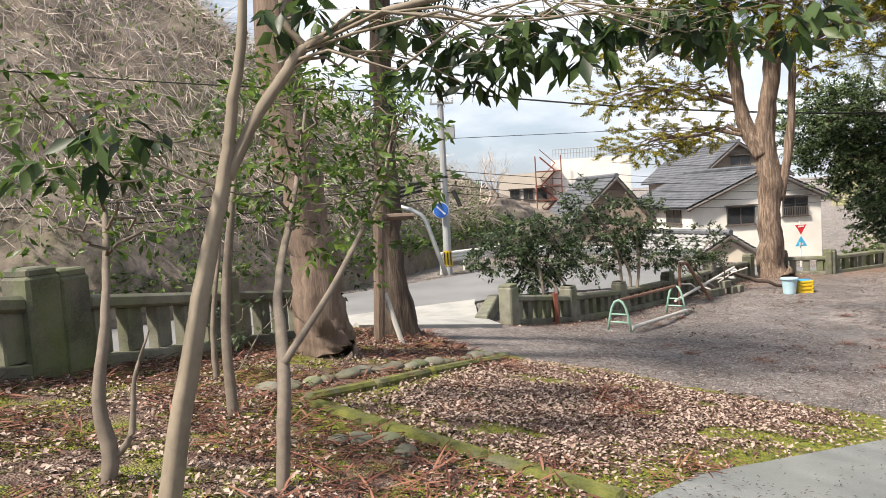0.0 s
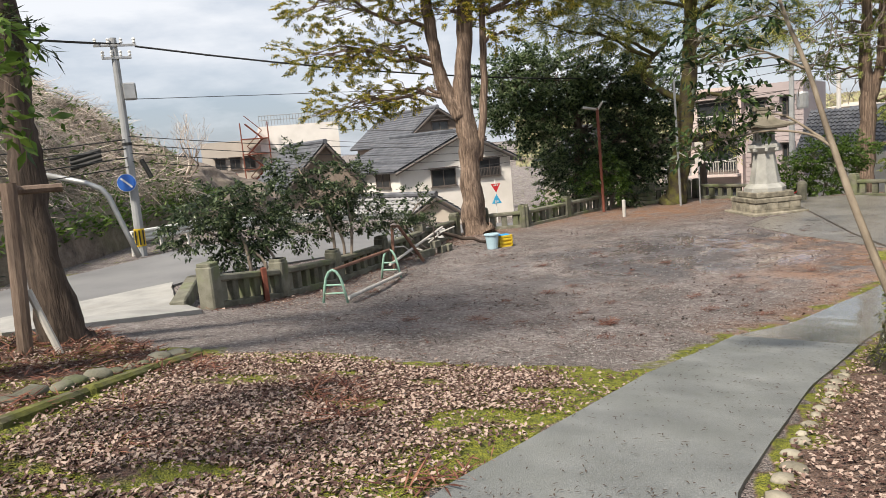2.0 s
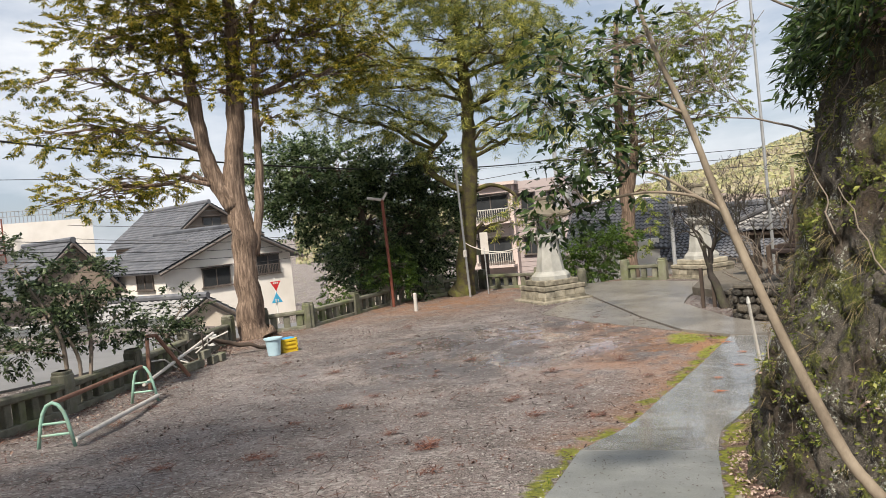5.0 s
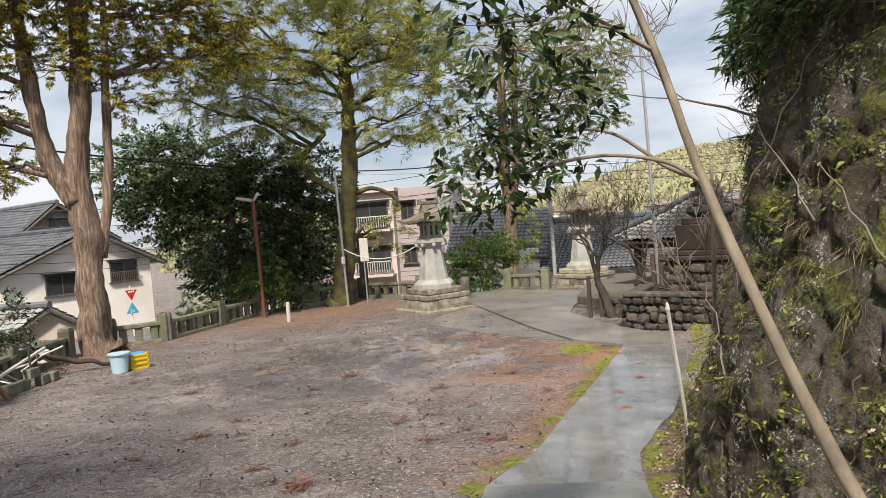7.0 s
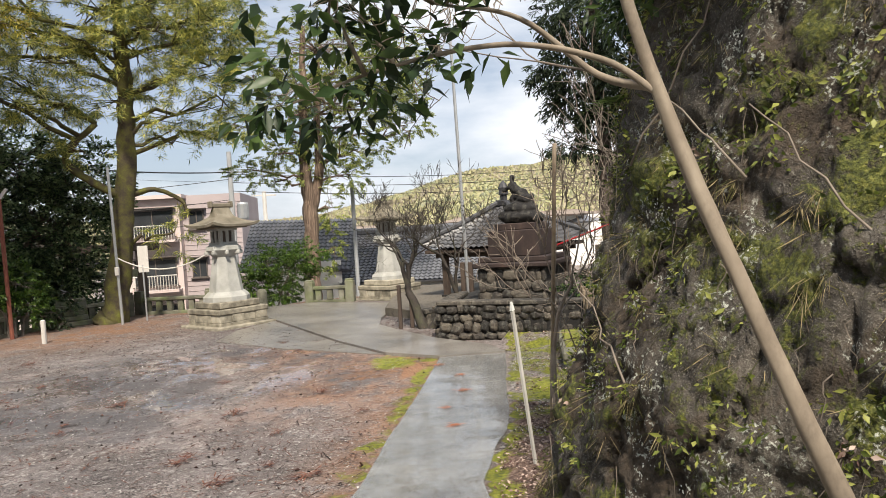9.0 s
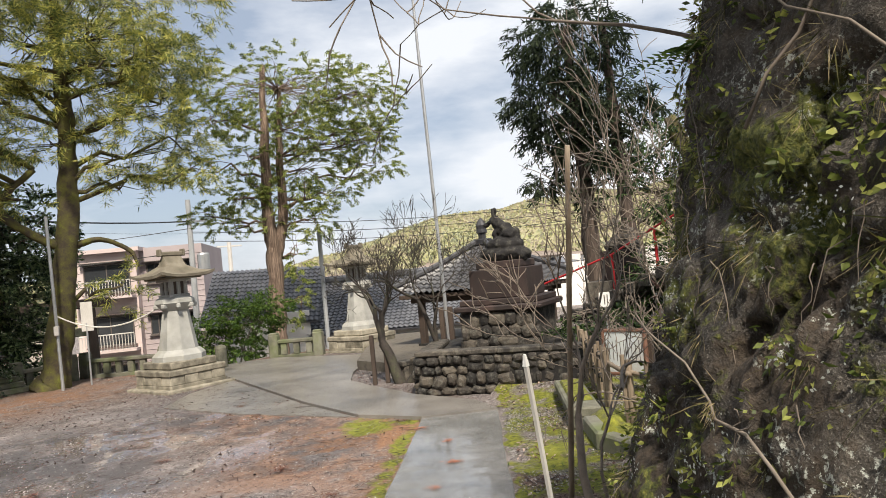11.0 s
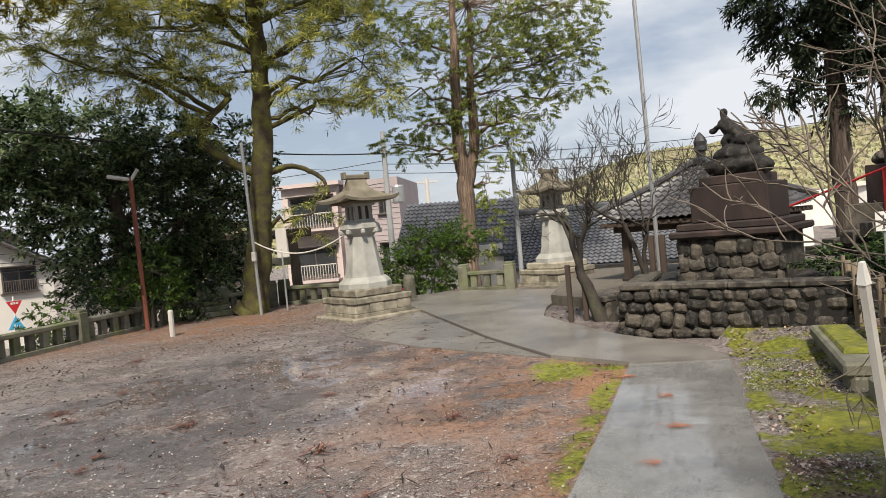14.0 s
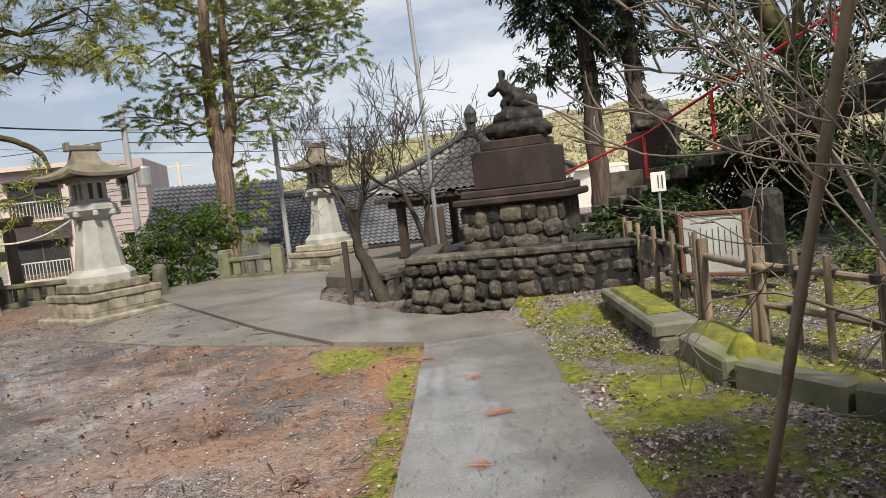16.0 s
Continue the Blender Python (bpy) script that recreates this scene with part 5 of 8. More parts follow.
def concrete_block():
    root = thing("concrete_building", "grey concrete building with roof railing and red fire stairs", "building", at=(12, 88, -6))
    part("wall", Geo().prism([(5.6, 86), (12.0, 85.2), (13.4, 96), (7.0, 97)], -7, 3.75), M_beige, root)
    part("wall", Geo().prism([(12.02, 85.0), (21, 83.8), (22.4, 95), (13.42, 96)], -7, 5.1), M_plaster, root)
    g = Geo()
    for i in range(26):
        t = i / 25
        g.box((0.06, 0.06, 1.3), (12.2 + 8.6 * t, 85.1 - 1.15 * t, 5.7), 0, 0.01)
    for z in (5.8, 6.3):
        g.tube([(12.2, 85.1, z), (20.8, 83.95, z)], 0.04, 6)
    part("roof_rail", g, M_steel, root)
    g = Geo()
    for k in range(5):
        z = -3 + 1.7 * k
        s = 1 if k % 2 else -1
        g.tube([(11.4 - 0.9 * s, 84.3, z), (11.4 + 0.9 * s, 84.3, z + 1.7)], 0.10, 6)
        g.tube([(11.4 - 0.9 * s, 84.3, z + 0.9), (11.4 + 0.9 * s, 84.3, z + 2.6)], 0.05, 6)
        g.box((3.0, 1.2, 0.12), (11.4, 84.3, z), 0)
    for x in (9.9, 12.9):
        g.tube([(x, 83.8, -6), (x, 83.8, 5.6)], 0.07, 6)
    part("fire_stairs", g, M_rust, root, "rusty red fire stairs")
    for i in range(3):
        window(root, (7.5 + i * 1.6, 85.72 - i * 0.2, 1.2), (6.4, -0.8), 1.1, 1.2)
    gable_house("small grey house beside the slope", (2.2, 78), (5.2, 77.6), (-1, 7), -5, 1.0, 0.8, 2.4, 0.4, M_mauve, M_tile, [(0.6, -0.4, 1.4, 1.2, False)], rows=6, cols=14)


concrete_block()


# ---- tile-roofed pavilion ----
def pavilion():
    at = Vector((27.7, 14.2, -1.95))
    root = thing("water_pavilion", "open timber pavilion with a black tiled pyramid roof", "pavilion", at=at)
    m = Matrix.Translation((at.x, at.y, -0.27)) @ Matrix.Rotation(radians(-8), 4, "Z")
    part("stone_floor", Geo().box((4.4, 4.4, 0.5), (0, 0, -2.0), m=m), M_darkstone, root)
    for sx in (-1, 1):
        for sy in (-1, 1):
            part("post", Geo().box((0.2, 0.2, 1.95), (1.6 * sx, 1.6 * sy, -0.95), m=m), M_wood, root)
            part("post_shoe", Geo().box((0.30, 0.30, 0.22), (1.6 * sx, 1.6 * sy, -1.72), m=m), M_darkstone, root)
    for s in (-1, 1):
        part("beam", Geo().box((3.7, 0.16, 0.28), (0, 1.6 * s, -0.18), m=m), M_wood, root)
        part("beam", Geo().box((0.16, 3.9, 0.28), (1.6 * s, 0, -0.185), m=m), M_wood, root)
    for s in range(4):
        r = m @ Matrix.Rotation(radians(90 * s), 4, "Z")
        rows, g = 11, Geo()
        N = 26
        vs, fs = [], []
        for i in range(rows):
            for e, lift in ((0, 0.055), (1, 0.0)):
                t = (i + e) / rows
                half = 2.2 * (1 - t) + 0.16 * t
                z = -0.02 + 1.38 * t ** 0.92 - 0.10 * math.sin(t * math.pi)
                for j in range(N * 3 + 1):
                    u = -1 + 2 * j / (N * 3)
                    x = u * half
                    ph = 2 * math.pi * (x / 0.2)
                    curl = 0.16 * abs(u) ** 4 * (1 - t)
                    vs.append(r @ Vector((x, -half, z + lift + 0.03 * math.cos(ph) + curl)))
        w = N * 3 + 1
        for i in range(2 * rows - 1):
            for j in range(w - 1):
                fs.append((i * w + j, i * w + j + 1, (i + 1) * w + j + 1, (i + 1) * w + j))
        part("roof_slope", g.add(vs, fs), M_tileblack, root)
        hip = [r @ Vector((-(2.2 * (1 - t) + 0.16 * t), -(2.2 * (1 - t) + 0.16 * t), 0.10 + 1.38 * t ** 0.92 - 0.10 * math.sin(t * math.pi) + 0.16 * (1 - t))) for t in np.linspace(0, 1, 10)]
        part("hip_ridge", Geo().tube(hip, 0.09, 7), M_tileblack, root)
        part("eave_board", Geo().box((4.2, 0.08, 0.13), (0, -2.07, -0.10), m=r), M_wood, root)
        for j in range(13):
            part("rafter", Geo().box((0.07, 1.9, 0.08), (-1.9 + 3.8 * j / 12, -1.2, -0.09), m=r), M_wood, root)
    part("ceiling_board", Geo().box((3.4, 3.4, 0.05), (0, 0, 0.03), m=m), M_wood, root)
    part("finial_base", Geo().box((0.5, 0.5, 0.22), (0, 0, 1.45), m=m, ch=0.04), M_tileblack, root)
    g = Geo().lathe([(0.13, 1.55), (0.13, 1.72), (0.19, 1.76), (0.17, 1.88), (0.19, 2.0), (0.12, 2.14), (0.02, 2.26)], (at.x, at.y, -0.27), 10)
    part("finial", g, M_tileblack, root)
    part("basin", Geo().box((1.5, 0.9, 0.7), (0, 0, -1.45), m=m, ch=0.06), M_darkstone, root)


pavilion()
tagged(part("terrace", Geo().prism([(21.62, 13.62), (23.4, 16.9), (26.4, 18.2), (30.5, 19.6), (32.5, 15), (31, 8), (26.02, 8), (26.02, 13.18)], FL - 0.3, -1.95), M_darkstone), "raised stone terrace under the pavilion", "terrace", kind="structure")


# ---- trees ----
def curve_through(P, t):
    """Catmull-Rom curve through the points."""
    E = np.concatenate((2 * P[:1] - P[1:2], P, 2 * P[-1:] - P[-2:-1]))
    i = np.clip(t.astype(int), 0, len(P) - 2)
    f = (t - i)[:, None]
    a, b, c, d = E[i], E[i + 1], E[i + 2], E[i + 3]
    return 0.5 * (2 * b + (c - a) * f + (2 * a - 5 * b + 4 * c - d) * f ** 2 + (3 * b - a - 3 * c + d) * f ** 3)


def tree(name, label, cat, trunks, blobs, leaf_mat, bark, seed, density=9, per=26, spread=0.30, L=0.16, W=0.05, droop=0.3, limb_r=0.07, sub=0.25, wild=0.9, flat=0.55, inner=0.45, n=10, group=""):
    """Trunks are (points, radii); every blob of the crown hangs on a limb from the nearest trunk."""
    r = np.random.default_rng(seed)
    root = thing(name, label, cat, group, at=trunks[0][0][0])
    dense = []
    for pts, rad in trunks:
        P, R = np.array(pts, float), np.array(rad, float)
        t = np.linspace(0, len(P) - 1, (len(P) - 1) * 7 + 1)
        Q = curve_through(P, t)
        Q[1:-1] += r.normal(size=(len(Q) - 2, 3)) * R.mean() * 0.06
        RR = np.interp(t, range(len(P)), R)
        part("trunk", Geo().tube(Q, RR, n, wob=0.35), bark, root, smooth=True)
        dense.append((Q, RR))
    allp = np.concatenate([q for q, _ in dense])
    if blobs:
        ends, ways, owner = twig_points(r, blobs, density, inner)
        for i, b in enumerate(blobs):
            limbs = Geo()
            c = np.array(b[:3])
            lo = allp[allp[:, 2] < c[2] + 0.2 * b[5]]
            src = lo if len(lo) else allp
            a = src[np.argmin(np.linalg.norm(src - c, axis=1) + 0.5 * np.abs(src[:, 2] - c[2] + 0.3 * np.linalg.norm(src[:, :2] - c[:2], axis=1)))]
            line = bent(a, c, r, 7, 0.10, 0.06)
            limbs.tube(line, np.linspace(limb_r, limb_r * 0.35, 7), 6)
            mine = [k for k, o in enumerate(owner) if o == i]
            for k in mine[: max(2, int(len(mine) * sub))]:
                s = line[r.integers(3, 7)]
                limbs.tube(bent(s, ends[k], r, 4, 0.12), np.linspace(limb_r * 0.3, limb_r * 0.07, 4), 4, cap=False)
            part("limb", limbs, bark, root, smooth=True)
        P, D, N, LL, WW = foliage(r, ends, ways, per, spread, L, W, droop, wild, flat)
        part("crown", leaf_mesh("crown", P, D, N, LL, WW), leaf_mat, root)
    return root


B_BIG = [(6.8, 28.3, 6.7, 1.4, 1.2, 0.7), (8.3, 27.9, 8.0, 2.1, 1.9, 0.9), (9.9, 27.4, 7.0, 1.8, 1.7, 0.9), (7.1, 28.2, 5.0, 2.1, 1.9, 0.8), (9.0, 27.7, 5.0, 1.8, 1.7, 0.9), (7.8, 28.0, 3.1, 2.1, 1.9, 0.8), (9.5, 27.5, 3.4, 1.4, 1.2, 0.7), (11.7, 26.7, 8.3, 2.1, 1.9, 1.4), (13.9, 25.6, 7.8, 2.1, 1.9, 1.2), (15.3, 24.7, 8.3, 2.1, 1.9, 1.2), (14.5, 25.2, 6.4, 1.8, 1.7, 0.8), (9.9, 27.4, 8.7, 2.5, 2.3, 1.0), (16.2, 24.1, 7.0, 1.4, 1.2, 0.7), (12.2, 26.4, 10.4, 4.6, 4.1, 1.6), (8.8, 27.7, 10.2, 3.5, 3.1, 1.2), (14.8, 25.0, 10.5, 3.5, 3.1, 1.4), (11.4, 26.3, 6.2, 1.5, 1.3, 0.8), (12.9, 26.0, 6.8, 1.5, 1.3, 0.8), (10.6, 26.6, 8.0, 1.5, 1.3, 0.8), (13.0, 25.8, 5.2, 1.0, 0.9, 0.5)]
tree("conifer_tree", "tall twin-trunked conifer with shaggy brown bark and olive sprays", "tree",
     [([(12.0, 26.55, -2.35), (11.85, 26.6, -1.9), (11.8, 26.62, 0.0), (11.85, 26.6, 1.6), (11.75, 26.7, 3.0), (12.0, 26.55, 5.4), (12.2, 26.5, 9.0), (12.3, 26.5, 12)], [0.66, 0.48, 0.385, 0.385, 0.33, 0.28, 0.22, 0.12]),
      ([(11.7, 26.7, 2.3), (11.2, 26.9, 3.4), (10.9, 27.0, 5.0), (10.7, 27.1, 7.5), (10.4, 27.2, 10.5)], [0.34, 0.26, 0.22, 0.18, 0.1]),
      ([(12.15, 26.45, 0.6), (12.5, 26.3, 2.9), (12.6, 26.25, 5.0), (12.8, 26.1, 9)], [0.15, 0.14, 0.13, 0.08])],
     B_BIG, M_needle, M_cedarbark, 1, density=10.5, per=84, spread=0.19, L=0.135, W=0.032, droop=0.2, limb_r=0.09, flat=0.30, n=18, inner=0.3)
B_PINE = [(21.9, 27.2, 8.9, 2.4, 2.1, 1.3), (23.6, 25.6, 9.3, 2.4, 2.1, 1.4), (23.2, 26.1, 7.5, 2.4, 2.1, 1.0), (24.9, 24.3, 8.7, 1.8, 1.7, 1.3), (20.5, 28.4, 7.6, 2.1, 1.9, 1.1), (19.5, 29.1, 6.5, 2.1, 1.9, 0.8), (20.7, 28.3, 5.6, 1.8, 1.7, 0.8), (25.0, 24.1, 5.7, 1.3, 1.2, 0.9), (22.4, 26.8, 5.7, 1.6, 1.4, 0.7), (18.7, 29.7, 7.7, 1.8, 1.7, 0.9), (21.6, 27.5, 3.9, 1.1, 1.0, 0.3), (23.9, 25.4, 4.4, 1.3, 1.2, 0.5), (23.6, 25.7, 11.3, 5.3, 4.8, 1.6), (20.7, 28.2, 11.2, 4.0, 3.6, 1.4), (23.6, 25.6, 0.9, 0.7, 0.6, 0.9), (18.2, 28.1, 7.8, 1.7, 1.5, 0.7), (20.0, 27.1, 6.8, 1.5, 1.4, 0.6), (19.2, 28.0, 5.4, 1.6, 1.4, 0.6), (22.5, 24.4, 8.1, 1.6, 1.4, 0.7), (23.8, 23.5, 6.7, 1.4, 1.3, 0.6), (23.1, 24.7, 5.0, 1.1, 1.0, 0.4), (17.2, 29.1, 6.1, 1.6, 1.4, 0.7), (24.6, 23.2, 4.6, 1.0, 0.9, 0.5), (17.4, 28.3, 8.8, 1.5, 1.4, 0.7), (23.2, 24.2, 6.4, 1.5, 1.4, 0.8), (23.7, 23.2, 8.0, 1.6, 1.4, 0.8)]
tree("pine_tree", "mossy-trunked pine with long fine pale green needles", "tree",
     [([(21.95, 27.3, -2.3), (22.1, 27.1, -1.6), (22.4, 26.9, 0.8), (22.6, 26.7, 3.0), (22.75, 26.6, 5.5), (22.7, 26.6, 8.0), (22.6, 26.6, 11.5)], [0.62, 0.44, 0.36, 0.33, 0.28, 0.22, 0.1]),
      ([(22.6, 26.7, 2.2), (21.9, 27.3, 2.7), (21.2, 27.9, 3.5), (21.35, 27.8, 4.1), (22.0, 27.3, 4.9)], [0.15, 0.14, 0.13, 0.12, 0.10]),
      ([(22.6, 26.7, 2.3), (23.3, 26.1, 2.5), (23.9, 25.5, 2.1), (24.1, 25.3, 1.5)], [0.11, 0.09, 0.07, 0.04])],
     B_PINE, M_pine, M_mossbark, 2, density=7.0, per=60, spread=0.25, L=0.26, W=0.028, droop=0.35, limb_r=0.09, wild=1.3, flat=0.5, n=14)
B_CAM = [(17.8, 34.2, 3.9, 2.1, 1.9, 1.8), (19.6, 33.1, 4.0, 2.7, 2.4, 1.8), (18.7, 33.6, 2.4, 2.0, 1.8, 1.6), (20.9, 32.4, 1.4, 2.9, 2.7, 2.7), (22.9, 30.9, 1.2, 2.4, 2.1, 2.4), (23.8, 30.2, 3.0, 1.5, 1.3, 1.8), (22.0, 31.6, 3.6, 2.1, 1.9, 1.5), (20.9, 32.2, -0.6, 2.4, 2.2, 1.4), (22.7, 31.0, -1.0, 1.8, 1.6, 1.2)]
tree("evergreen_tree", "dense dark green broadleaf tree beyond the stone fence", "tree",
     [([(20.5, 32.6, -4.4), (20.5, 32.6, -2), (20.6, 32.4, 1), (20.3, 32.6, 3.6)], [0.4, 0.34, 0.26, 0.12]), ([(20.6, 32.4, -2), (22.0, 31.6, 0.5), (22.8, 31, 2.4)], [0.2, 0.15, 0.08])],
     B_CAM, M_leafcamphor, M_bark, 3, density=11.5, per=46, spread=0.36, L=0.20, W=0.085, droop=0.25)
B_CYP = [(31.8, 24.4, 7.1, 2.7, 2.5, 1.0), (33.1, 22.3, 6.5, 2.2, 2.0, 0.9), (33.8, 20.9, 6.6, 1.5, 1.3, 0.9), (33.8, 20.9, 5.3, 1.5, 1.3, 0.5), (32.4, 23.5, 5.4, 2.0, 1.8, 0.9), (31.0, 25.5, 5.9, 1.2, 1.1, 1.0), (30.5, 26.1, 4.3, 1.5, 1.3, 0.7), (29.8, 27.0, 3.6, 1.0, 0.9, 0.5), (33.0, 22.5, 4.4, 1.2, 1.1, 0.5), (31.9, 24.2, 4.1, 1.5, 1.3, 0.8), (32.4, 23.4, 3.2, 1.2, 1.1, 0.8), (31.2, 25.3, 3.2, 1.0, 0.9, 0.5), (32.0, 24.1, 1.7, 0.7, 0.7, 1.5), (32.0, 24.1, -0.2, 0.5, 0.5, 1.5), (31.8, 24.3, 9.0, 5.0, 4.5, 1.3), (33.6, 21.3, 8.6, 2.5, 2.2, 1.3), (29.6, 27.5, 5.7, 1.3, 1.2, 0.6), (30.6, 26.8, 3.3, 0.9, 0.8, 0.5), (31.3, 25.6, 4.8, 1.2, 1.1, 0.6), (29.9, 26.5, 7.7, 1.6, 1.4, 0.8), (33.7, 20.9, 7.1, 1.4, 1.3, 0.7), (33.0, 23.3, 4.1, 0.9, 0.8, 0.5)]
tree("cypress_tree", "tall cypress with peeling pale trunk and flat green sprays", "tree",
     [([(31.3, 25.0, -4.5), (31.3, 25.0, -2.0), (31.35, 24.9, 1.2), (31.2, 24.9, 3.0), (31.2, 24.8, 6), (31.3, 24.6, 10)], [0.42, 0.38, 0.34, 0.26, 0.2, 0.1]), ([(31.4, 24.85, 1.6), (31.7, 24.5, 3.4), (31.7, 24.4, 6), (31.8, 24.2, 9)], [0.26, 0.22, 0.16, 0.08])],
     B_CYP, M_needle2, M_cedarbark, 4, density=9.5, per=84, spread=0.19, L=0.12, W=0.032, droop=0.4, limb_r=0.06, flat=0.3, n=12)
B_CED = [(31.9, 12.6, 5.0, 1.1, 0.9, 0.8), (32.0, 11.6, 4.3, 1.1, 0.9, 0.8), (31.9, 12.8, 3.3, 0.8, 0.8, 0.5), (32.1, 10.7, 4.5, 1.1, 0.9, 0.9), (32.2, 10.1, 3.6, 0.8, 0.8, 0.9), (32.1, 11.2, 2.7, 0.6, 0.6, 0.5), (32.0, 12.2, 6.4, 2.1, 1.9, 1.0), (32.2, 9.9, 5.8, 1.7, 1.5, 1.1), (32.0, 11.5, 8.5, 2.4, 2.2, 1.6)]
tree("cedar_tree", "dark cedar with bare lower trunk and hanging sprays", "tree",
     [([(32.05, 11.3, -2.6), (32.05, 11.36, -0.4), (32.05, 11.42, 3.6), (32.0, 11.6, 9)], [0.36, 0.32, 0.26, 0.1]), ([(32.5, 9.8, -2.6), (32.4, 10, 1), (32.3, 10.1, 5), (32.2, 10.2, 9)], [0.3, 0.27, 0.22, 0.1])],
     B_CED, M_cedar, M_darkbark, 5, density=16, per=30, spread=0.26, L=0.26, W=0.06, droop=0.7, limb_r=0.05)
B_MASS = [(22.7, 8.2, 1.7, 1.0, 0.9, 0.7), (22.6, 7.3, 1.0, 1.1, 1.0, 0.9), (22.5, 6.5, 0.6, 1.1, 1.0, 1.0), (22.6, 7.8, -0.1, 1.3, 1.2, 0.7), (22.5, 6.7, -0.6, 1.3, 1.1, 0.8), (22.7, 8.3, -0.5, 0.8, 0.7, 0.4), (22.6, 7.0, -1.2, 1.5, 1.3, 0.5), (22.4, 5.9, 1.4, 1.0, 0.9, 0.8), (22.3, 5.2, -0.3, 1.5, 1.4, 1.1), (22.4, 5.6, 2.6, 1.3, 1.2, 0.9), (22.8, 7.8, 2.9, 1.0, 0.9, 0.7)]
tree("evergreen_tree", "dark evergreen with tangled ivy beside the red handrail", "tree", [([(22.6, 6.9, -1.5), (22.6, 6.9, 0.5), (22.6, 6.7, 2.9)], [0.2, 0.15, 0.06]), ([(22.5, 6.9, -1.2), (22.5, 6.85, 1.0), (22.6, 7.2, 2.0), (22.7, 7.75, 3.4)], [0.26, 0.24, 0.2, 0.15])], B_MASS, M_leafdark, M_mossbark, 6, density=20, per=26, spread=0.22, L=0.12, W=0.05)
SHRUBS = [("dark glossy evergreen shrub leaning over the stone fence", [(2.0, 19.0, 0.3, 1.0, 0.9, 0.6), (1.3, 19.1, -0.1, 0.9, 0.8, 0.5), (2.5, 19.0, -0.3, 0.9, 0.8, 0.5), (2.9, 18.9, 0.3, 0.8, 0.7, 0.5), (2.2, 19.0, -0.8, 0.8, 0.7, 0.4)], (2.3, 18.2), M_leafbush, 12),
          ("open grey-green evergreen shrub by the stone fence", [(4.3, 21.6, 1.0, 0.8, 0.7, 0.8), (4.7, 21.6, 0.1, 1.2, 1.1, 0.6), (5.5, 21.4, 0.4, 1.0, 0.9, 0.8), (5.9, 21.3, -0.5, 0.9, 0.8, 0.6), (4.0, 21.5, -0.7, 0.9, 0.8, 0.5)], (4.9, 20.9), M_leafbush, 10),
          ("small evergreen shrub before the white house", [(8.9, 24.9, -0.7, 0.7, 0.6, 0.8), (8.1, 25.0, -1.2, 0.8, 0.7, 0.5)], (8.4, 24.8), M_leafbush, 9),
          ("thin yellow-green shrub by the stone fence", [(15.7, 28.1, -2.0, 0.5, 0.5, 0.5), (16.1, 28.2, -1.5, 0.6, 0.6, 0.6)], (15.8, 27.9), M_leafmid, 7),
          ("bright green shrub beside the rusty lamp post", [(18.5, 28.6, -0.9, 0.9, 0.8, 0.5), (19.2, 28.2, -0.5, 0.9, 0.8, 0.7), (19.5, 28.0, -1.3, 0.7, 0.6, 0.6)], (18.9, 28.3), M_leafmid, 10),
          ("low green shrub at the foot of the fence", [(20.6, 28.2, -1.7, 0.7, 0.6, 0.5), (17.5, 28.7, -1.4, 0.7, 0.6, 0.6)], (20.4, 28.3), M_leafbush, 10),
          ("leafy green shrub growing up beside the steps", [(28.3, 24.0, -0.9, 1.2, 1.1, 0.9), (27.7, 24.7, -0.6, 1.0, 0.9, 0.7), (28.7, 23.5, -0.4, 0.9, 0.8, 0.7), (27.4, 25.1, -1.5, 0.9, 0.8, 0.6), (28.0, 24.4, -1.9, 1.0, 0.9, 0.5), (27.0, 25.3, -1.2, 0.7, 0.6, 0.6)], (28.1, 24.5), M_leafmid, 13),
          ("low clipped shrub and grass on the podium terrace", [(21.0, 9.6, -1.1, 0.6, 0.7, 0.22), (21.4, 8.9, -0.95, 0.6, 0.6, 0.3), (20.6, 9.9, -1.2, 0.4, 0.5, 0.18)], (21.2, 9.3), M_leafdark, 14)]
for i, (lab, bl, base, mat, den) in enumerate(SHRUBS):
    z = zat(*base) if i < 7 else -1.4
    cx, cy = bl[0][0], bl[0][1]
    stems = [([(base[0] + 0.15 * k, base[1] - 0.1 * k, z - 0.05), (base[0] + 0.3 * k, base[1] + 0.1, (z + bl[k][2]) / 2), bl[k][:3]], [0.05, 0.04, 0.02]) for k in range(min(3, len(bl)))]
    tree("shrub", lab, "shrub", stems, bl, mat, M_twig, 20 + i, density=den * 2.6, per=26, spread=0.16, L=0.115, W=0.055, limb_r=0.025, n=6, sub=0.35)


# the leaning tree close by the path
B_NEAR = [(5.85, 7.45, 1.06, 0.32, 0.3, 0.13), (5.95, 7.4, 1.0, 0.3, 0.3, 0.12), (5.95, 7.25, 1.25, 0.34, 0.3, 0.16), (5.85, 7.05, 1.55, 0.36, 0.34, 0.18), (5.95, 6.95, 1.85, 0.36, 0.34, 0.2), (5.55, 7.05, 1.85, 0.3, 0.3, 0.2), (5.6, 6.95, 2.15, 0.34, 0.34, 0.2), (6.15, 6.95, 1.45, 0.26, 0.26, 0.14), (6.1, 6.9, 2.3, 0.4, 0.4, 0.24), (5.75, 7.3, 1.35, 0.22, 0.2, 0.12), (6.2, 7.1, 1.2, 0.25, 0.25, 0.12)]
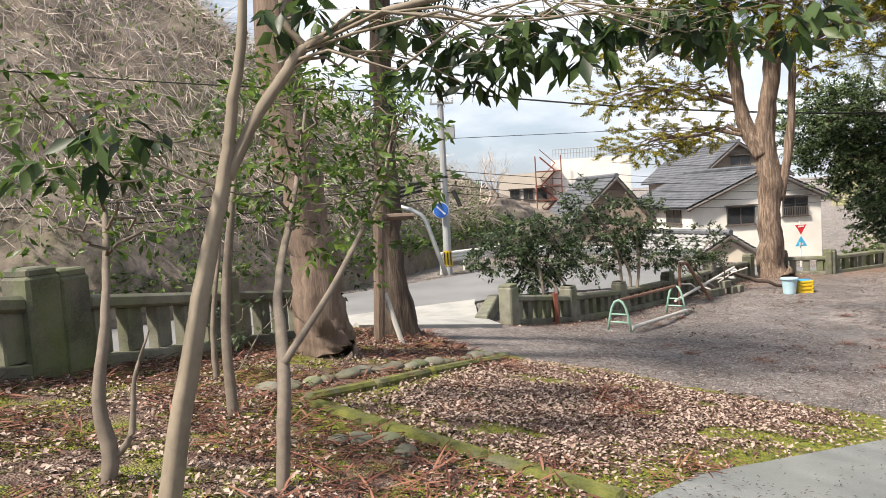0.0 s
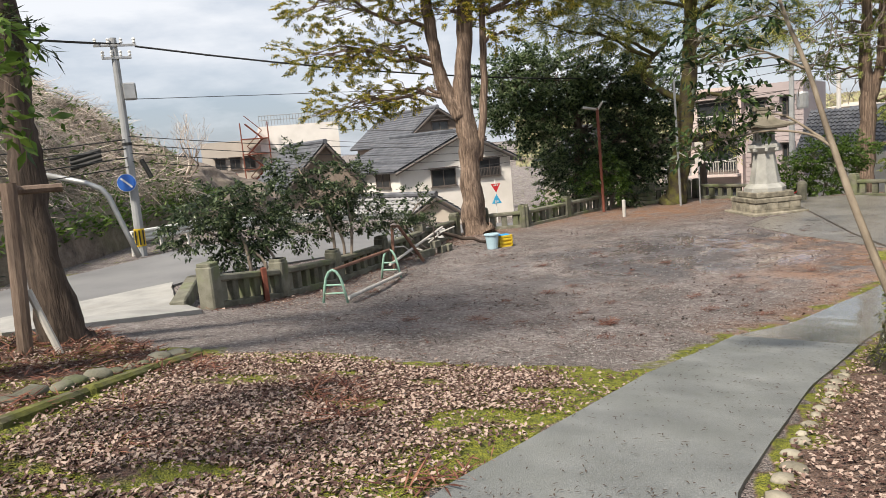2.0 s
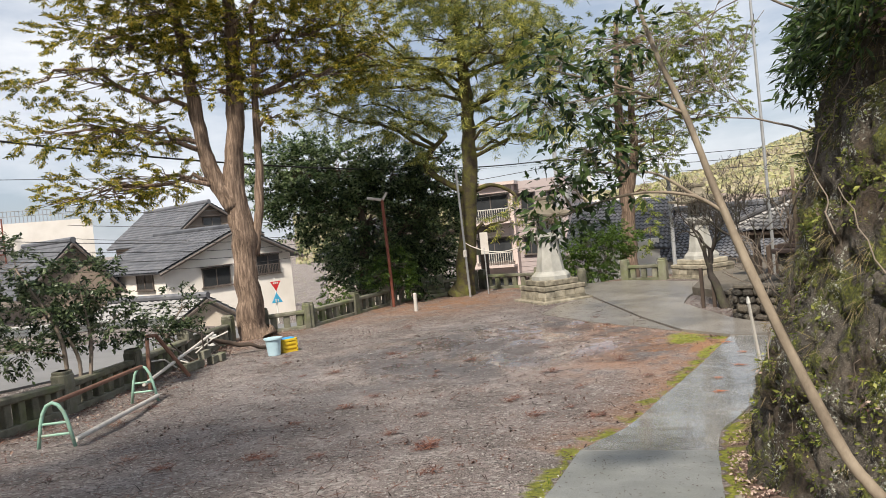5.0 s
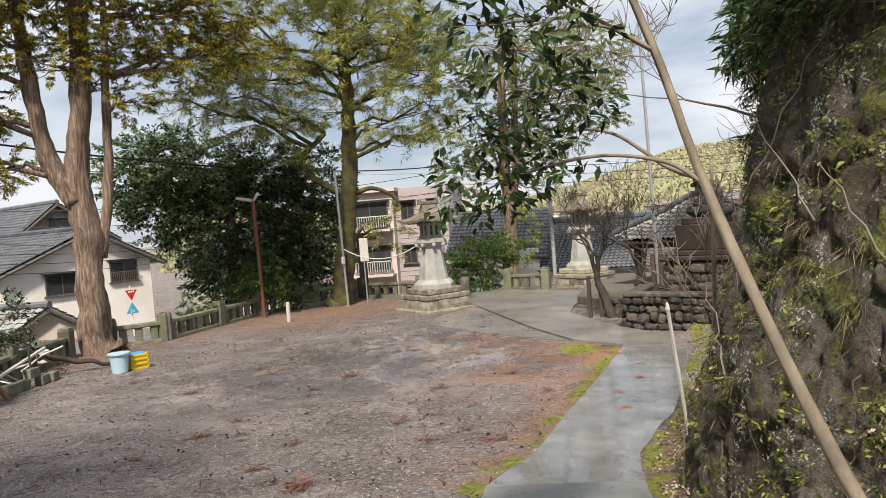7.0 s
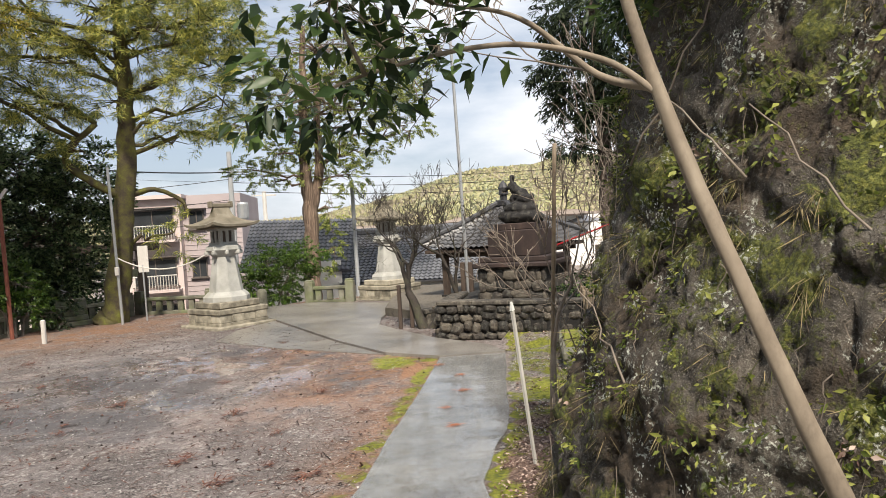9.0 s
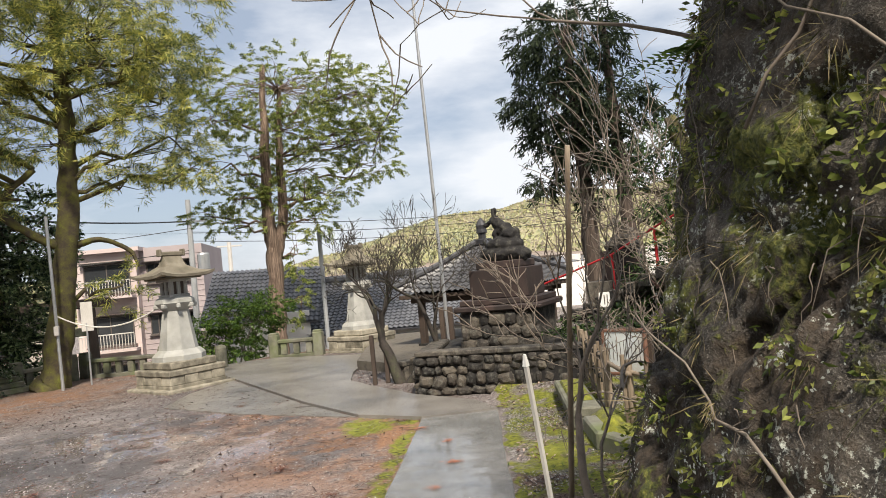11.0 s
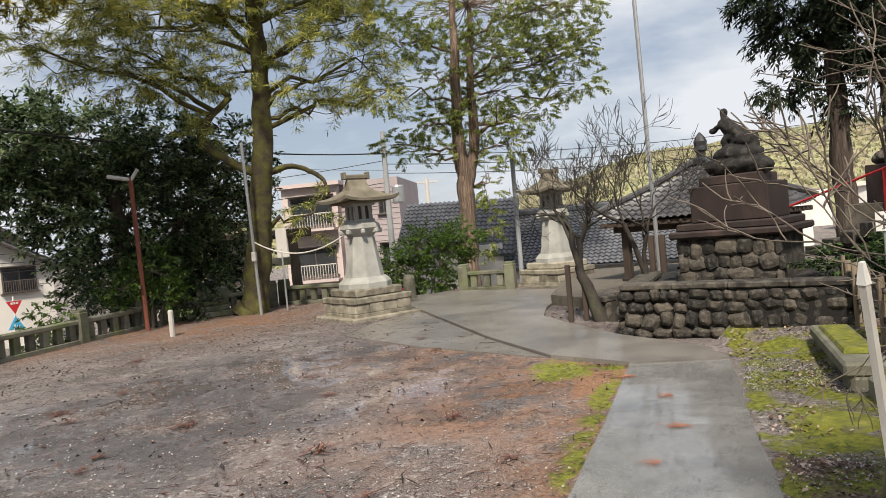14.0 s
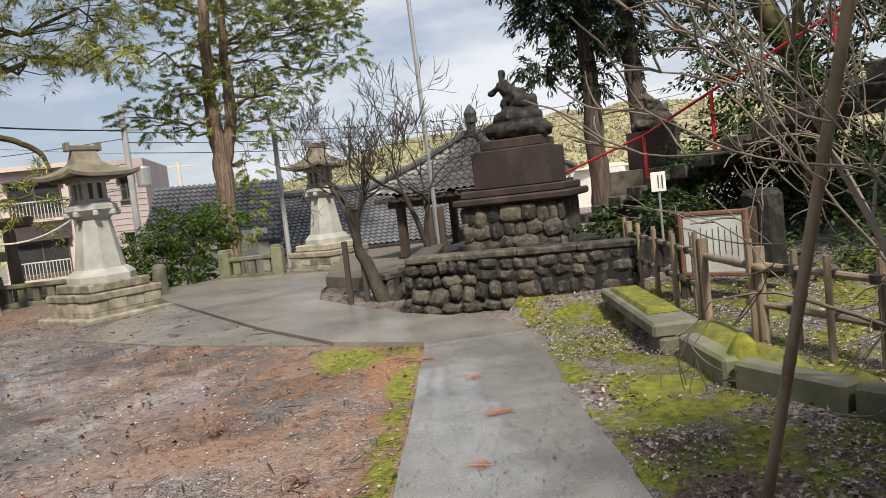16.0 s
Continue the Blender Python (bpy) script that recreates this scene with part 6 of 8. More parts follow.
tree("evergreen_tree", "slender leaning evergreen with smooth pale bark beside the path", "tree",
     [([(6.74, 5.5, -1.05), (6.70, 5.75, -0.68), (6.60, 6.14, 0.33), (6.55, 6.36, 0.98), (6.45, 6.55, 1.73), (6.32, 6.7, 2.3), (6.1, 6.8, 3.1)], [0.046, 0.040, 0.033, 0.028, 0.022, 0.017, 0.010]),
      ([(6.55, 6.36, 0.98), (6.45, 6.55, 1.12), (6.25, 6.85, 1.18), (6.05, 7.2, 1.12), (5.85, 7.5, 1.0)], [0.014, 0.012, 0.010, 0.007, 0.004]),
      ([(6.55, 6.36, 1.0), (6.62, 6.6, 1.10), (6.45, 6.85, 1.32), (6.2, 7.1, 1.36)], [0.018, 0.014, 0.010, 0.005]),
      ([(6.45, 6.55, 1.73), (6.15, 6.8, 1.95), (5.8, 6.95, 2.05), (5.5, 7.0, 2.1)], [0.013, 0.01, 0.008, 0.005])],
     B_NEAR, M_leafdark, M_smooth, 31, density=95, per=5, spread=0.06, L=0.085, W=0.036, droop=0.5, limb_r=0.010, sub=0.5, n=12)

# young trees at the start of the walk
B_LEFT = [(-1.3, 6.2, 2.3, 0.4, 0.4, 0.3), (-1.0, 6.3, 2.0, 0.4, 0.4, 0.3), (-0.7, 6.3, 2.3, 0.4, 0.4, 0.3), (-0.6, 6.3, 1.7, 0.4, 0.4, 0.3), (-0.3, 6.3, 2.0, 0.3, 0.3, 0.3), (-1.0, 6.2, 1.4, 0.3, 0.3, 0.2), (-1.5, 6.1, 1.7, 0.3, 0.3, 0.2), (-0.1, 6.4, 2.2, 0.25, 0.25, 0.3), (-0.8, 6.3, 1.3, 0.3, 0.3, 0.2), (-1.1, 6.2, 2.6, 0.4, 0.4, 0.3), (-1.1, 5.0, 1.7, 0.3, 0.3, 0.2), (-0.8, 5.0, 1.9, 0.3, 0.3, 0.2), (-0.6, 5.1, 1.6, 0.28, 0.3, 0.2), (-0.4, 5.1, 1.9, 0.3, 0.3, 0.2), (-0.8, 5.0, 1.3, 0.25, 0.2, 0.2), (-0.5, 5.1, 1.2, 0.25, 0.2, 0.18), (-0.2, 5.1, 1.7, 0.3, 0.3, 0.2), (-0.9, 4.9, 2.2, 0.35, 0.3, 0.2), (-0.6, 5.0, 2.3, 0.35, 0.3, 0.2), (-0.1, 5.1, 2.1, 0.3, 0.3, 0.2), (-1.2, 4.9, 2.1, 0.3, 0.3, 0.2), (-1.4, 4.9, 1.6, 0.25, 0.2, 0.2)]
tree("young_evergreen", "open young evergreen with thin grey stems", "tree",
     [([(-0.85, 3.84, -0.1), (-0.83, 4.0, 0.55), (-0.95, 4.5, 1.0), (-1.0, 5.4, 1.6), (-1.0, 6.1, 2.4)], [0.04, 0.035, 0.028, 0.02, 0.01]),
      ([(-0.83, 4.0, 0.6), (-0.6, 4.6, 1.0), (-0.4, 5.6, 1.55), (-0.3, 6.3, 2.2)], [0.025, 0.02, 0.014, 0.008])],
     B_LEFT, M_leafmid, M_twig, 32, density=42, per=8, spread=0.10, L=0.085, W=0.035, limb_r=0.012, n=9, sub=0.5)
B_LEFT2 = [(-2.5, 5.0, 1.4, 0.4, 0.4, 0.12), (-2.1, 5.2, 1.4, 0.3, 0.3, 0.12), (-2.5, 5.0, 2.2, 0.4, 0.4, 0.2), (-1.9, 5.3, 1.8, 0.3, 0.3, 0.2), (-2.0, 3.8, 1.7, 0.28, 0.3, 0.16), (-1.8, 3.9, 1.8, 0.28, 0.3, 0.16), (-1.6, 4.0, 1.6, 0.25, 0.2, 0.15), (-1.4, 4.1, 1.4, 0.22, 0.2, 0.15), (-1.9, 3.9, 1.4, 0.25, 0.2, 0.15), (-1.5, 4.1, 1.9, 0.3, 0.3, 0.15), (-2.0, 3.8, 2.1, 0.3, 0.3, 0.2), (-1.7, 4.0, 2.1, 0.3, 0.3, 0.2)]
tree("young_evergreen", "spindly young tree with a crooked pale stem", "tree",
     [([(-1.75, 3.69, 0.0), (-1.72, 3.75, 0.22), (-1.78, 3.8, 0.5), (-1.8, 4.0, 0.95), (-1.95, 4.4, 1.5), (-2.2, 4.9, 2.2)], [0.045, 0.04, 0.032, 0.026, 0.018, 0.008]), ([(-1.72, 3.75, 0.18), (-1.62, 3.8, 0.32), (-1.6, 3.85, 0.6), (-1.52, 3.9, 0.85)], [0.02, 0.017, 0.012, 0.005])],
     B_LEFT2, M_leafmid, M_twig, 33, density=30, per=7, spread=0.1, L=0.08, W=0.034, limb_r=0.012, n=9, sub=0.6)
tree("young_evergreen", "thin young tree with upright grey stem", "tree", [([(-1.58, 5.32, -0.15), (-1.6, 5.4, 0.7), (-1.55, 5.6, 1.5), (-1.45, 5.8, 2.3)], [0.045, 0.035, 0.025, 0.012])], [(-1.5, 5.8, 2.4, 0.4, 0.4, 0.3), (-1.8, 5.6, 1.7, 0.3, 0.3, 0.2)], M_leafmid, M_twig, 34, density=25, per=7, spread=0.1, L=0.08, W=0.034, limb_r=0.012, n=8)
tree("young_evergreen", "low leafy sapling before the stone fence", "tree", [([(-2.19, 6.73, -0.2), (-2.2, 6.8, 0.4), (-2.1, 6.9, 1.2)], [0.035, 0.03, 0.012])], [(-2.1, 7.2, 0.35, 0.4, 0.35, 0.2), (-2.2, 6.9, 1.1, 0.3, 0.3, 0.2), (-1.6, 9.6, 0.5, 0.4, 0.4, 0.35)], M_leafbush, M_twig, 35, density=40, per=9, spread=0.1, L=0.08, W=0.034, limb_r=0.010, n=8)
B_TOP = [(-0.2, 2.2, 2.02, 0.14, 0.1, 0.04), (0.0, 2.3, 2.0, 0.18, 0.12, 0.05), (0.12, 2.3, 1.88, 0.1, 0.1, 0.05), (0.3, 2.3, 1.93, 0.15, 0.12, 0.06), (0.32, 2.3, 1.84, 0.1, 0.1, 0.04), (0.47, 2.2, 1.94, 0.14, 0.12, 0.06), (0.6, 2.2, 1.88, 0.13, 0.1, 0.05), (0.72, 2.15, 1.93, 0.14, 0.1, 0.05), (0.86, 2.1, 1.93, 0.14, 0.1, 0.05), (0.94, 2.1, 1.89, 0.1, 0.1, 0.05), (1.12, 2.05, 1.9, 0.13, 0.1, 0.05), (-0.7, 2.0, 1.70, 0.10, 0.1, 0.04), (-0.72, 2.0, 1.62, 0.08, 0.08, 0.03), (-0.9, 1.95, 1.6, 0.08, 0.08, 0.03)]
tree("young_evergreen", "forked young evergreen with smooth stem and glossy drooping leaves", "tree",
     [([(-0.78, 1.98, 0.1), (-0.657, 2.034, 0.717), (-0.559, 2.074, 1.181), (-0.508, 2.093, 1.398), (-0.46, 2.11, 1.584), (-0.426, 2.119, 1.771), (-0.39, 2.13, 1.96), (-0.34, 2.14, 2.5)], [0.033, 0.030, 0.027, 0.025, 0.021, 0.017, 0.014, 0.008]),
      ([(-0.46, 2.117, 1.56), (-0.377, 2.141, 1.715), (-0.284, 2.165, 1.847), (-0.225, 2.177, 1.917), (-0.094, 2.198, 1.977), (0.07, 2.213, 2.025), (0.6, 2.25, 2.1), (1.15, 2.1, 2.03)], [0.021, 0.019, 0.018, 0.015, 0.012, 0.010, 0.007, 0.004]),
      ([(-0.225, 2.177, 1.917), (-0.279, 2.166, 2.02), (-0.249, 2.172, 2.3)], [0.012, 0.010, 0.007])],
     B_TOP, M_leafdark, M_smooth, 36, density=900, per=2, spread=0.02, L=0.075, W=0.033, droop=0.8, limb_r=0.005, sub=0.3, n=12)

# big trunks on the left
tree("cedar_tree", "large cedar trunk with ridged brown bark and fluted base", "tree", [([(-1.55, 8.93, -0.6), (-1.56, 8.93, -0.25), (-1.62, 8.92, 0.6), (-1.7, 8.9, 1.6), (-1.85, 8.87, 3.4), (-2.0, 8.8, 8)], [0.42, 0.34, 0.285, 0.27, 0.25, 0.2])], [(-2.0, 8.8, 8.5, 2.2, 2.2, 1.2), (-1.2, 8.4, 6.5, 1.3, 1.2, 0.5)], M_cedar, M_bark, 37, density=10, per=30, spread=0.3, L=0.26, W=0.05, n=18)
tree("cedar_tree", "dark cedar trunk beside the driveway entrance", "tree", [([(-0.78, 11.7, -1.0), (-0.84, 11.67, -0.55), (-0.92, 11.66, 0.76), (-0.9, 11.66, 1.82), (-0.87, 11.67, 3.0), (-0.8, 11.6, 8)], [0.36, 0.26, 0.20, 0.185, 0.17, 0.13])], [(-0.8, 11.5, 8.2, 2.0, 2.0, 1.0), (0.1, 11.2, 4.6, 0.9, 0.7, 0.2), (0.9, 10.6, 4.75, 0.6, 0.5, 0.15), (-0.7, 11.3, 3.2, 0.4, 0.5, 0.3)], M_cedar, M_darkbark, 38, density=12, per=34, spread=0.22, L=0.2, W=0.03, limb_r=0.03, droop=0.5, n=16)


# ---- bare trees and twigs ----
def grow(geo, r, p, d, rad, ln, depth, up=0.25, split=(2, 3), wide=0.6, shrink=0.72):
    k = 4
    pts = [p]
    for _ in range(k):
        d = (d + Vector((r.uniform(-1, 1), r.uniform(-1, 1), r.uniform(-1, 1) + up)) * 0.24).normalized()
        pts.append(pts[-1] + d * ln / k)
    rad = max(rad, 0.0055)
    geo.tube(pts, np.linspace(rad, rad * shrink, k + 1), 6 if rad > 0.02 else 4, cap=False)
    if depth:
        for _ in range(r.randint(*split)):
            nd = (d + Vector((r.uniform(-1, 1), r.uniform(-1, 1), r.uniform(-0.6, 1) + up)) * wide).normalized()
            grow(geo, r, pts[-1 if r.random() < 0.6 else r.randint(2, k)], nd, rad * shrink * r.uniform(0.55, 0.85), ln * r.uniform(0.62, 0.9), depth - 1, up, split, wide, shrink)


def bare_tree(name, label, cat, starts, mat, seed):
    root = thing(name, label, cat, at=starts[0][0])
    r = random.Random(seed)
    for (p, d, rad, ln, depth, up, wide) in starts:
        g = Geo()
        grow(g, r, Vector(p), Vector(d).normalized(), rad, ln, depth, up, (2, 3), wide)
        part("stem", g, mat, root, smooth=True)
    return root


bare_tree("plum_tree", "bare dark plum tree with forked twisting branches", "tree",
          [((20.92, 14.36, -2.28), (0.0, 0.35, 1), 0.15, 1.15, 7, 0.12, 1.0), ((20.95, 14.2, -2.28), (0.1, -0.45, 1), 0.11, 1.25, 7, 0.15, 1.0)], M_darktwig, 5)
bare_tree("bare_shrub", "bare shrub with long pale curving twigs beside the bank", "shrub",
          [((11.25, 8.02, -1.85), (0.25, 0.15, 1), 0.042, 1.0, 5, 0.2, 0.7), ((11.3, 7.95, -1.85), (0.5, 0.35, 0.8), 0.02, 1.0, 5, 0.0, 0.8), ((11.4, 7.8, -0.7), (0.8, 0.3, 0.35), 0.016, 1.1, 5, -0.1, 0.7)], M_twig, 8)
bare_tree("bare_shrub", "leafless shrub with fine pale branches by the bamboo fence", "shrub",
          [((14.1, 7.3, -2.05), (-0.1, 0.5, 1), 0.03, 1.1, 5, 0.05, 0.8), ((14.3, 7.0, -2.05), (0.3, 0.9, 0.7), 0.03, 1.2, 5, 0.0, 0.8), ((14.2, 6.8, -2.05), (0.0, 0.35, 1.2), 0.04, 1.6, 5, 0.0, 0.8)], M_twig, 19)
bare_tree("bare_tree", "leafless tree on the roadside slope", "tree", [((1.5, 40, -0.8), (0, 0, 1), 0.15, 1.5, 5, 0.2, 0.8), ((0.8, 38.5, -0.6), (0.2, 0, 1), 0.12, 1.4, 5, 0.2, 0.8)], M_vine, 9)
bare_tree("bare_shrub", "bare twigs overhanging the top of the bank", "shrub", [((9.6, 6.4, 2.6), (-0.3, 0.9, 0.5), 0.02, 1.1, 5, 0.0, 0.8), ((8.6, 5.9, 2.6), (-0.3, 0.8, 0.6), 0.02, 1.0, 5, 0.0, 0.8), ((9.9, 6.9, 1.6), (0.3, 0.9, 0.3), 0.015, 1.0, 5, 0.1, 0.8)], M_twig, 12)

# ---- growth on the bank ----
rng = np.random.default_rng(5)


def on_bank(k, lo, hi, i0=20, i1=214, bias=1.0, jit=0.03):
    ii = rng.integers(int(i0 * 2.69), int(i1 * 2.69), k)
    jj = (1.786 * lo + 1.786 * (hi - lo) * rng.random(k) ** bias).astype(int)
    return BV[ii, jj] + rng.normal(size=(k, 3)) * jit, BN[ii]


def clumps(count, each, lo, hi, size, cut, seed, i0=20, i1=214):
    """Middles of clumps on the face where a noise lets them grow, and points round each."""
    C, N = on_bank(count, lo, hi, i0, i1)
    ok = np.array([noise.noise(Vector(p) * 1.3 + Vector((seed, seed, 0))) > cut for p in C])
    C, N = C[ok], N[ok]
    s = np.repeat(0.5 + rng.random((len(C), 1)), each, axis=0)
    off = rng.normal(size=(len(C) * each, 3)) * size * s
    N3 = np.repeat(N, each, axis=0)
    off -= N3 * (off * N3).sum(1)[:, None] * 0.7
    return np.repeat(C, each, axis=0) + off + N3 * 0.02, N3, off / size, s


M_rosette = material("yellow_green_rosette_leaves", [(0.06, 0.085, 0.015), (0.16, 0.2, 0.035), (0.34, 0.36, 0.09)], 3, (0.4, 0.65), 0, 30, island=0.9, fine_mix=0.2, leaf=True)
M_drygrass = material("olive_and_straw_grass", [(0.05, 0.055, 0.015), (0.15, 0.14, 0.045), (0.36, 0.29, 0.16)], 3, (0.7, 0.95), 0, 30, island=1.0, fine_mix=0.2, leaf=True)
P, N, O, S = clumps(2600, 13, 3, 72, 0.038, -0.1, 0)
k = len(P)
tagged(part("bank_weeds", leaf_mesh("bank_weeds", P, unit(N * 0.6 + O * 0.55 + rng.normal(size=(k, 3)) * 0.4 - np.array((0, 0, 0.25))), unit(N + rng.normal(size=(k, 3)) * 0.4), (0.02 + 0.035 * rng.random(k)) * S[:, 0], (0.010 + 0.014 * rng.random(k)) * S[:, 0]), M_rosette), "small leafy weeds in clumps on the rock bank", "weeds", kind="stuff")
P, N, O, S = clumps(700, 26, 4, 74, 0.03, -0.1, 4)
k = len(P)
tagged(part("bank_grass", leaf_mesh("bank_grass", P, unit(N * 0.5 + O * 0.4 + rng.normal(size=(k, 3)) * 0.35 - np.array((0, 0, 0.75))), unit(N + rng.normal(size=(k, 3)) * 0.5), (0.06 + 0.16 * rng.random(k)) * S[:, 0], 0.003 + 0.003 * rng.random(k)), M_drygrass), "tufts of thin olive and straw grass hanging on the rock bank", "grass", kind="stuff")
stems = Geo()
P, N = on_bank(520, 12, 76)
for p, q in zip(P, N):
    ln = 0.15 + 0.55 * rng.random() ** 2
    side = np.cross(q, (0, 0, 1)) * rng.normal() * 0.5
    t = np.linspace(0, 1, 7)[:, None]
    line = p + q * 0.03 + (q * 0.12 + side) * ln * t - np.array((0, 0, 1.0)) * ln * t ** 1.4 + rng.normal(size=(7, 3)) * 0.012
    stems.tube(line, np.linspace(0.0035, 0.0015, 7), 4, cap=False)
tagged(part("bank_roots", stems, M_twig, smooth=True), "dry roots and dead stems hanging on the rock bank", "roots", kind="stuff")
P, N, O, S = clumps(170, 9, 8, 66, 0.03, -0.1, 8)
k = len(P)
tagged(part("bank_dead_leaves", leaf_mesh("bank_dead_leaves", P, unit(N * 0.4 + O * 0.4 + rng.normal(size=(k, 3)) * 0.5 - np.array((0, 0, 0.4))), unit(N + rng.normal(size=(k, 3)) * 0.6), 0.03 + 0.045 * rng.random(k), 0.014 + 0.02 * rng.random(k)), M_litter), "dead brown leaves caught in bunches on the rock bank", "leaves", kind="stuff")
P, N, O, S = clumps(420, 12, 3, 50, 0.035, 0.05, 9)
k = len(P)
tagged(part("bank_lichen", leaf_mesh("bank_lichen", P, unit(np.cross(N, rng.normal(size=(k, 3)))), N, 0.006 + 0.016 * rng.random(k), 0.006 + 0.014 * rng.random(k), 0.0), M_lichen), "white lichen crusts in patches on the rock bank", "lichen", kind="stuff")
P, N = on_bank(26000, 55, 78, 30, 222, 0.6)
k = len(P)
tagged(part("bank_top_growth", leaf_mesh("bank_top_growth", P + N * (0.04 + rng.random((k, 1)) * 0.5 * smooth(P[:, 2:3], 0.9, 2.4)), unit(N * 0.7 + rng.normal(size=(k, 3)) * 0.6 - np.array((0, 0, 0.6))), unit(N * 0.3 + rng.normal(size=(k, 3)) * 0.5 + np.array((0, 0, 0.8))), 0.07 + 0.11 * rng.random(k), 0.022 + 0.025 * rng.random(k)), M_leafdark), "dark evergreen growth overhanging the bank", "undergrowth", kind="stuff")
P, N, O, S = clumps(60, 60, 64, 76, 0.07, -0.6, 3, 130, 190)
k = len(P)
tagged(part("bank_top_grass", leaf_mesh("bank_top_grass", P + N * 0.1, unit(N * 0.7 + O * 0.2 + rng.normal(size=(k, 3)) * 0.3 - np.array((0, 0, 0.5))), unit(N + rng.normal(size=(k, 3)) * 0.5), 0.15 + 0.28 * rng.random(k), 0.006 + 0.006 * rng.random(k)), M_drygrass), "long drooping grass along the top of the bank", "grass", kind="stuff")
for sa_, sb_ in (((330, 60), (385, 92)), ((352, 34), (402, 52)), ((372, 70), (345, 100)), ((300, 40), (330, 70))):
    a_, b_ = Vector(BV[sa_]) - Vector((inx[sa_[0]], iny[sa_[0]], 0)) * 0.10, Vector(BV[sb_]) - Vector((inx[sb_[0]], iny[sb_[0]], 0)) * 0.16
    tagged(part("dead_stick", Geo().tube(bent(a_, b_, rng, 9, 0.03), np.linspace(0.008, 0.004, 9), 6), M_twig, smooth=True), "thin dead brown stick lying against the rock bank", "stick", "dead sticks on the bank")
fern_root = thing("fern", "bright green fern growing from the rock bank", "fern", at=(9.2, 7.35, 1.0))
fp = Vector(BV[406, 85])
for s in range(6):
    a = radians(-150 + 40 * s)
    d = Vector((BN[406][0] * 0.7 + 0.5 * math.cos(a), BN[406][1] * 0.7 + 0.5 * math.sin(a), 0.1))
    PP, DD, NN, LL = [], [], [], []
    for q in range(14):
        t = (q + 1) / 14
        c = fp + d * 0.42 * t + Vector((0, 0, -0.22 * t * t + 0.05 * t))
        side = d.cross(Vector((0, 0, 1))).normalized()
        for sg in (-1, 1):
            PP.append(c), DD.append(side * sg + d * 0.3), NN.append((0, 0, 1)), LL.append(0.11 * math.sin(math.pi * (0.15 + 0.8 * t)))
    part("frond", leaf_mesh("frond", np.array(PP), np.array(DD), np.array(NN, float), np.array(LL), np.array(LL) * 0.25), M_leafmid, fern_root)


# ---- loose things round the square ----
def bucket():
    at = (10.52, 22.38, zat(10.52, 22.38))
    root = thing("plastic_bucket", "pale blue plastic bucket standing on the earth", "bucket", at=at)
    part("body", Geo().lathe([(0.17, 0.0), (0.18, 0.02), (0.225, 0.47), (0.235, 0.47), (0.235, 0.50), (0.215, 0.50), (0.17, 0.05)], at, 20), M_bucket, root)
    part("rim", Geo().lathe([(0.255, 0.455), (0.265, 0.47), (0.265, 0.505), (0.21, 0.505)], at, 20), M_bucket, root)


def crate():
    at = (11.02, 22.5, zat(11.02, 22.5))
    root = thing("plastic_crate", "yellow plastic crate holding a blue container", "crate", at=at)
    g = Geo()
    for z in (0.02, 0.14, 0.26, 0.36):
        for s in (-1, 1):
            g.box((0.46, 0.03, 0.06), (at[0], at[1] + 0.16 * s, at[2] + z), 0, 0.006)
            g.box((0.03, 0.32, 0.06), (at[0] + 0.22 * s, at[1], at[2] + z), 0, 0.006)
    part("rails", g, M_yellow, root)
    for sx in (-1, 1):
        for sy in (-1, 1):
            part("corner_post", Geo().box((0.05, 0.05, 0.40), (at[0] + 0.21 * sx, at[1] + 0.15 * sy, at[2] + 0.2), 0, 0.01), M_yellow, root)
    part("panel", Geo().box((0.40, 0.27, 0.30), (at[0], at[1], at[2] + 0.17), 0, 0.01), M_yellow, root)
    tagged(part("plastic_tray", Geo().box((0.36, 0.24, 0.09), (at[0], at[1], at[2] + 0.37), 0, 0.02), M_bluep), "bright blue plastic tray in the yellow crate", "tray")


bucket()
crate()


def seesaw():
    a, b = Vector((3.75, 16.1, 0)), Vector((6.15, 19.75, 0))
    za, zb = zat(a.x, a.y), zat(b.x, b.y)
    root = thing("swing_frame", "low mint green tubular play frame, paint flaking", "play frame", at=(a.x, a.y, za))
    u = (b - a).normalized()
    n = Vector((-u.y, u.x, 0))
    for p, z, h in ((a, za, 0.72), (b, zb, 0.80)):
        pts = [p + n * 0.22 * math.cos(t) * (1.25 if i in (0, 8) else 1.0) + Vector((0, 0, z + h * (0.25 + 0.75 * math.sin(t)) if i not in (0, 8) else z)) for i, t in enumerate(np.linspace(0, math.pi, 9))]
        part("end_hoop", Geo().tube(pts, 0.03, 8), M_green, root, smooth=True)
        for q in (0.3, 0.55):
            part("rung", Geo().tube([p + n * 0.21 + Vector((0, 0, z + h * q)), p - n * 0.21 + Vector((0, 0, z + h * q))], 0.02, 8), M_green, root)
    part("top_bar", Geo().tube([a + Vector((0, 0, za + 0.71)), b + Vector((0, 0, zb + 0.79))], 0.04, 10), M_rustwood, root, "rust-worn top bar")
    part("low_bar", Geo().tube([a + n * -0.28 + Vector((0, 0, za + 0.10)), b + n * -0.28 + Vector((0, 0, zb + 0.12))], 0.045, 10), M_wood_pale, root, "pale lower bar")


seesaw()


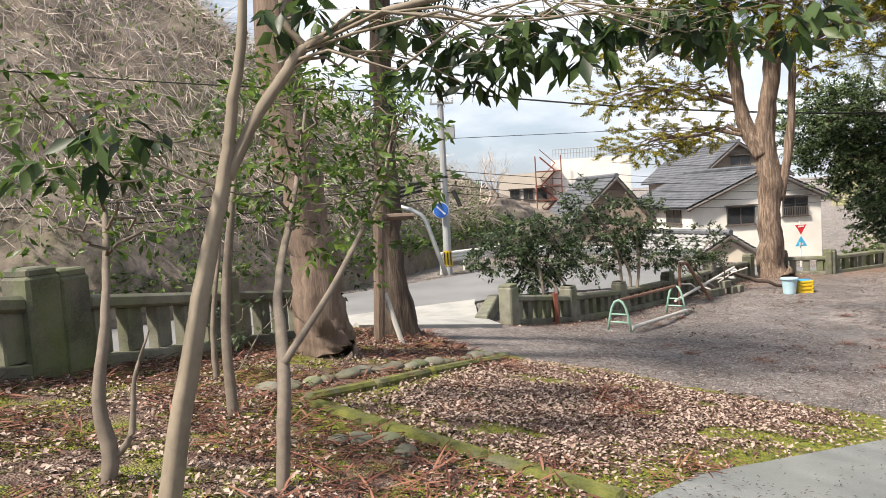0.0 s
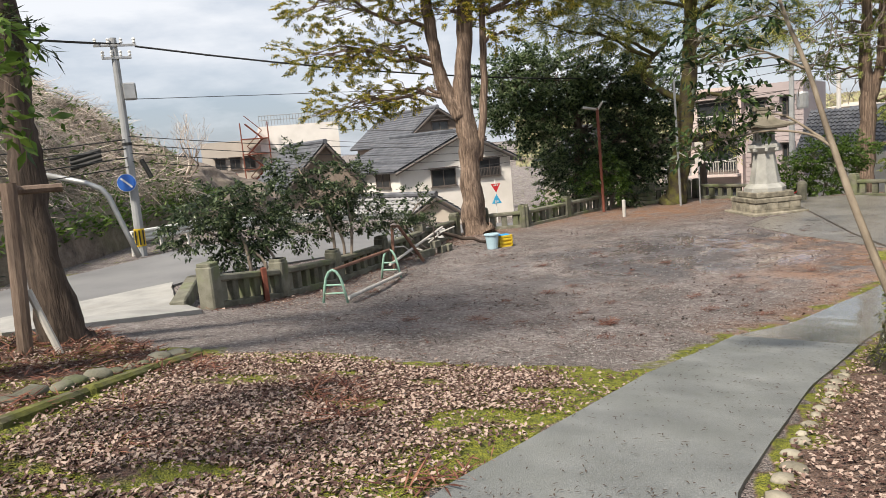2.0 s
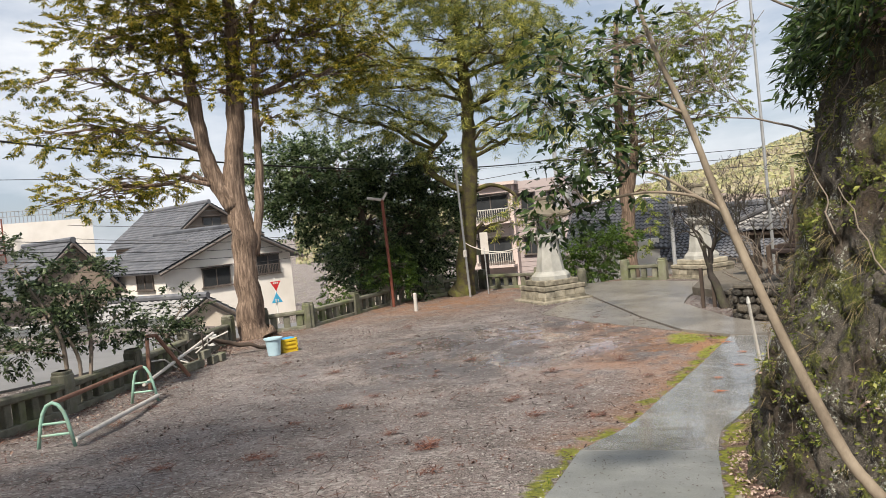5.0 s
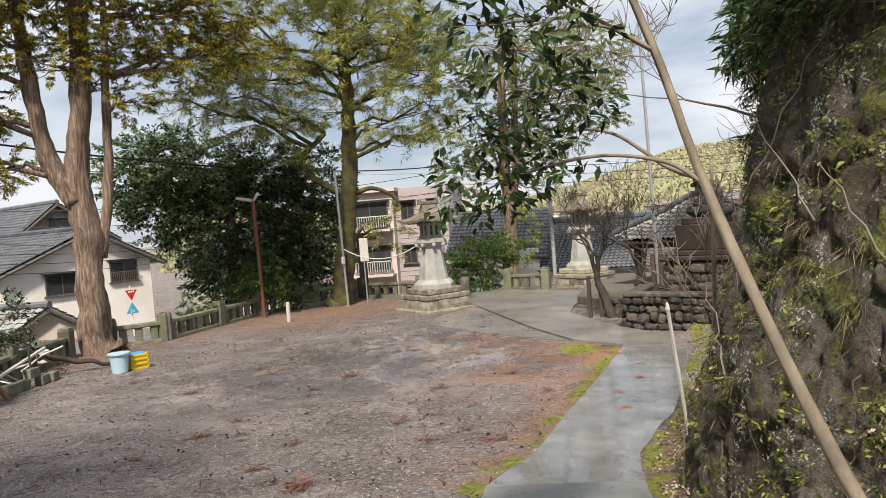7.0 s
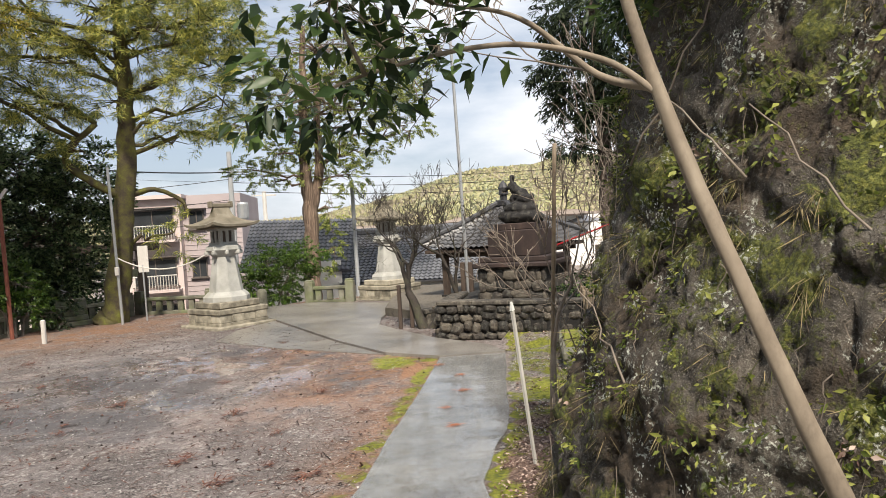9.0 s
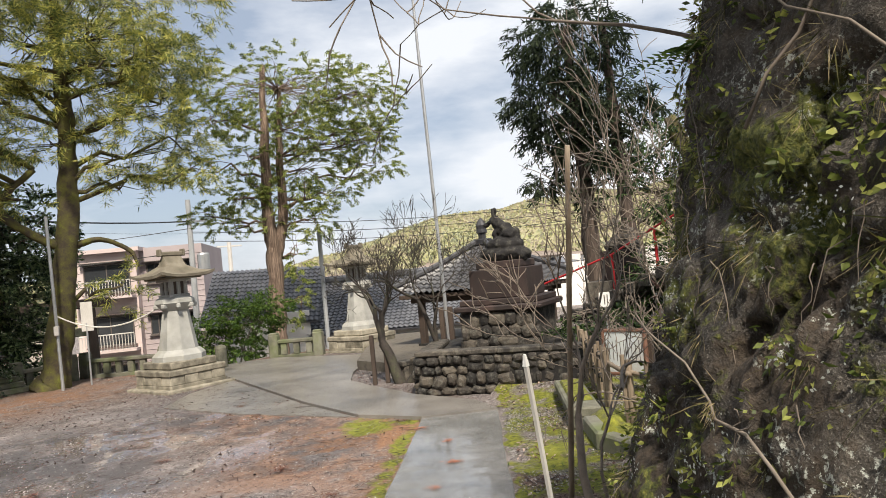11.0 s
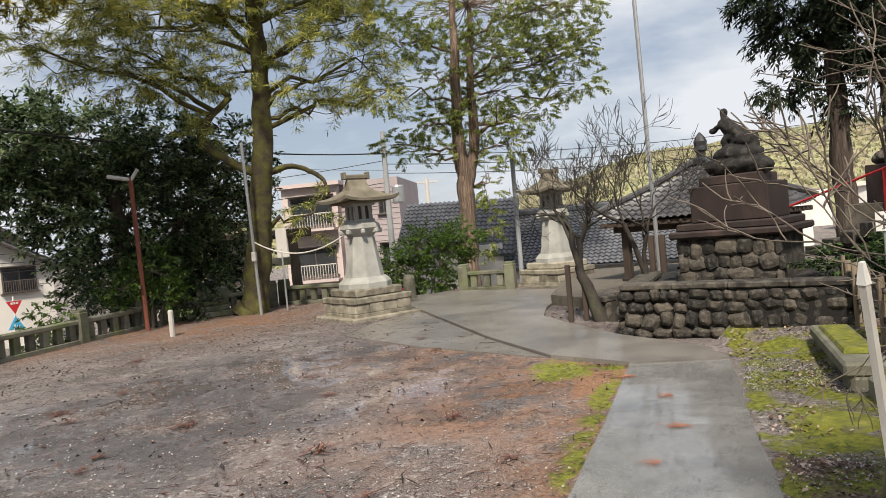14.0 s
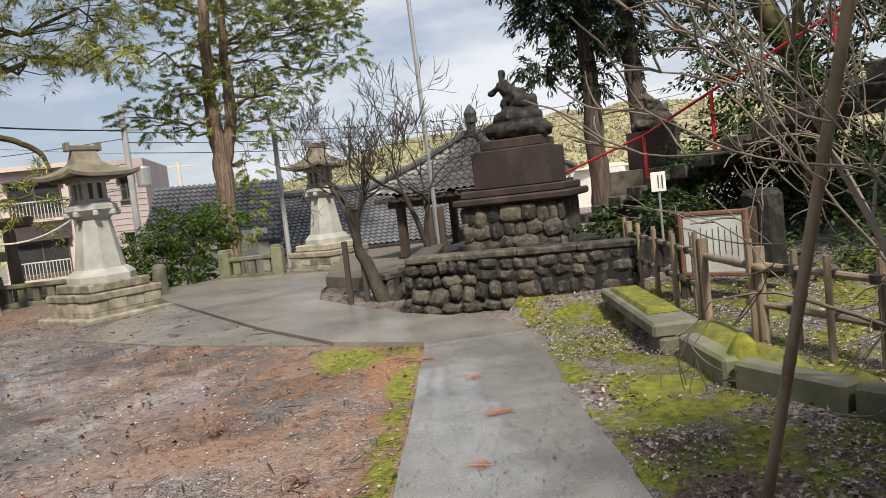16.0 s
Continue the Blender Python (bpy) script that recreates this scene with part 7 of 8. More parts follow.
def scrap_pile():
    x, y = 8.5, 23.2
    z = zat(x, y)
    root = thing("scrap_frame", "leaning dark steel angle frame by the fence", "scrap metal", at=(6.9, 21.4, zat(6.9, 21.4)))
    z1 = zat(6.9, 21.4)
    part("leg", Geo().tube([(6.7, 21.2, z1), (6.85, 21.5, z1 + 1.25)], 0.045, 6), M_rustwood, root)
    part("leg", Geo().tube([(7.9, 21.9, z1), (7.15, 21.8, z1 + 1.2)], 0.05, 6), M_rustwood, root)
    part("crossbar", Geo().tube([(6.85, 21.5, z1 + 1.25), (7.15, 21.8, z1 + 1.2)], 0.045, 6), M_rustwood, root)
    r2 = thing("scrap_frame", "tangled pale metal playground frame parts", "scrap metal", at=(x, y, z))
    r = random.Random(4)
    for _ in range(14):
        a = Vector((x + r.uniform(-1.1, 1.1), y + r.uniform(-0.5, 0.9), z + r.uniform(0.0, 0.35)))
        b = a + Vector((r.uniform(-1.1, 1.1), r.uniform(-0.5, 0.5), r.uniform(0.1, 0.75)))
        part("tube", Geo().tube([a, a.lerp(b, 0.5) + Vector((0, 0, r.uniform(-0.05, 0.15))), b], 0.022, 7), M_frame if _ % 3 else M_wood_pale, r2)
    part("long_bar", Geo().tube([(6.4, 20.6, zat(6.4, 20.6) + 0.25), (9.4, 23.9, z + 0.75)], 0.04, 8), M_wood_pale, r2)
    for i in range(5):
        px, py = 8.2 + i * 0.28, 22.7 + i * 0.16
        tagged(part("concrete_block", Geo().box((0.36, 0.2, 0.22), (px, py, zat(px, py) + 0.11 + (0.22 if i == 2 else 0)), 25 + 6 * i, 0.01), M_fence), "loose grey concrete block by the scrap frames", "block", "concrete blocks by the fence")
    tagged(part("log", Geo().tube(bent((9.2, 23.7, zat(9.2, 23.7) + 0.55), (11.0, 23.6, zat(11, 23.6) + 0.06), np.random.default_rng(2), 7, 0.08), np.linspace(0.07, 0.05, 7), 9, wob=0.3), M_wood, smooth=True), "dark fallen branch leaning by the fence", "branch")
    tagged(part("plastic_pail", Geo().lathe([(0.13, 0), (0.16, 0.3), (0.12, 0.32)], (9.6, 24.6, zat(9.6, 24.6) + 0.3), 14), M_white), "white plastic pail lying by the fence", "pail")


scrap_pile()


def posts():
    root = thing("lamp_post", "rusty red post with a twin flared lamp bracket", "lamp post", at=(18.6, 27.7, FL))
    part("post", Geo().tube([(18.6, 27.72, FL - 0.1), (18.55, 27.75, 2.3)], 0.065, 8), M_rust, root)
    part("bracket", Geo().tube([(18.54, 27.75, 2.25), (18.05, 28.1, 2.38)], 0.06, 7), M_wood_pale, root)
    part("bracket", Geo().tube([(18.54, 27.75, 2.2), (18.72, 27.6, 2.55)], 0.05, 7), M_wood_pale, root)
    root = thing("steel_pole", "slim grey steel pole with a small meter box", "pole", at=(21.65, 26.35, FL))
    part("tube", Geo().tube([(21.66, 26.35, FL - 0.1), (21.58, 26.42, 3.25)], 0.05, 8), M_steel, root)
    part("meter_box", Geo().box((0.2, 0.14, 0.3), (21.6, 26.36, -0.35), 40, 0.02), M_wood_pale, root)
    root = thing("sign_post", "slim pole with a pale blank sign panel", "sign", at=(22.4, 26.6, FL))
    part("tube", Geo().tube([(22.6, 26.2, FL - 0.1), (22.58, 26.2, -0.2)], 0.03, 8), M_steel, root)
    part("panel", Geo().box((0.35, 0.04, 0.95), (22.6, 26.18, 0.0), -45, 0.01), M_wood_pale, root)
    tagged(part("marker_post", Geo().box((0.12, 0.12, 0.75), (17.94, 25.35, FL + 0.33), 20, 0.03), M_wood_pale), "short pale weathered marker post leaning slightly", "post")
    tagged(part("marker_post", Geo().box((0.11, 0.11, 0.8), (2.45, 17.0, zat(2.45, 17.0) + 0.35), 10, 0.01), M_rust), "short dark red painted post by the fence", "post")
    tagged(part("stone_bollard", Geo().lathe([(0.19, -0.1), (0.19, 0.72), (0.15, 0.80), (0.05, 0.83)], (24.75, 22.75, FL), 12), M_fence), "round grey stone bollard at the head of the steps", "bollard")
    pole = thing("flagpole", "tall slender grey steel flagpole in a dark timber cleat", "flagpole", at=(23.3, 14.2, FL))
    part("tube", Geo().tube([(23.38, 14.0, FL), (23.36, 14.08, 5.2), (23.3, 14.1, 9.5)], [0.05, 0.045, 0.03], 8), M_steel, pole)
    for s in (-1, 1):
        part("cleat", Geo().box((0.12, 0.12, 1.7), (23.36, 14.02 + 0.13 * s, FL + 0.75), 0, 0.01), M_wood, pole)
    for x, y, h, c in ((20.8, 15.0, 1.2, True), (21.02, 14.76, 0.85, False)):
        tagged(part("timber_post", Geo().box((0.10, 0.10, h), (x, y, FL + h / 2), 15, 0.012), M_wood), "dark weathered timber post before the plum tree", "post", "timber posts by the plum tree")
    root = thing("stone_bench", "small dark stone bench behind the timber posts", "bench", at=(21.6, 14.6, FL))
    part("seat", Geo().box((0.9, 0.35, 0.12), (21.55, 14.35, FL + 0.42), -20, 0.02), M_darkstone, root)
    for s in (-1, 1):
        part("leg", Geo().box((0.15, 0.3, 0.38), (21.55 + 0.3 * s, 14.35 - 0.1 * s, FL + 0.18), -20, 0.02), M_darkstone, root)
    root = thing("stone_steps", "stack of small grey stone steps at the fence gap", "steps", at=(21.3, 28.4, FL))
    for i in range(4):
        part("step", Geo().box((0.9 - 0.1 * i, 0.55, 0.17), (21.4, 28.3 + 0.12 * i, FL + 0.09 + 0.18 * i), -20, 0.02), M_fence, root)


posts()


def stair_rail():
    root = thing("handrail", "thin red metal handrail going down the steps", "handrail", at=(24.9, 23.3, FL))
    part("rail", Geo().tube([(24.85, 22.95, FL + 0.45), (25.6, 24.6, FL - 0.2), (26.2, 26.2, FL - 1.2)], 0.03, 8), M_red, root)
    part("post", Geo().tube([(24.85, 22.95, FL), (24.85, 22.95, FL + 0.45)], 0.03, 8), M_red, root)
    root = thing("handrail", "bright red metal handrail climbing the shrine stairs", "handrail", at=(24, 10, -1.4))
    pts = [(26.0, 12.6, -0.55), (24.0, 9.56, 0.37), (22.2, 8.3, 0.90), (20.0, 6.75, 1.52), (17.6, 5.1, 2.2)]
    part("rail", Geo().tube(pts, 0.028, 8), M_red, root)
    for i in (1, 2, 3):
        p = pts[i]
        part("post", Geo().tube([(p[0], p[1], p[2] - 1.3), p], 0.035, 8), M_red, root)
    base = Geo()
    for i in range(16):
        t = i / 15
        base.box((0.45, 1.5, 0.26), (26.3 - 7.4 * t, 11.7 - 6.2 * t, -1.75 + 2.5 * t), 40, 0.02)
    tagged(part("stairs", base, M_darkstone), "dark stone stairs climbing beside the handrail", "stairs", kind="structure")
    pm2 = Matrix.Translation((24.9, 9.4, 0)) @ Matrix.Rotation(radians(-5), 4, "Z")
    pod = thing("statue_podium", "plain brown stone podium on a rubble base among shrubs", "podium", at=(24.9, 9.4, -1.4))
    part("rubble_core", Geo().box((1.7, 1.7, 1.2), (0, 0, -0.9), m=pm2), M_darkstone, pod)
    part("block", Geo().box((0.95, 1.0, 0.78), (0, 0, 0.09), m=pm2), M_granite, pod)
    fox((24.9, 9.4, 0.47), -70, 0.78, "mossy stone fox statue on a podium among trees")


stair_rail()


def bamboo(name, label, a, b, r=0.03, cat="pole"):
    root = thing(name, label, cat, at=a)
    a, b = Vector(a), Vector(b)
    k = max(3, int((b - a).length / 0.33))
    pts, rad = [], []
    for i in range(k):
        for t, q in ((0.0, 1.12), (0.06, 1.0), (0.94, 1.0)):
            pts.append(a.lerp(b, (i + t) / k))
            rad.append(r * q * (1 - 0.25 * i / k))
    part("culm", Geo().tube(pts, rad, 10), M_bamboo, root, smooth=True)
    return root


bamboo("bamboo_pole", "tall weathered bamboo support pole", (12.85, 8.66, -2.3), (11.61, 8.08, 1.4), 0.03)
st = thing("white_stake", "white-topped wooden name stake leaning beside the path", "stake", at=(10.9, 8.35, -2.05))
part("shaft", Geo().tube([(10.95, 8.30, -2.2), (10.73, 8.40, -0.36)], 0.021, 4), M_wood_pale, st)
part("cap", Geo().tube([(10.735, 8.40, -0.38), (10.72, 8.40, -0.29)], [0.028, 0.012], 4), M_white, st)

# ---- bamboo fence, kerbs and notice board ----
def bamboo_fence(a, b, n, label):
    za, zb = zat(*a) + 0.05, zat(*b) + 0.05
    a3, b3 = Vector((*a, za)), Vector((*b, zb))
    u = (b3 - a3).normalized()
    nrm = Vector((-u.y, u.x, 0))
    root = thing("bamboo_fence", label, "bamboo fence", "low bamboo fences by the shrine stairs", at=a3)
    for z in (0.32, 0.68):
        part("rail", Geo().tube([a3 + Vector((0, 0, z)) - u * 0.1, b3 + Vector((0, 0, z)) + u * 0.1], 0.033, 9), M_bamboo, root)
    for i in range(n):
        p = a3.lerp(b3, i / (n - 1))
        s = nrm * (0.05 if i % 2 else -0.05)
        part("upright", Geo().tube([p + s - Vector((0, 0, 0.12)), p + s + Vector((0, 0, 0.84 if i % (n - 1) else 0.92))], 0.032, 8), M_bamboo, root)
        for z in (0.32, 0.68):
            part("cord_tie", Geo().tube([p + Vector((0, 0, z - 0.035)), p + Vector((0, 0, z + 0.035))], 0.058, 8), M_black, root)
    for p in (a3, b3):
        part("end_post", Geo().tube([p + nrm * 0.0 + u * 0.06 - Vector((0, 0, 0.15)), p + u * 0.06 + Vector((0, 0, 0.85))], 0.05, 9), M_bamboo, root)


bamboo_fence((19.86, 9.74), (16.76, 8.79), 9, "low weathered bamboo fence with black cord ties")
bamboo_fence((15.79, 8.36), (14.2, 6.75), 7, "low bamboo fence with black cords above the stone kerb")
part_rng = random.Random(3)
for a, b in (((16.0, 8.98), (15.02, 8.62)), ((15.0, 8.58), (14.3, 7.9)), ((14.28, 7.86), (13.75, 7.2)), ((13.73, 7.17), (13.3, 6.5))):
    d = Vector((b[0] - a[0], b[1] - a[1], 0))
    kz = FL + 0.13
    ob = part("kerb_stone", Geo().box((d.length, 0.22, 0.28), ((a[0] + b[0]) / 2, (a[1] + b[1]) / 2, kz), math.degrees(math.atan2(d.y, d.x)), 0.03), M_fence)
    tagged(ob, "long grey edging stone with moss and lichen", "kerb", "edging stones by the bamboo fence")
for (mx, my, ma, mb, mh) in ((16.2, 8.75, 0.7, 0.3, 0.14), (15.35, 8.35, 0.6, 0.25, 0.14), (14.7, 7.85, 0.6, 0.25, 0.14), (15.2, 8.55, 0.22, 0.2, 0.36)):
    g = Geo()
    vs, fs = [], []
    for i in range(9):
        for k in range(20):
            t = 2 * math.pi * k / 20
            r_ = i / 8
            w = 1 + 0.25 * noise.noise(Vector((mx + math.cos(t), my + math.sin(t), 0)))
            c, s_ = math.cos(radians(20)), math.sin(radians(20))
            lx, ly = ma * r_ * math.cos(t) * w, mb * r_ * math.sin(t) * w
            vs.append((mx + lx * c - ly * s_, my + lx * s_ + ly * c, zat(mx, my) + mh * (1 - r_ ** 2) + 0.02 * noise.noise(Vector((lx * 9, ly * 9, mx)))))
    for i in range(8):
        for k in range(20):
            fs.append((i * 20 + k, i * 20 + (k + 1) % 20, (i + 1) * 20 + (k + 1) % 20, (i + 1) * 20 + k)[::-1])
    tagged(part("moss_mound", g.add(vs, fs), M_moss, smooth=True), "bright green moss mound beside the edging stones", "moss", "moss mounds")
# A round ground lid, drawn as a low moss-coloured disc.
tagged(part("mossy_stone", Geo().lathe([(0.33, -0.04), (0.34, 0.0), (0.30, 0.035), (0.15, 0.05), (0.01, 0.052)], (15.04, 9.2, zat(15.04, 9.2)), 22), M_moss), "flat round lid on the ground, drawn covered in moss", "stone")


def notice_board():
    a, b = Vector((17.9, 9.0, 0)), Vector((17.6, 8.22, 0))
    u = (b - a).normalized()
    rz = math.degrees(math.atan2(u.y, u.x))
    c = a.lerp(b, 0.5)
    m = Matrix.Translation((c.x, c.y, -1.27)) @ Matrix.Rotation(radians(rz), 4, "Z")
    root = thing("notice_board", "framed notice board with faded rust-stained paper", "notice board", at=(c.x, c.y, zat(c.x, c.y)))
    part("back_panel", Geo().box((0.80, 0.06, 0.78), (0, 0.02, 0), m=m, ch=0.01), M_rustwood, root)
    part("paper", Geo().box((0.70, 0.02, 0.68), (0, -0.025, 0), m=m, ch=0.003), M_board, root, "faded pale notice sheet")
    for s in (-1, 1):
        part("frame_side", Geo().box((0.05, 0.09, 0.78), (0.38 * s, -0.01, 0), m=m, ch=0.01), M_rustwood, root)
        part("frame_rail", Geo().box((0.71, 0.085, 0.05), (0, -0.01, 0.365 * s), m=m, ch=0.01), M_rustwood, root)
        part("post", Geo().box((0.10, 0.10, 1.5), (0.42 * s, 0.08, -0.35), m=m, ch=0.01), M_wood, root)
    for i in range(9):
        part("text_line", Geo().box((0.010, 0.004, 0.36 - 0.04 * (i % 3)), (0.28 - 0.07 * i, -0.037, 0.02), m=m, ch=0.0005), M_frame, root)
    stone = Geo().box((0.5, 0.35, 1.1), (18.4, 8.0, -1.25), 30, 0.12)
    tagged(part("memorial_stone", stone, M_darkstone), "dark upright memorial stone behind the notice board", "stone")
    r2 = thing("small_sign", "small white sign with dark writing on a thin post", "sign", at=(20.2, 9.25, -1.4))
    part("post", Geo().tube([(20.2, 9.25, -1.45), (20.2, 9.25, -0.6)], 0.02, 8), M_steel, r2)
    pl = part("plate", Geo().box((0.02, 0.22, 0.30), (20.17, 9.25, -0.52), 8, 0.004), M_white, r2)
    for i in range(3):
        part("text_line", Geo().box((0.004, 0.02, 0.2), (20.158, 9.19 + 0.06 * i, -0.52), 8, 0.0005), M_frame, pl)


notice_board()


def stone_bench():
    """A long slab on two rough blocks, its top under moss."""
    root = thing("stone_bench", "long low stone slab on rough blocks with thick moss on top", "bench", at=(17.4, 9.45, zat(17.4, 9.45)))
    d = Vector((-2.5, -0.78, 0))
    rz = math.degrees(math.atan2(d.y, d.x))
    z0 = zat(17.4, 9.45) - 0.12
    part("slab", Geo().box((d.length, 0.5, 0.16), (17.45, 9.47, z0 + 0.30), rz, 0.03), M_fence, root)
    part("moss_top", Geo().box((d.length - 0.7, 0.36, 0.05), (17.6, 9.50, z0 + 0.40), rz, 0.024, top=0.9), M_moss, root, "bright green moss cushion")
    for t in (-0.42, 0.0, 0.42):
        part("support", Geo().box((0.42, 0.4, 0.3), (17.45 + d.x * t, 9.47 + d.y * t, z0 + 0.09), rz + 4, 0.04), M_fence, root)


stone_bench()
zr = zat(16.2, 8.6) + 0.72
gap_rail = thing("bamboo_rail", "single pale bamboo rail across the gap of the fence", "bamboo rail", at=(16.8, 8.8, zr))
part("culm", Geo().tube([Vector((16.95, 8.86, zr)).lerp(Vector((15.6, 8.3, zr - 0.02)), t / 12) for t in range(13)], [0.036 if t % 4 else 0.041 for t in range(13)], 10), M_bamboo, gap_rail, smooth=True)


# ---- street furniture ----
def street():
    z = zat(-0.25, 27.6)
    root = thing("utility_pole", "grey concrete utility pole with transformer and crossarms", "utility pole", at=(-0.25, 27.6, z))
    part("pole", Geo().tube([(-0.22, 27.6, z - 0.2), (-0.14, 27.6, 5.7)], [0.17, 0.11], 12), M_pole, root)
    for zz, w in ((5.45, 1.3), (5.05, 0.9)):
        part("crossarm", Geo().box((w, 0.08, 0.08), (-0.1, 27.5, zz), 0, 0.01), M_steel, root)
        for k in range(4):
            part("insulator", Geo().lathe([(0.03, 0), (0.06, 0.05), (0.04, 0.1), (0.06, 0.15), (0.02, 0.2)], (-0.1 + w * (k / 3 - 0.5) * 0.9, 27.5, zz + 0.04), 8), M_white, root)
    part("transformer", Geo().box((0.4, 0.35, 0.55), (0.15, 27.45, 3.95), 0, 0.04), M_steel, root)
    part("hazard_band", Geo().tube([(-0.215, 27.6, z + 0.35), (-0.21, 27.6, z + 0.95)], 0.178, 12), M_yellow, root)
    for k in range(3):
        part("band_stripe", Geo().box((0.05, 0.02, 0.5), (-0.33 + 0.12 * k, 27.41, z + 0.65), 0, 0.004), M_black, root)
    part("blue_clamp", Geo().tube([(-0.18, 27.6, 2.2), (-0.18, 27.6, 2.3)], 0.16, 10), M_black, root)
    sign = thing("round_road_sign", "round blue road sign with a white slash", "road sign", at=(-0.3, 27.35, 1.0))
    m = Matrix.Translation((-0.36, 27.3, 0.98)) @ Matrix.Rotation(radians(90), 4, "X")

    def disc(nm, r, d, mat, par):
        g = Geo().lathe([(r, 0), (r, 0.012)], (0, 0, d), 28)
        g.v = [tuple(m @ Vector(p)) for p in g.v]
        return part(nm, g, mat, par)
    disc("back", 0.30, 0.0, M_white, sign)
    disc("rim", 0.285, 0.013, M_blue, sign)
    disc("face", 0.235, 0.026, M_blue, sign)
    part("slash", Geo().box((0.45, 0.06, 0.008), (0, 0, 0.044), -45, 0.001, m=m), M_white, sign)
    lp = thing("bent_drain_pipe", "bent pale steel pipe leaning from the slope", "pipe", at=(-0.3, 26.5, z))
    part("pipe", Geo().tube([(-0.28, 26.5, z + 0.1), (-0.55, 26.5, -0.6), (-0.92, 26.48, 0.62), (-1.1, 26.46, 0.88), (-1.5, 26.5, 1.1), (-2.6, 26.9, 1.45)], 0.085, 10), M_steel, lp, smooth=True)
    ts = thing("cable_bundle", "black cable sleeves hanging on the wires", "cable sleeve", at=(-1.6, 29.9, 1.8))
    for k in range(3):
        part("sleeve", Geo().tube([(-2.2, 29.9 + 0.1 * k, 1.62 + 0.17 * k), (-1.15, 30.0 + 0.1 * k, 1.86 + 0.17 * k)], 0.085, 8), M_black, ts)
    tagged(part("cable_sleeve", Geo().tube([(0.15, 30.0, 1.75), (0.42, 30.0, 1.05)], 0.09, 8), M_black), "black cable sleeve hanging on the wires", "cable sleeve")
    gr = thing("guard_rail", "white steel roadside guard rail", "guard rail", at=(0.3, 28.7, z))
    A = [(-0.5, 27.9), (1.6, 29.8), (5.6, 34.2), (9.0, 36.8), (13.5, 39.6)]
    for zz in (0.42, 0.56, 0.70):
        part("beam", Geo().tube([(x, y, zat(x, y) + zz + 0.1) for x, y in A], 0.075, 8), M_white, gr)
    for t in np.linspace(0, 4, 10):
        i = min(3, int(t))
        x, y = A[i][0] + (A[i + 1][0] - A[i][0]) * (t - i), A[i][1] + (A[i + 1][1] - A[i][1]) * (t - i)
        part("post", Geo().tube([(x, y + 0.1, zat(x, y) - 0.1), (x, y + 0.1, zat(x, y) + 0.85)], 0.055, 8), M_white, gr)
    # stop sign
    ss = thing("stop_sign", "red triangular stop sign above a blue crossing sign", "road sign", at=(21.2, 43.7, zat(21.2, 43.7)))
    part("pole", Geo().tube([(21.2, 43.75, zat(21.2, 43.7)), (21.2, 43.75, -1.3)], 0.04, 8), M_white, ss)
    tri = lambda r, zc, y, up: Geo().add([(21.2 + r * math.cos(radians(90 * up + 120 * k)), yy, zc + r * math.sin(radians(90 * up + 120 * k))) for yy in (y, y - 0.02) for k in range(3)], [(0, 1, 2), (5, 4, 3), (0, 1, 4, 3), (1, 2, 5, 4), (2, 0, 3, 5)])
    part("stop_plate", tri(0.40, -1.72, 43.68, -1), M_red, ss, "red triangle plate with white letters")
    for k in range(3):
        part("letter_bar", Geo().box((0.09, 0.008, 0.10), (21.08 + 0.12 * k, 43.65, -1.62), 0, 0.002), M_white, ss)
    part("crossing_plate", tri(0.42, -2.62, 43.68, 1), M_cyan, ss, "blue pentagon plate with white pictogram")
    for k in range(2):
        part("pictogram", Geo().box((0.10, 0.008, 0.22 - 0.1 * k), (21.12 + 0.15 * k, 43.645, -2.70), 12, 0.002), M_white, ss)
    # kerb by the fence end
    tagged(part("kerb_stone", Geo().box((0.3, 3.2, 0.42), (0.85, 17.5, zat(0.85, 17.5) + 0.12), -8, 0.03), M_fence), "mossy concrete kerb at the road entrance", "kerb")
    ax = thing("tree_prop", "weathered timber tree prop with crossbar", "tree prop", at=(-1.07, 10.55, zat(-1.07, 10.55)))
    part("post", Geo().tube([(-1.07, 10.55, zat(-1.07, 10.55) - 0.1), (-0.95, 10.57, 1.32)], 0.085, 9), M_bark, ax)
    part("crossbar", Geo().tube([(-1.35, 10.5, 1.24), (-0.45, 10.75, 1.22)], 0.05, 8), M_bark, ax)
    part("white_prop", Geo().tube([(-0.72, 10.55, zat(-0.7, 10.5)), (-0.95, 10.62, 0.1)], 0.04, 7), M_wood_pale, ax)
    # second pole and torii beyond the lantern
    up2 = thing("utility_pole", "grey utility pole with transformer beside the apartments", "utility pole", at=(36.9, 34, -6))
    part("pole", Geo().tube([(36.8, 34.1, -6.5), (36.85, 34.05, 5.6)], [0.2, 0.14], 10), M_pole, up2)
    part("transformer", Geo().lathe([(0.3, 0), (0.33, 0.1), (0.33, 0.9), (0.28, 1.0)], (37.2, 33.6, 1.6), 12), M_steel, up2)
    part("crossarm", Geo().box((1.6, 0.1, 0.1), (36.9, 34, 4.4), -30, 0.01), M_steel, up2)
    up3 = thing("utility_pole", "distant pale utility pole with crossarm", "utility pole", at=(62.7, 51.8, -6))
    part("pole", Geo().tube([(62.7, 51.8, -7), (62.7, 51.8, 5.1)], 0.22, 8), M_wood_pale, up3)
    part("crossarm", Geo().box((2.4, 0.15, 0.15), (62.7, 51.8, 4.7), -40, 0.01), M_wood_pale, up3)
    up4 = thing("utility_pole", "slim grey pole behind the second lantern", "utility pole", at=(33.9, 24.1, -5))
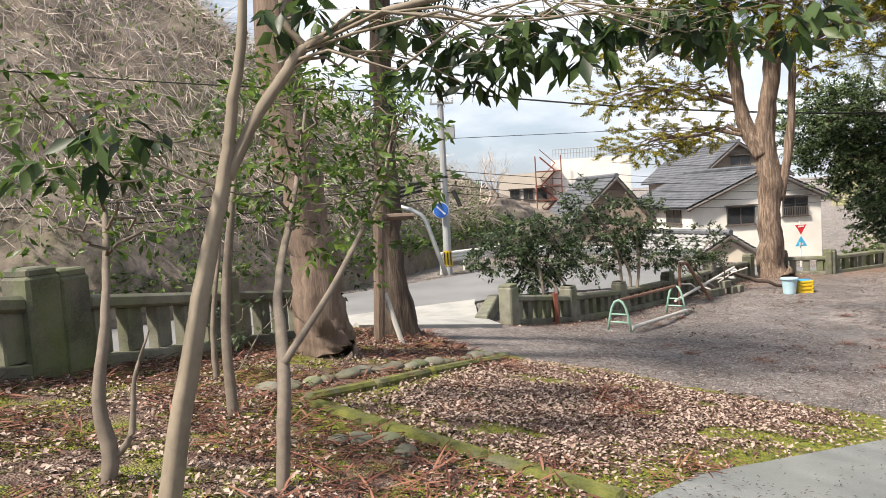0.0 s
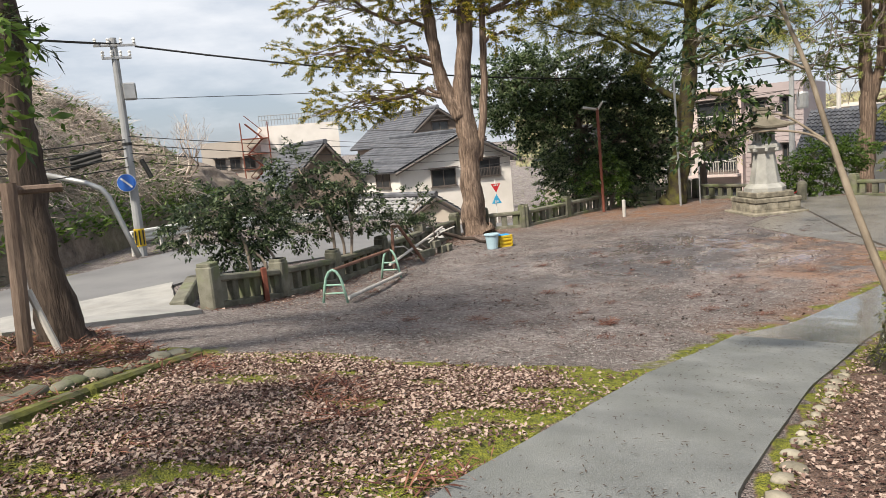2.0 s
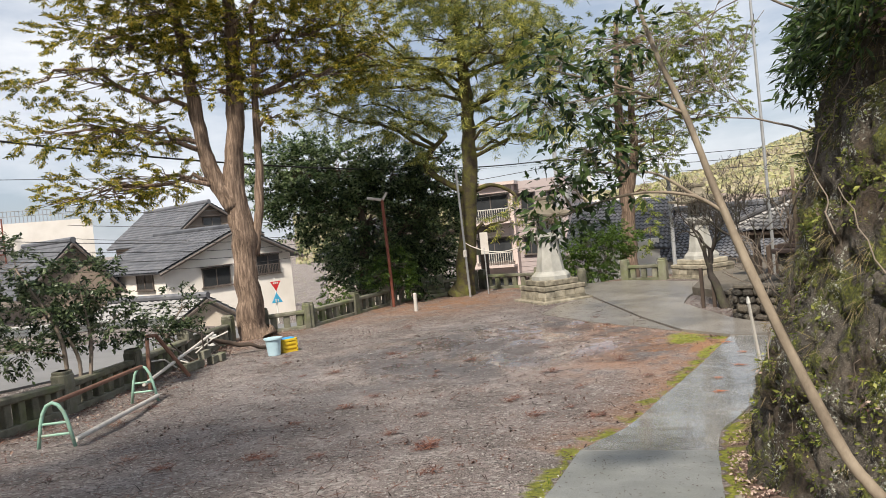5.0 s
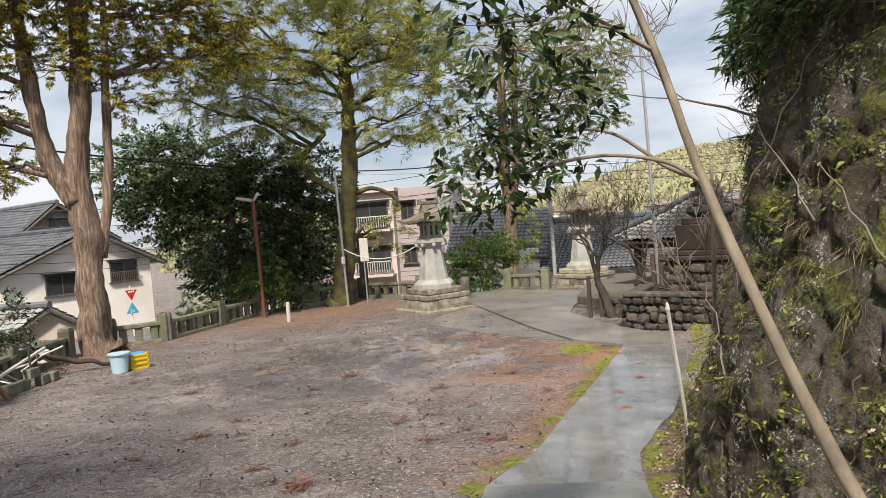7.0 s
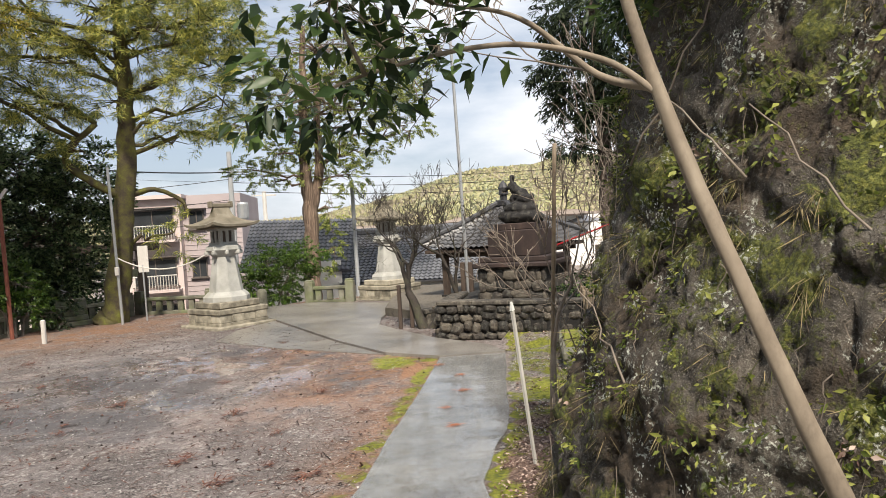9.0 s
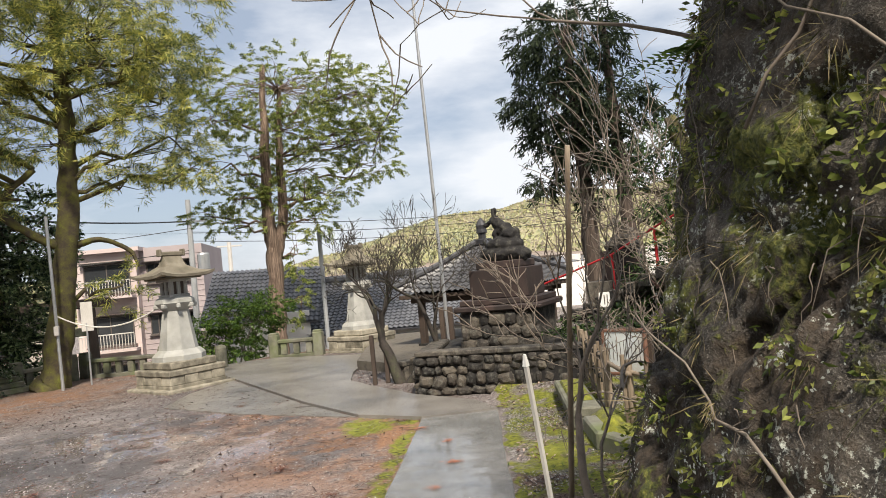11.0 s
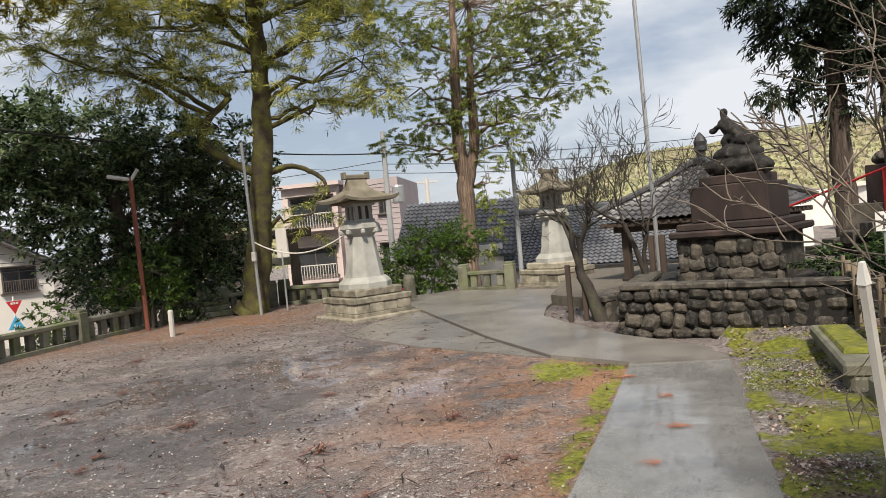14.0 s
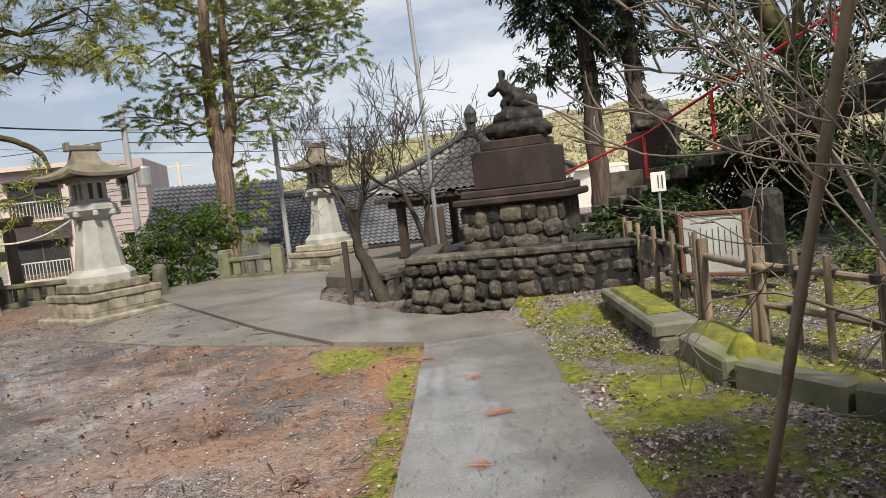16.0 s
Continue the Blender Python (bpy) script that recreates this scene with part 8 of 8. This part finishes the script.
    part("pole", Geo().tube([(33.9, 24.15, -5.5), (33.92, 24.12, 2.9)], 0.10, 8), M_pole, up4)
    to = thing("torii_gate", "dark weathered timber torii gate below the terrace", "torii", at=(29, 34.5, -5))
    dvx = Vector((0.77, -0.64, 0))
    c = Vector((27.6, 35.8, 0))
    part("top_beam", Geo().box((7.4, 0.42, 0.42), (c.x, c.y, 0.42), math.degrees(math.atan2(dvx.y, dvx.x)), 0.05), M_wood, to)
    part("tie_beam", Geo().box((6.2, 0.25, 0.38), (c.x, c.y, -0.85), math.degrees(math.atan2(dvx.y, dvx.x)), 0.03), M_fence, to)
    for s in (-1, 1):
        q = c + dvx * 2.9 * s
        part("post", Geo().tube([(q.x, q.y, -6), (q.x - dvx.x * 0.1 * s, q.y - dvx.y * 0.1 * s, 0.3)], [0.27, 0.22], 12), M_wood, to)


street()


def wire(a, b, sag, r=0.016, label="black overhead cable slung above the road"):
    a, b = Vector(a), Vector(b)
    pts = [a.lerp(b, t) - Vector((0, 0, sag * 4 * t * (1 - t))) for t in np.linspace(0, 1, 17)]
    tagged(part("overhead_cable", Geo().tube(pts, r, 5), M_black), label, "cable", "overhead cables")


wire((0.5, 27.5, 5.4), (36.8, 34, 4.4), 1.0, 0.035)
wire((0.3, 27.5, 3.7), (70, 60, 7), 0.5, 0.012)
for k in range(3):
    wire((-0.5 + 0.3 * k, 27.5, 5.5), (-22, 10 + k * 0.4, 6.4), 0.5)
for k in range(4):
    wire((-0.1, 27.5, 2.5 - 0.28 * k), (34, 52, 1.2 - 0.3 * k), 0.7 + 0.12 * k, 0.014)
    wire((-0.2, 27.5, 2.4 - 0.3 * k), (-26, 7, 3.0 - 0.35 * k), 0.8, 0.02)
for k in range(3):
    wire((36.8, 34, 4.3 - 0.5 * k), (60, 8, 5 - 0.6 * k), 0.9, 0.02)
    wire((36.8, 34, 4.0 - 1.2 * k), (14, 62, 4.6 - 1.0 * k), 1.0, 0.02)
tagged(part("garden_hose", Geo().tube([Vector((21.62, 26.3, 0.1)).lerp(Vector((22.3, 22.5, 0.3)), t) - Vector((0, 0, 0.55 * 4 * t * (1 - t))) for t in np.linspace(0, 1, 15)], 0.022, 6), M_wood_pale), "pale cable slung from the steel pole to the lantern", "cable")
# distant town
r = random.Random(6)
for i in range(16):
    x, y = 70 + r.uniform(0, 90), 20 + r.uniform(0, 75)
    w, d_, h_ = r.uniform(7, 15), r.uniform(6, 10), r.uniform(5, 9)
    root = thing("distant_building", "distant pale building in the town", "building", "distant town buildings", at=(x, y, -7))
    part("wall", Geo().box((w, d_, h_), (x, y, -7 + h_ / 2), r.uniform(-40, 40), 0.05), r.choice((M_plaster, M_beige, M_pink, M_plaster)), root)
    part("roof", Geo().box((w + 0.8, d_ + 0.8, 0.9), (x, y, -7 + h_ + 0.4), 0, 0.3, top=0.6), r.choice((M_tile, M_brownwall, M_beige)), root)


# ---- ditch, edging stones, litter ----
def edging(poly, step, size, label, group, seed, mat):
    r = random.Random(seed)
    p = np.array(poly, float)
    s = np.concatenate(([0], np.cumsum(np.hypot(*np.diff(p, axis=0).T))))
    t = 0.0
    while t < s[-1]:
        x, y = np.interp(t, s, p[:, 0]) + r.uniform(-0.03, 0.03), np.interp(t, s, p[:, 1]) + r.uniform(-0.03, 0.03)
        k = size * r.uniform(0.7, 1.3)
        bm = bmesh.new()
        bmesh.ops.create_icosphere(bm, subdivisions=2, radius=1)
        off = Vector((x * 7, y * 7, 0))
        for v in bm.verts:
            v.co *= 1 + 0.25 * noise.noise(v.co * 1.4 + off)
        me = bpy.data.meshes.new("stone")
        bm.to_mesh(me)
        bm.free()
        me.materials.append(mat)
        me.polygons.foreach_set("use_smooth", [True] * len(me.polygons))
        ob = new("edging_stone", me)
        ob.matrix_world = Matrix.Translation((x, y, zat(x, y) + k * 0.25)) @ Matrix.Rotation(r.uniform(0, 6), 4, "Z") @ Matrix.Diagonal((k * 1.25, k, k * 0.55, 1))
        tagged(ob, label, "stone", group)
        t += step * r.uniform(0.75, 1.3)


edging([(2.75, 3.4), (3.45, 4.15), (4.5, 4.95), (6.2, 6.1), (7.3, 6.85)], 0.30, 0.055, "small rounded edging stone half covered in moss", "edging stones along the path", 4, M_plinth)
edging([(-1.6, 6.35), (-0.95, 7.7), (-0.2, 8.9), (0.35, 9.8), (0.8, 10.35)], 0.27, 0.10, "mossy rounded stone along the ditch", "ditch edging stones", 5, M_fence)
edging([(-0.75, 4.85), (-0.4, 5.05), (-0.25, 4.75)], 0.24, 0.08, "flat grey stone lying in the leaves", "ditch edging stones", 6, M_fence)
M_mosskerb = material("moss_grown_kerb_concrete", [(0.035, 0.04, 0.012), (0.095, 0.102, 0.02), (0.19, 0.19, 0.04)], 6, (0.85, 1), 1.0, 60, bump_dist=0.03, stain=(0.12, 0.11, 0.085), stain_scale=4, stain_amount=0.8)
KD = [((1.05, 4.15), (0.3, 4.72)), ((0.28, 4.75), (-0.45, 5.35)), ((-0.47, 5.38), (-1.1, 5.9)), ((-1.2, 6.1), (-0.75, 7.0)), ((-0.73, 7.05), (-0.25, 8.1)), ((-0.23, 8.15), (0.3, 9.2)), ((0.32, 9.25), (0.75, 9.95))]
for a, b in KD:
    d = Vector((b[0] - a[0], b[1] - a[1], 0))
    za, zb = zat(*a), zat(*b)
    m = Matrix.Translation(((a[0] + b[0]) / 2, (a[1] + b[1]) / 2, (za + zb) / 2)) @ Matrix.Rotation(math.atan2(d.y, d.x), 4, "Z") @ Matrix.Rotation(-math.atan2(zb - za, d.length), 4, "Y")
    tagged(part("kerb_stone", Geo().box((d.length + 0.02, 0.15, 0.14), (0, 0, 0.0), m=m, ch=0.045), M_mosskerb), "narrow moss-grown kerb beside the leaf bed", "kerb", "kerbs along the ditch")

M_sprigdark = material("dark_dead_twigs", [(0.02, 0.012, 0.01), (0.055, 0.03, 0.024), (0.12, 0.06, 0.045)], 5, (0.7, 0.95), 0, 60, island=0.9)
rng = np.random.default_rng(21)


def scatter(name, label, cat, k, box, keep, mat, L, W, flat=0.35, lift=0.012, curl=0.3):
    x = box[0] + (box[2] - box[0]) * rng.random(k)
    y = box[1] + (box[3] - box[1]) * rng.random(k)
    m = keep(x, y)
    x, y = x[m], y[m]
    k = len(x)
    z = height(x, y) + lift + 0.02 * rng.random(k)
    a = rng.random(k) * 6.283
    D = np.stack((np.cos(a), np.sin(a), rng.normal(size=k) * flat), -1)
    N = unit(np.stack((rng.normal(size=k) * flat, rng.normal(size=k) * flat, np.ones(k)), -1))
    q = 0.65 + 0.7 * rng.random(k)
    tagged(part(name, leaf_mesh(name, np.stack((x, y, z), -1), D, N, L * q, W * q, curl), mat), label, cat, kind="stuff")


def patchy(x, y, scale, cut, seed=0):
    return np.array([noise.noise(Vector((a * scale, b * scale, seed))) > cut for a, b in zip(x, y)])


def wood_floor(x, y):
    d, s, a = seg_dist(x, y, PATH_L)
    e, es, _ = seg_dist(x, y, EDGE)
    return (s > 0) & (x + 0.35 * y < 4.0) & (~inside(x, y, BED)) & (es < 0) & (y < 12.6)


def bank_floor(x, y):
    d, s, a = seg_dist(x, y, PATH_R)
    return (s < 0) & (d > 0.1) & (x < 14)


scatter("fallen_leaves", "thick litter of pale brown fallen leaves", "leaves", 110000, (-1.3, 4.2, 5.3, 10.2), lambda x, y: inside(x, y, BED) & (patchy(x, y, 1.5, -0.25) | (rng.random(len(x)) < 0.12)) & ((seg_dist(x, y, PATH_L)[0] > 0.2 + 0.6 * rng.random(len(x))) | (rng.random(len(x)) < 0.15)) & ((seg_dist(x, y, GRASS)[0] > 0.15 + 0.35 * rng.random(len(x))) | (rng.random(len(x)) < 0.15)) & ((seg_dist(x, y, DITCH)[0] > 0.1 + 0.35 * rng.random(len(x))) | (rng.random(len(x)) < 0.2)), M_litter, 0.040, 0.023)
scatter("fallen_leaves", "brown leaf litter under the young trees", "leaves", 70000, (-5, -0.5, 2, 12.6), lambda x, y: wood_floor(x, y) & patchy(x, y, 1.5, -0.12, 3), M_litter, 0.040, 0.023)
scatter("fallen_leaves", "brown leaf litter at the foot of the bank", "leaves", 40000, (2.5, 1.5, 13, 9), lambda x, y: bank_floor(x, y) & patchy(x, y, 1.2, -0.35, 5), M_litter, 0.040, 0.023)
scatter("cedar_sprigs", "dead red-brown cedar sprigs on the ground", "sprigs", 26000, (-5, 1, 2.5, 12.6), lambda x, y: (wood_floor(x, y) & patchy(x, y, 0.9, -0.12, 7)) | (inside(x, y, BED) & patchy(x, y, 0.9, 0.25, 7)), M_sprig, 0.20, 0.014, 0.2, 0.02)
scatter("cedar_sprigs", "scattered dead sprigs on the open square", "sprigs", 22000, (2, 9, 24, 27), lambda x, y: (seg_dist(x, y, EDGE)[1] < 0) & (seg_dist(x, y, PATH_L)[1] > 0) & patchy(x, y, 1.1, 0.02, 9), M_sprig, 0.075, 0.009, 0.15, 0.01)
scatter("cedar_sprigs", "dead sprigs and leaves along the stone fence", "sprigs", 16000, (1, 15, 25, 29), lambda x, y: (seg_dist(x, y, EDGE)[1] < 0) & (seg_dist(x, y, EDGE)[0] < 0.4 + 1.6 * rng.random(len(x))), M_sprig, 0.14, 0.014, 0.25, 0.012)
scatter("fallen_leaves", "dry leaves along the stone fence", "leaves", 9000, (1, 15, 14, 28), lambda x, y: (seg_dist(x, y, EDGE)[1] < 0) & (seg_dist(x, y, EDGE)[0] < 0.3 + 1.5 * rng.random(len(x))), M_litter, 0.07, 0.038)
scatter("gravel", "small pale stones in the earth of the square", "gravel", 34000, (2, 8, 24, 26), lambda x, y: (seg_dist(x, y, EDGE)[1] < 0) & (seg_dist(x, y, PATH_L)[1] > 0) & ~inside(x, y, BED), material("pale_gravel", [(0.06, 0.055, 0.052), (0.19, 0.175, 0.17), (0.45, 0.43, 0.41)], 8, (0.7, 0.9), 0, 50, island=0.9), 0.026, 0.02, 0.2, 0.003, 0.35)
scatter("twigs", "thin dark twigs strewn over the square", "twigs", 4200, (1.5, 8, 22, 24), lambda x, y: (seg_dist(x, y, EDGE)[1] < 0) & (seg_dist(x, y, PATH_L)[1] > 0), M_sprigdark, 0.24, 0.014, 0.05, 0.012)
scatter("gravel", "grey gravel showing between the moss", "gravel", 16000, (12.2, 7.5, 18.5, 11), lambda x, y: (seg_dist(x, y, PATH_R)[1] < 0) & (seg_dist(x, y, PATH_R)[0] > 0.1) & patchy(x, y, 0.8, -0.05, 19), bpy.data.materials["pale_gravel"], 0.024, 0.02, 0.25, 0.004, 0.4)
scatter("fallen_cones", "small dark fallen cones strewn over the square", "cones", 2600, (5, 9, 23, 25), lambda x, y: (seg_dist(x, y, EDGE)[1] < 0) & (seg_dist(x, y, PATH_L)[1] > 0) & patchy(x, y, 0.6, 0.0, 15), M_sprigdark, 0.05, 0.042, 0.3, 0.006, 0.5)
scatter("fallen_leaves", "litter on the moss before the bamboo fence", "leaves", 5200, (12.2, 7, 20, 11.5), lambda x, y: (seg_dist(x, y, PATH_R)[1] < 0) & (seg_dist(x, y, PATH_R)[0] > 0.15) & patchy(x, y, 1.3, -0.1, 11), M_litter, 0.055, 0.028)
scatter("grass", "low green weeds and grass tufts", "grass", 9000, (0.5, 6, 19.5, 12.5), lambda x, y: (((seg_dist(x, y, PATH_L)[0] < 0.28) & (seg_dist(x, y, PATH_L)[1] > 0)) | ((seg_dist(x, y, PATH_R)[0] < 1.6) & (seg_dist(x, y, PATH_R)[1] < 0) & (x > 12.4))) & patchy(x, y, 1.5, 0.12, 13), M_leafmid, 0.06, 0.012, 0.9, 0.0)


def sprig_clump(i, x, y, s):
    r = np.random.default_rng(100 + i)
    k = 46
    P = np.stack((x + r.normal(size=k) * s * 0.35, y + r.normal(size=k) * s * 0.22, np.full(k, zat(x, y) + 0.02) + 0.03 * r.random(k)), -1)
    a = r.random(k) * 6.28
    D = np.stack((np.cos(a), np.sin(a) * 0.6, 0.15 * r.normal(size=k)), -1)
    tagged(part("cedar_sprig", leaf_mesh("cedar_sprig", P, D, np.tile((0, 0, 1.0), (k, 1)), np.full(k, s * 0.55), np.full(k, s * 0.07)), M_sprig), "clump of dead red-brown cedar sprigs on the earth", "sprig", "fallen sprig clumps")


rr = random.Random(8)
spots = [(9.62, 11.48), (7.26, 11.25), (5.91, 11.81), (10.3, 12.6), (8.6, 13.1), (11.6, 12.2), (12.4, 13.6), (9.1, 15.3), (12.9, 11.6), (7.0, 14.5), (10.9, 15.6), (13.9, 13.0)]
while len(spots) < 46:
    x, y = rr.uniform(4, 20), rr.uniform(9, 23)
    if float(seg_dist(np.array([x]), np.array([y]), PATH_L)[1][0]) > 0 and float(seg_dist(np.array([x]), np.array([y]), EDGE)[1][0]) < 0:
        spots.append((x, y))
for i, (x, y) in enumerate(spots):
    sprig_clump(i, x, y, rr.uniform(0.14, 0.28))
for i, (x, y, s) in enumerate([(14.3, 10.6, 0.16), (15.4, 11.1, 0.12), (16.2, 11.9, 0.14), (13.2, 10.4, 0.1), (12.3, 9.9, 0.14)]):
    r = np.random.default_rng(200 + i)
    k = 18
    z = float(base_height(x, y)) + 0.05
    P = np.stack((x + r.normal(size=k) * s * 0.3, y + r.normal(size=k) * s * 0.3, np.full(k, z)), -1)
    D = np.stack((np.full(k, 0.3) + r.normal(size=k) * 0.3, np.full(k, -1.0), r.normal(size=k) * 0.03), -1)
    tagged(part("cedar_sprig", leaf_mesh("cedar_sprig", P, D, np.tile((0, 0, 1.0), (k, 1)), np.full(k, s), np.full(k, s * 0.12)), material("orange_sprig", [(0.3, 0.1, 0.05), (0.42, 0.17, 0.09)], 9, (0.7, 0.9), 0, 50) if i == 0 else bpy.data.materials["orange_sprig"]), "orange-brown sprig lying on the wet concrete", "sprig", "sprigs on the path")
k = 2400
t = rng.random(k)
PL, PRr = np.array(PATH_L[1:], float), np.array(PATH_R[1:], float)
px_ = np.interp(t * 8, range(9), PL[:, 0]) * (1 - (f := rng.random(k))) + np.interp(t * 8, range(9), PRr[:, 0]) * f
py_ = np.interp(t * 8, range(9), PL[:, 1]) * (1 - f) + np.interp(t * 8, range(9), PRr[:, 1]) * f
a = rng.random(k) * 6.28
me = leaf_mesh("path_debris", np.stack((px_, py_, base_height(px_, py_) + 0.048), -1), np.stack((np.cos(a), np.sin(a), np.zeros(k)), -1), np.tile((0, 0, 1.0), (k, 1)), 0.02 + 0.035 * rng.random(k), 0.005 + 0.008 * rng.random(k))
tagged(part("path_debris", me, M_wood), "small dark leaf bits on the concrete path", "debris", kind="stuff")

# ivy and undergrowth on the slope beside the stairs
k = 26000
x, y = 15.0 + 9.5 * rng.random(k), 1.5 + 7.6 * rng.random(k)
m = (seg_dist(x, y, PATH_R)[0] > 3.4 + 1.6 * smooth(-x, -19, -16)) & patchy(x, y, 0.9, -0.25, 17)
x, y = x[m], y[m]
k = len(x)
z = height(x, y) + 0.55 * rng.random(k) ** 2
D = unit(np.stack((-0.6 + rng.normal(size=k) * 0.6, rng.normal(size=k) * 0.7, rng.normal(size=k) * 0.4), -1))
me = leaf_mesh("undergrowth", np.stack((x, y, z), -1), D, unit(rng.normal(size=(k, 3)) * 0.5 + np.array((-0.3, 0, 1.0))), 0.07 + 0.09 * rng.random(k), 0.03 + 0.04 * rng.random(k))
tagged(part("undergrowth", me, M_leafdark), "dark ivy and undergrowth on the slope by the stairs", "undergrowth", kind="stuff")
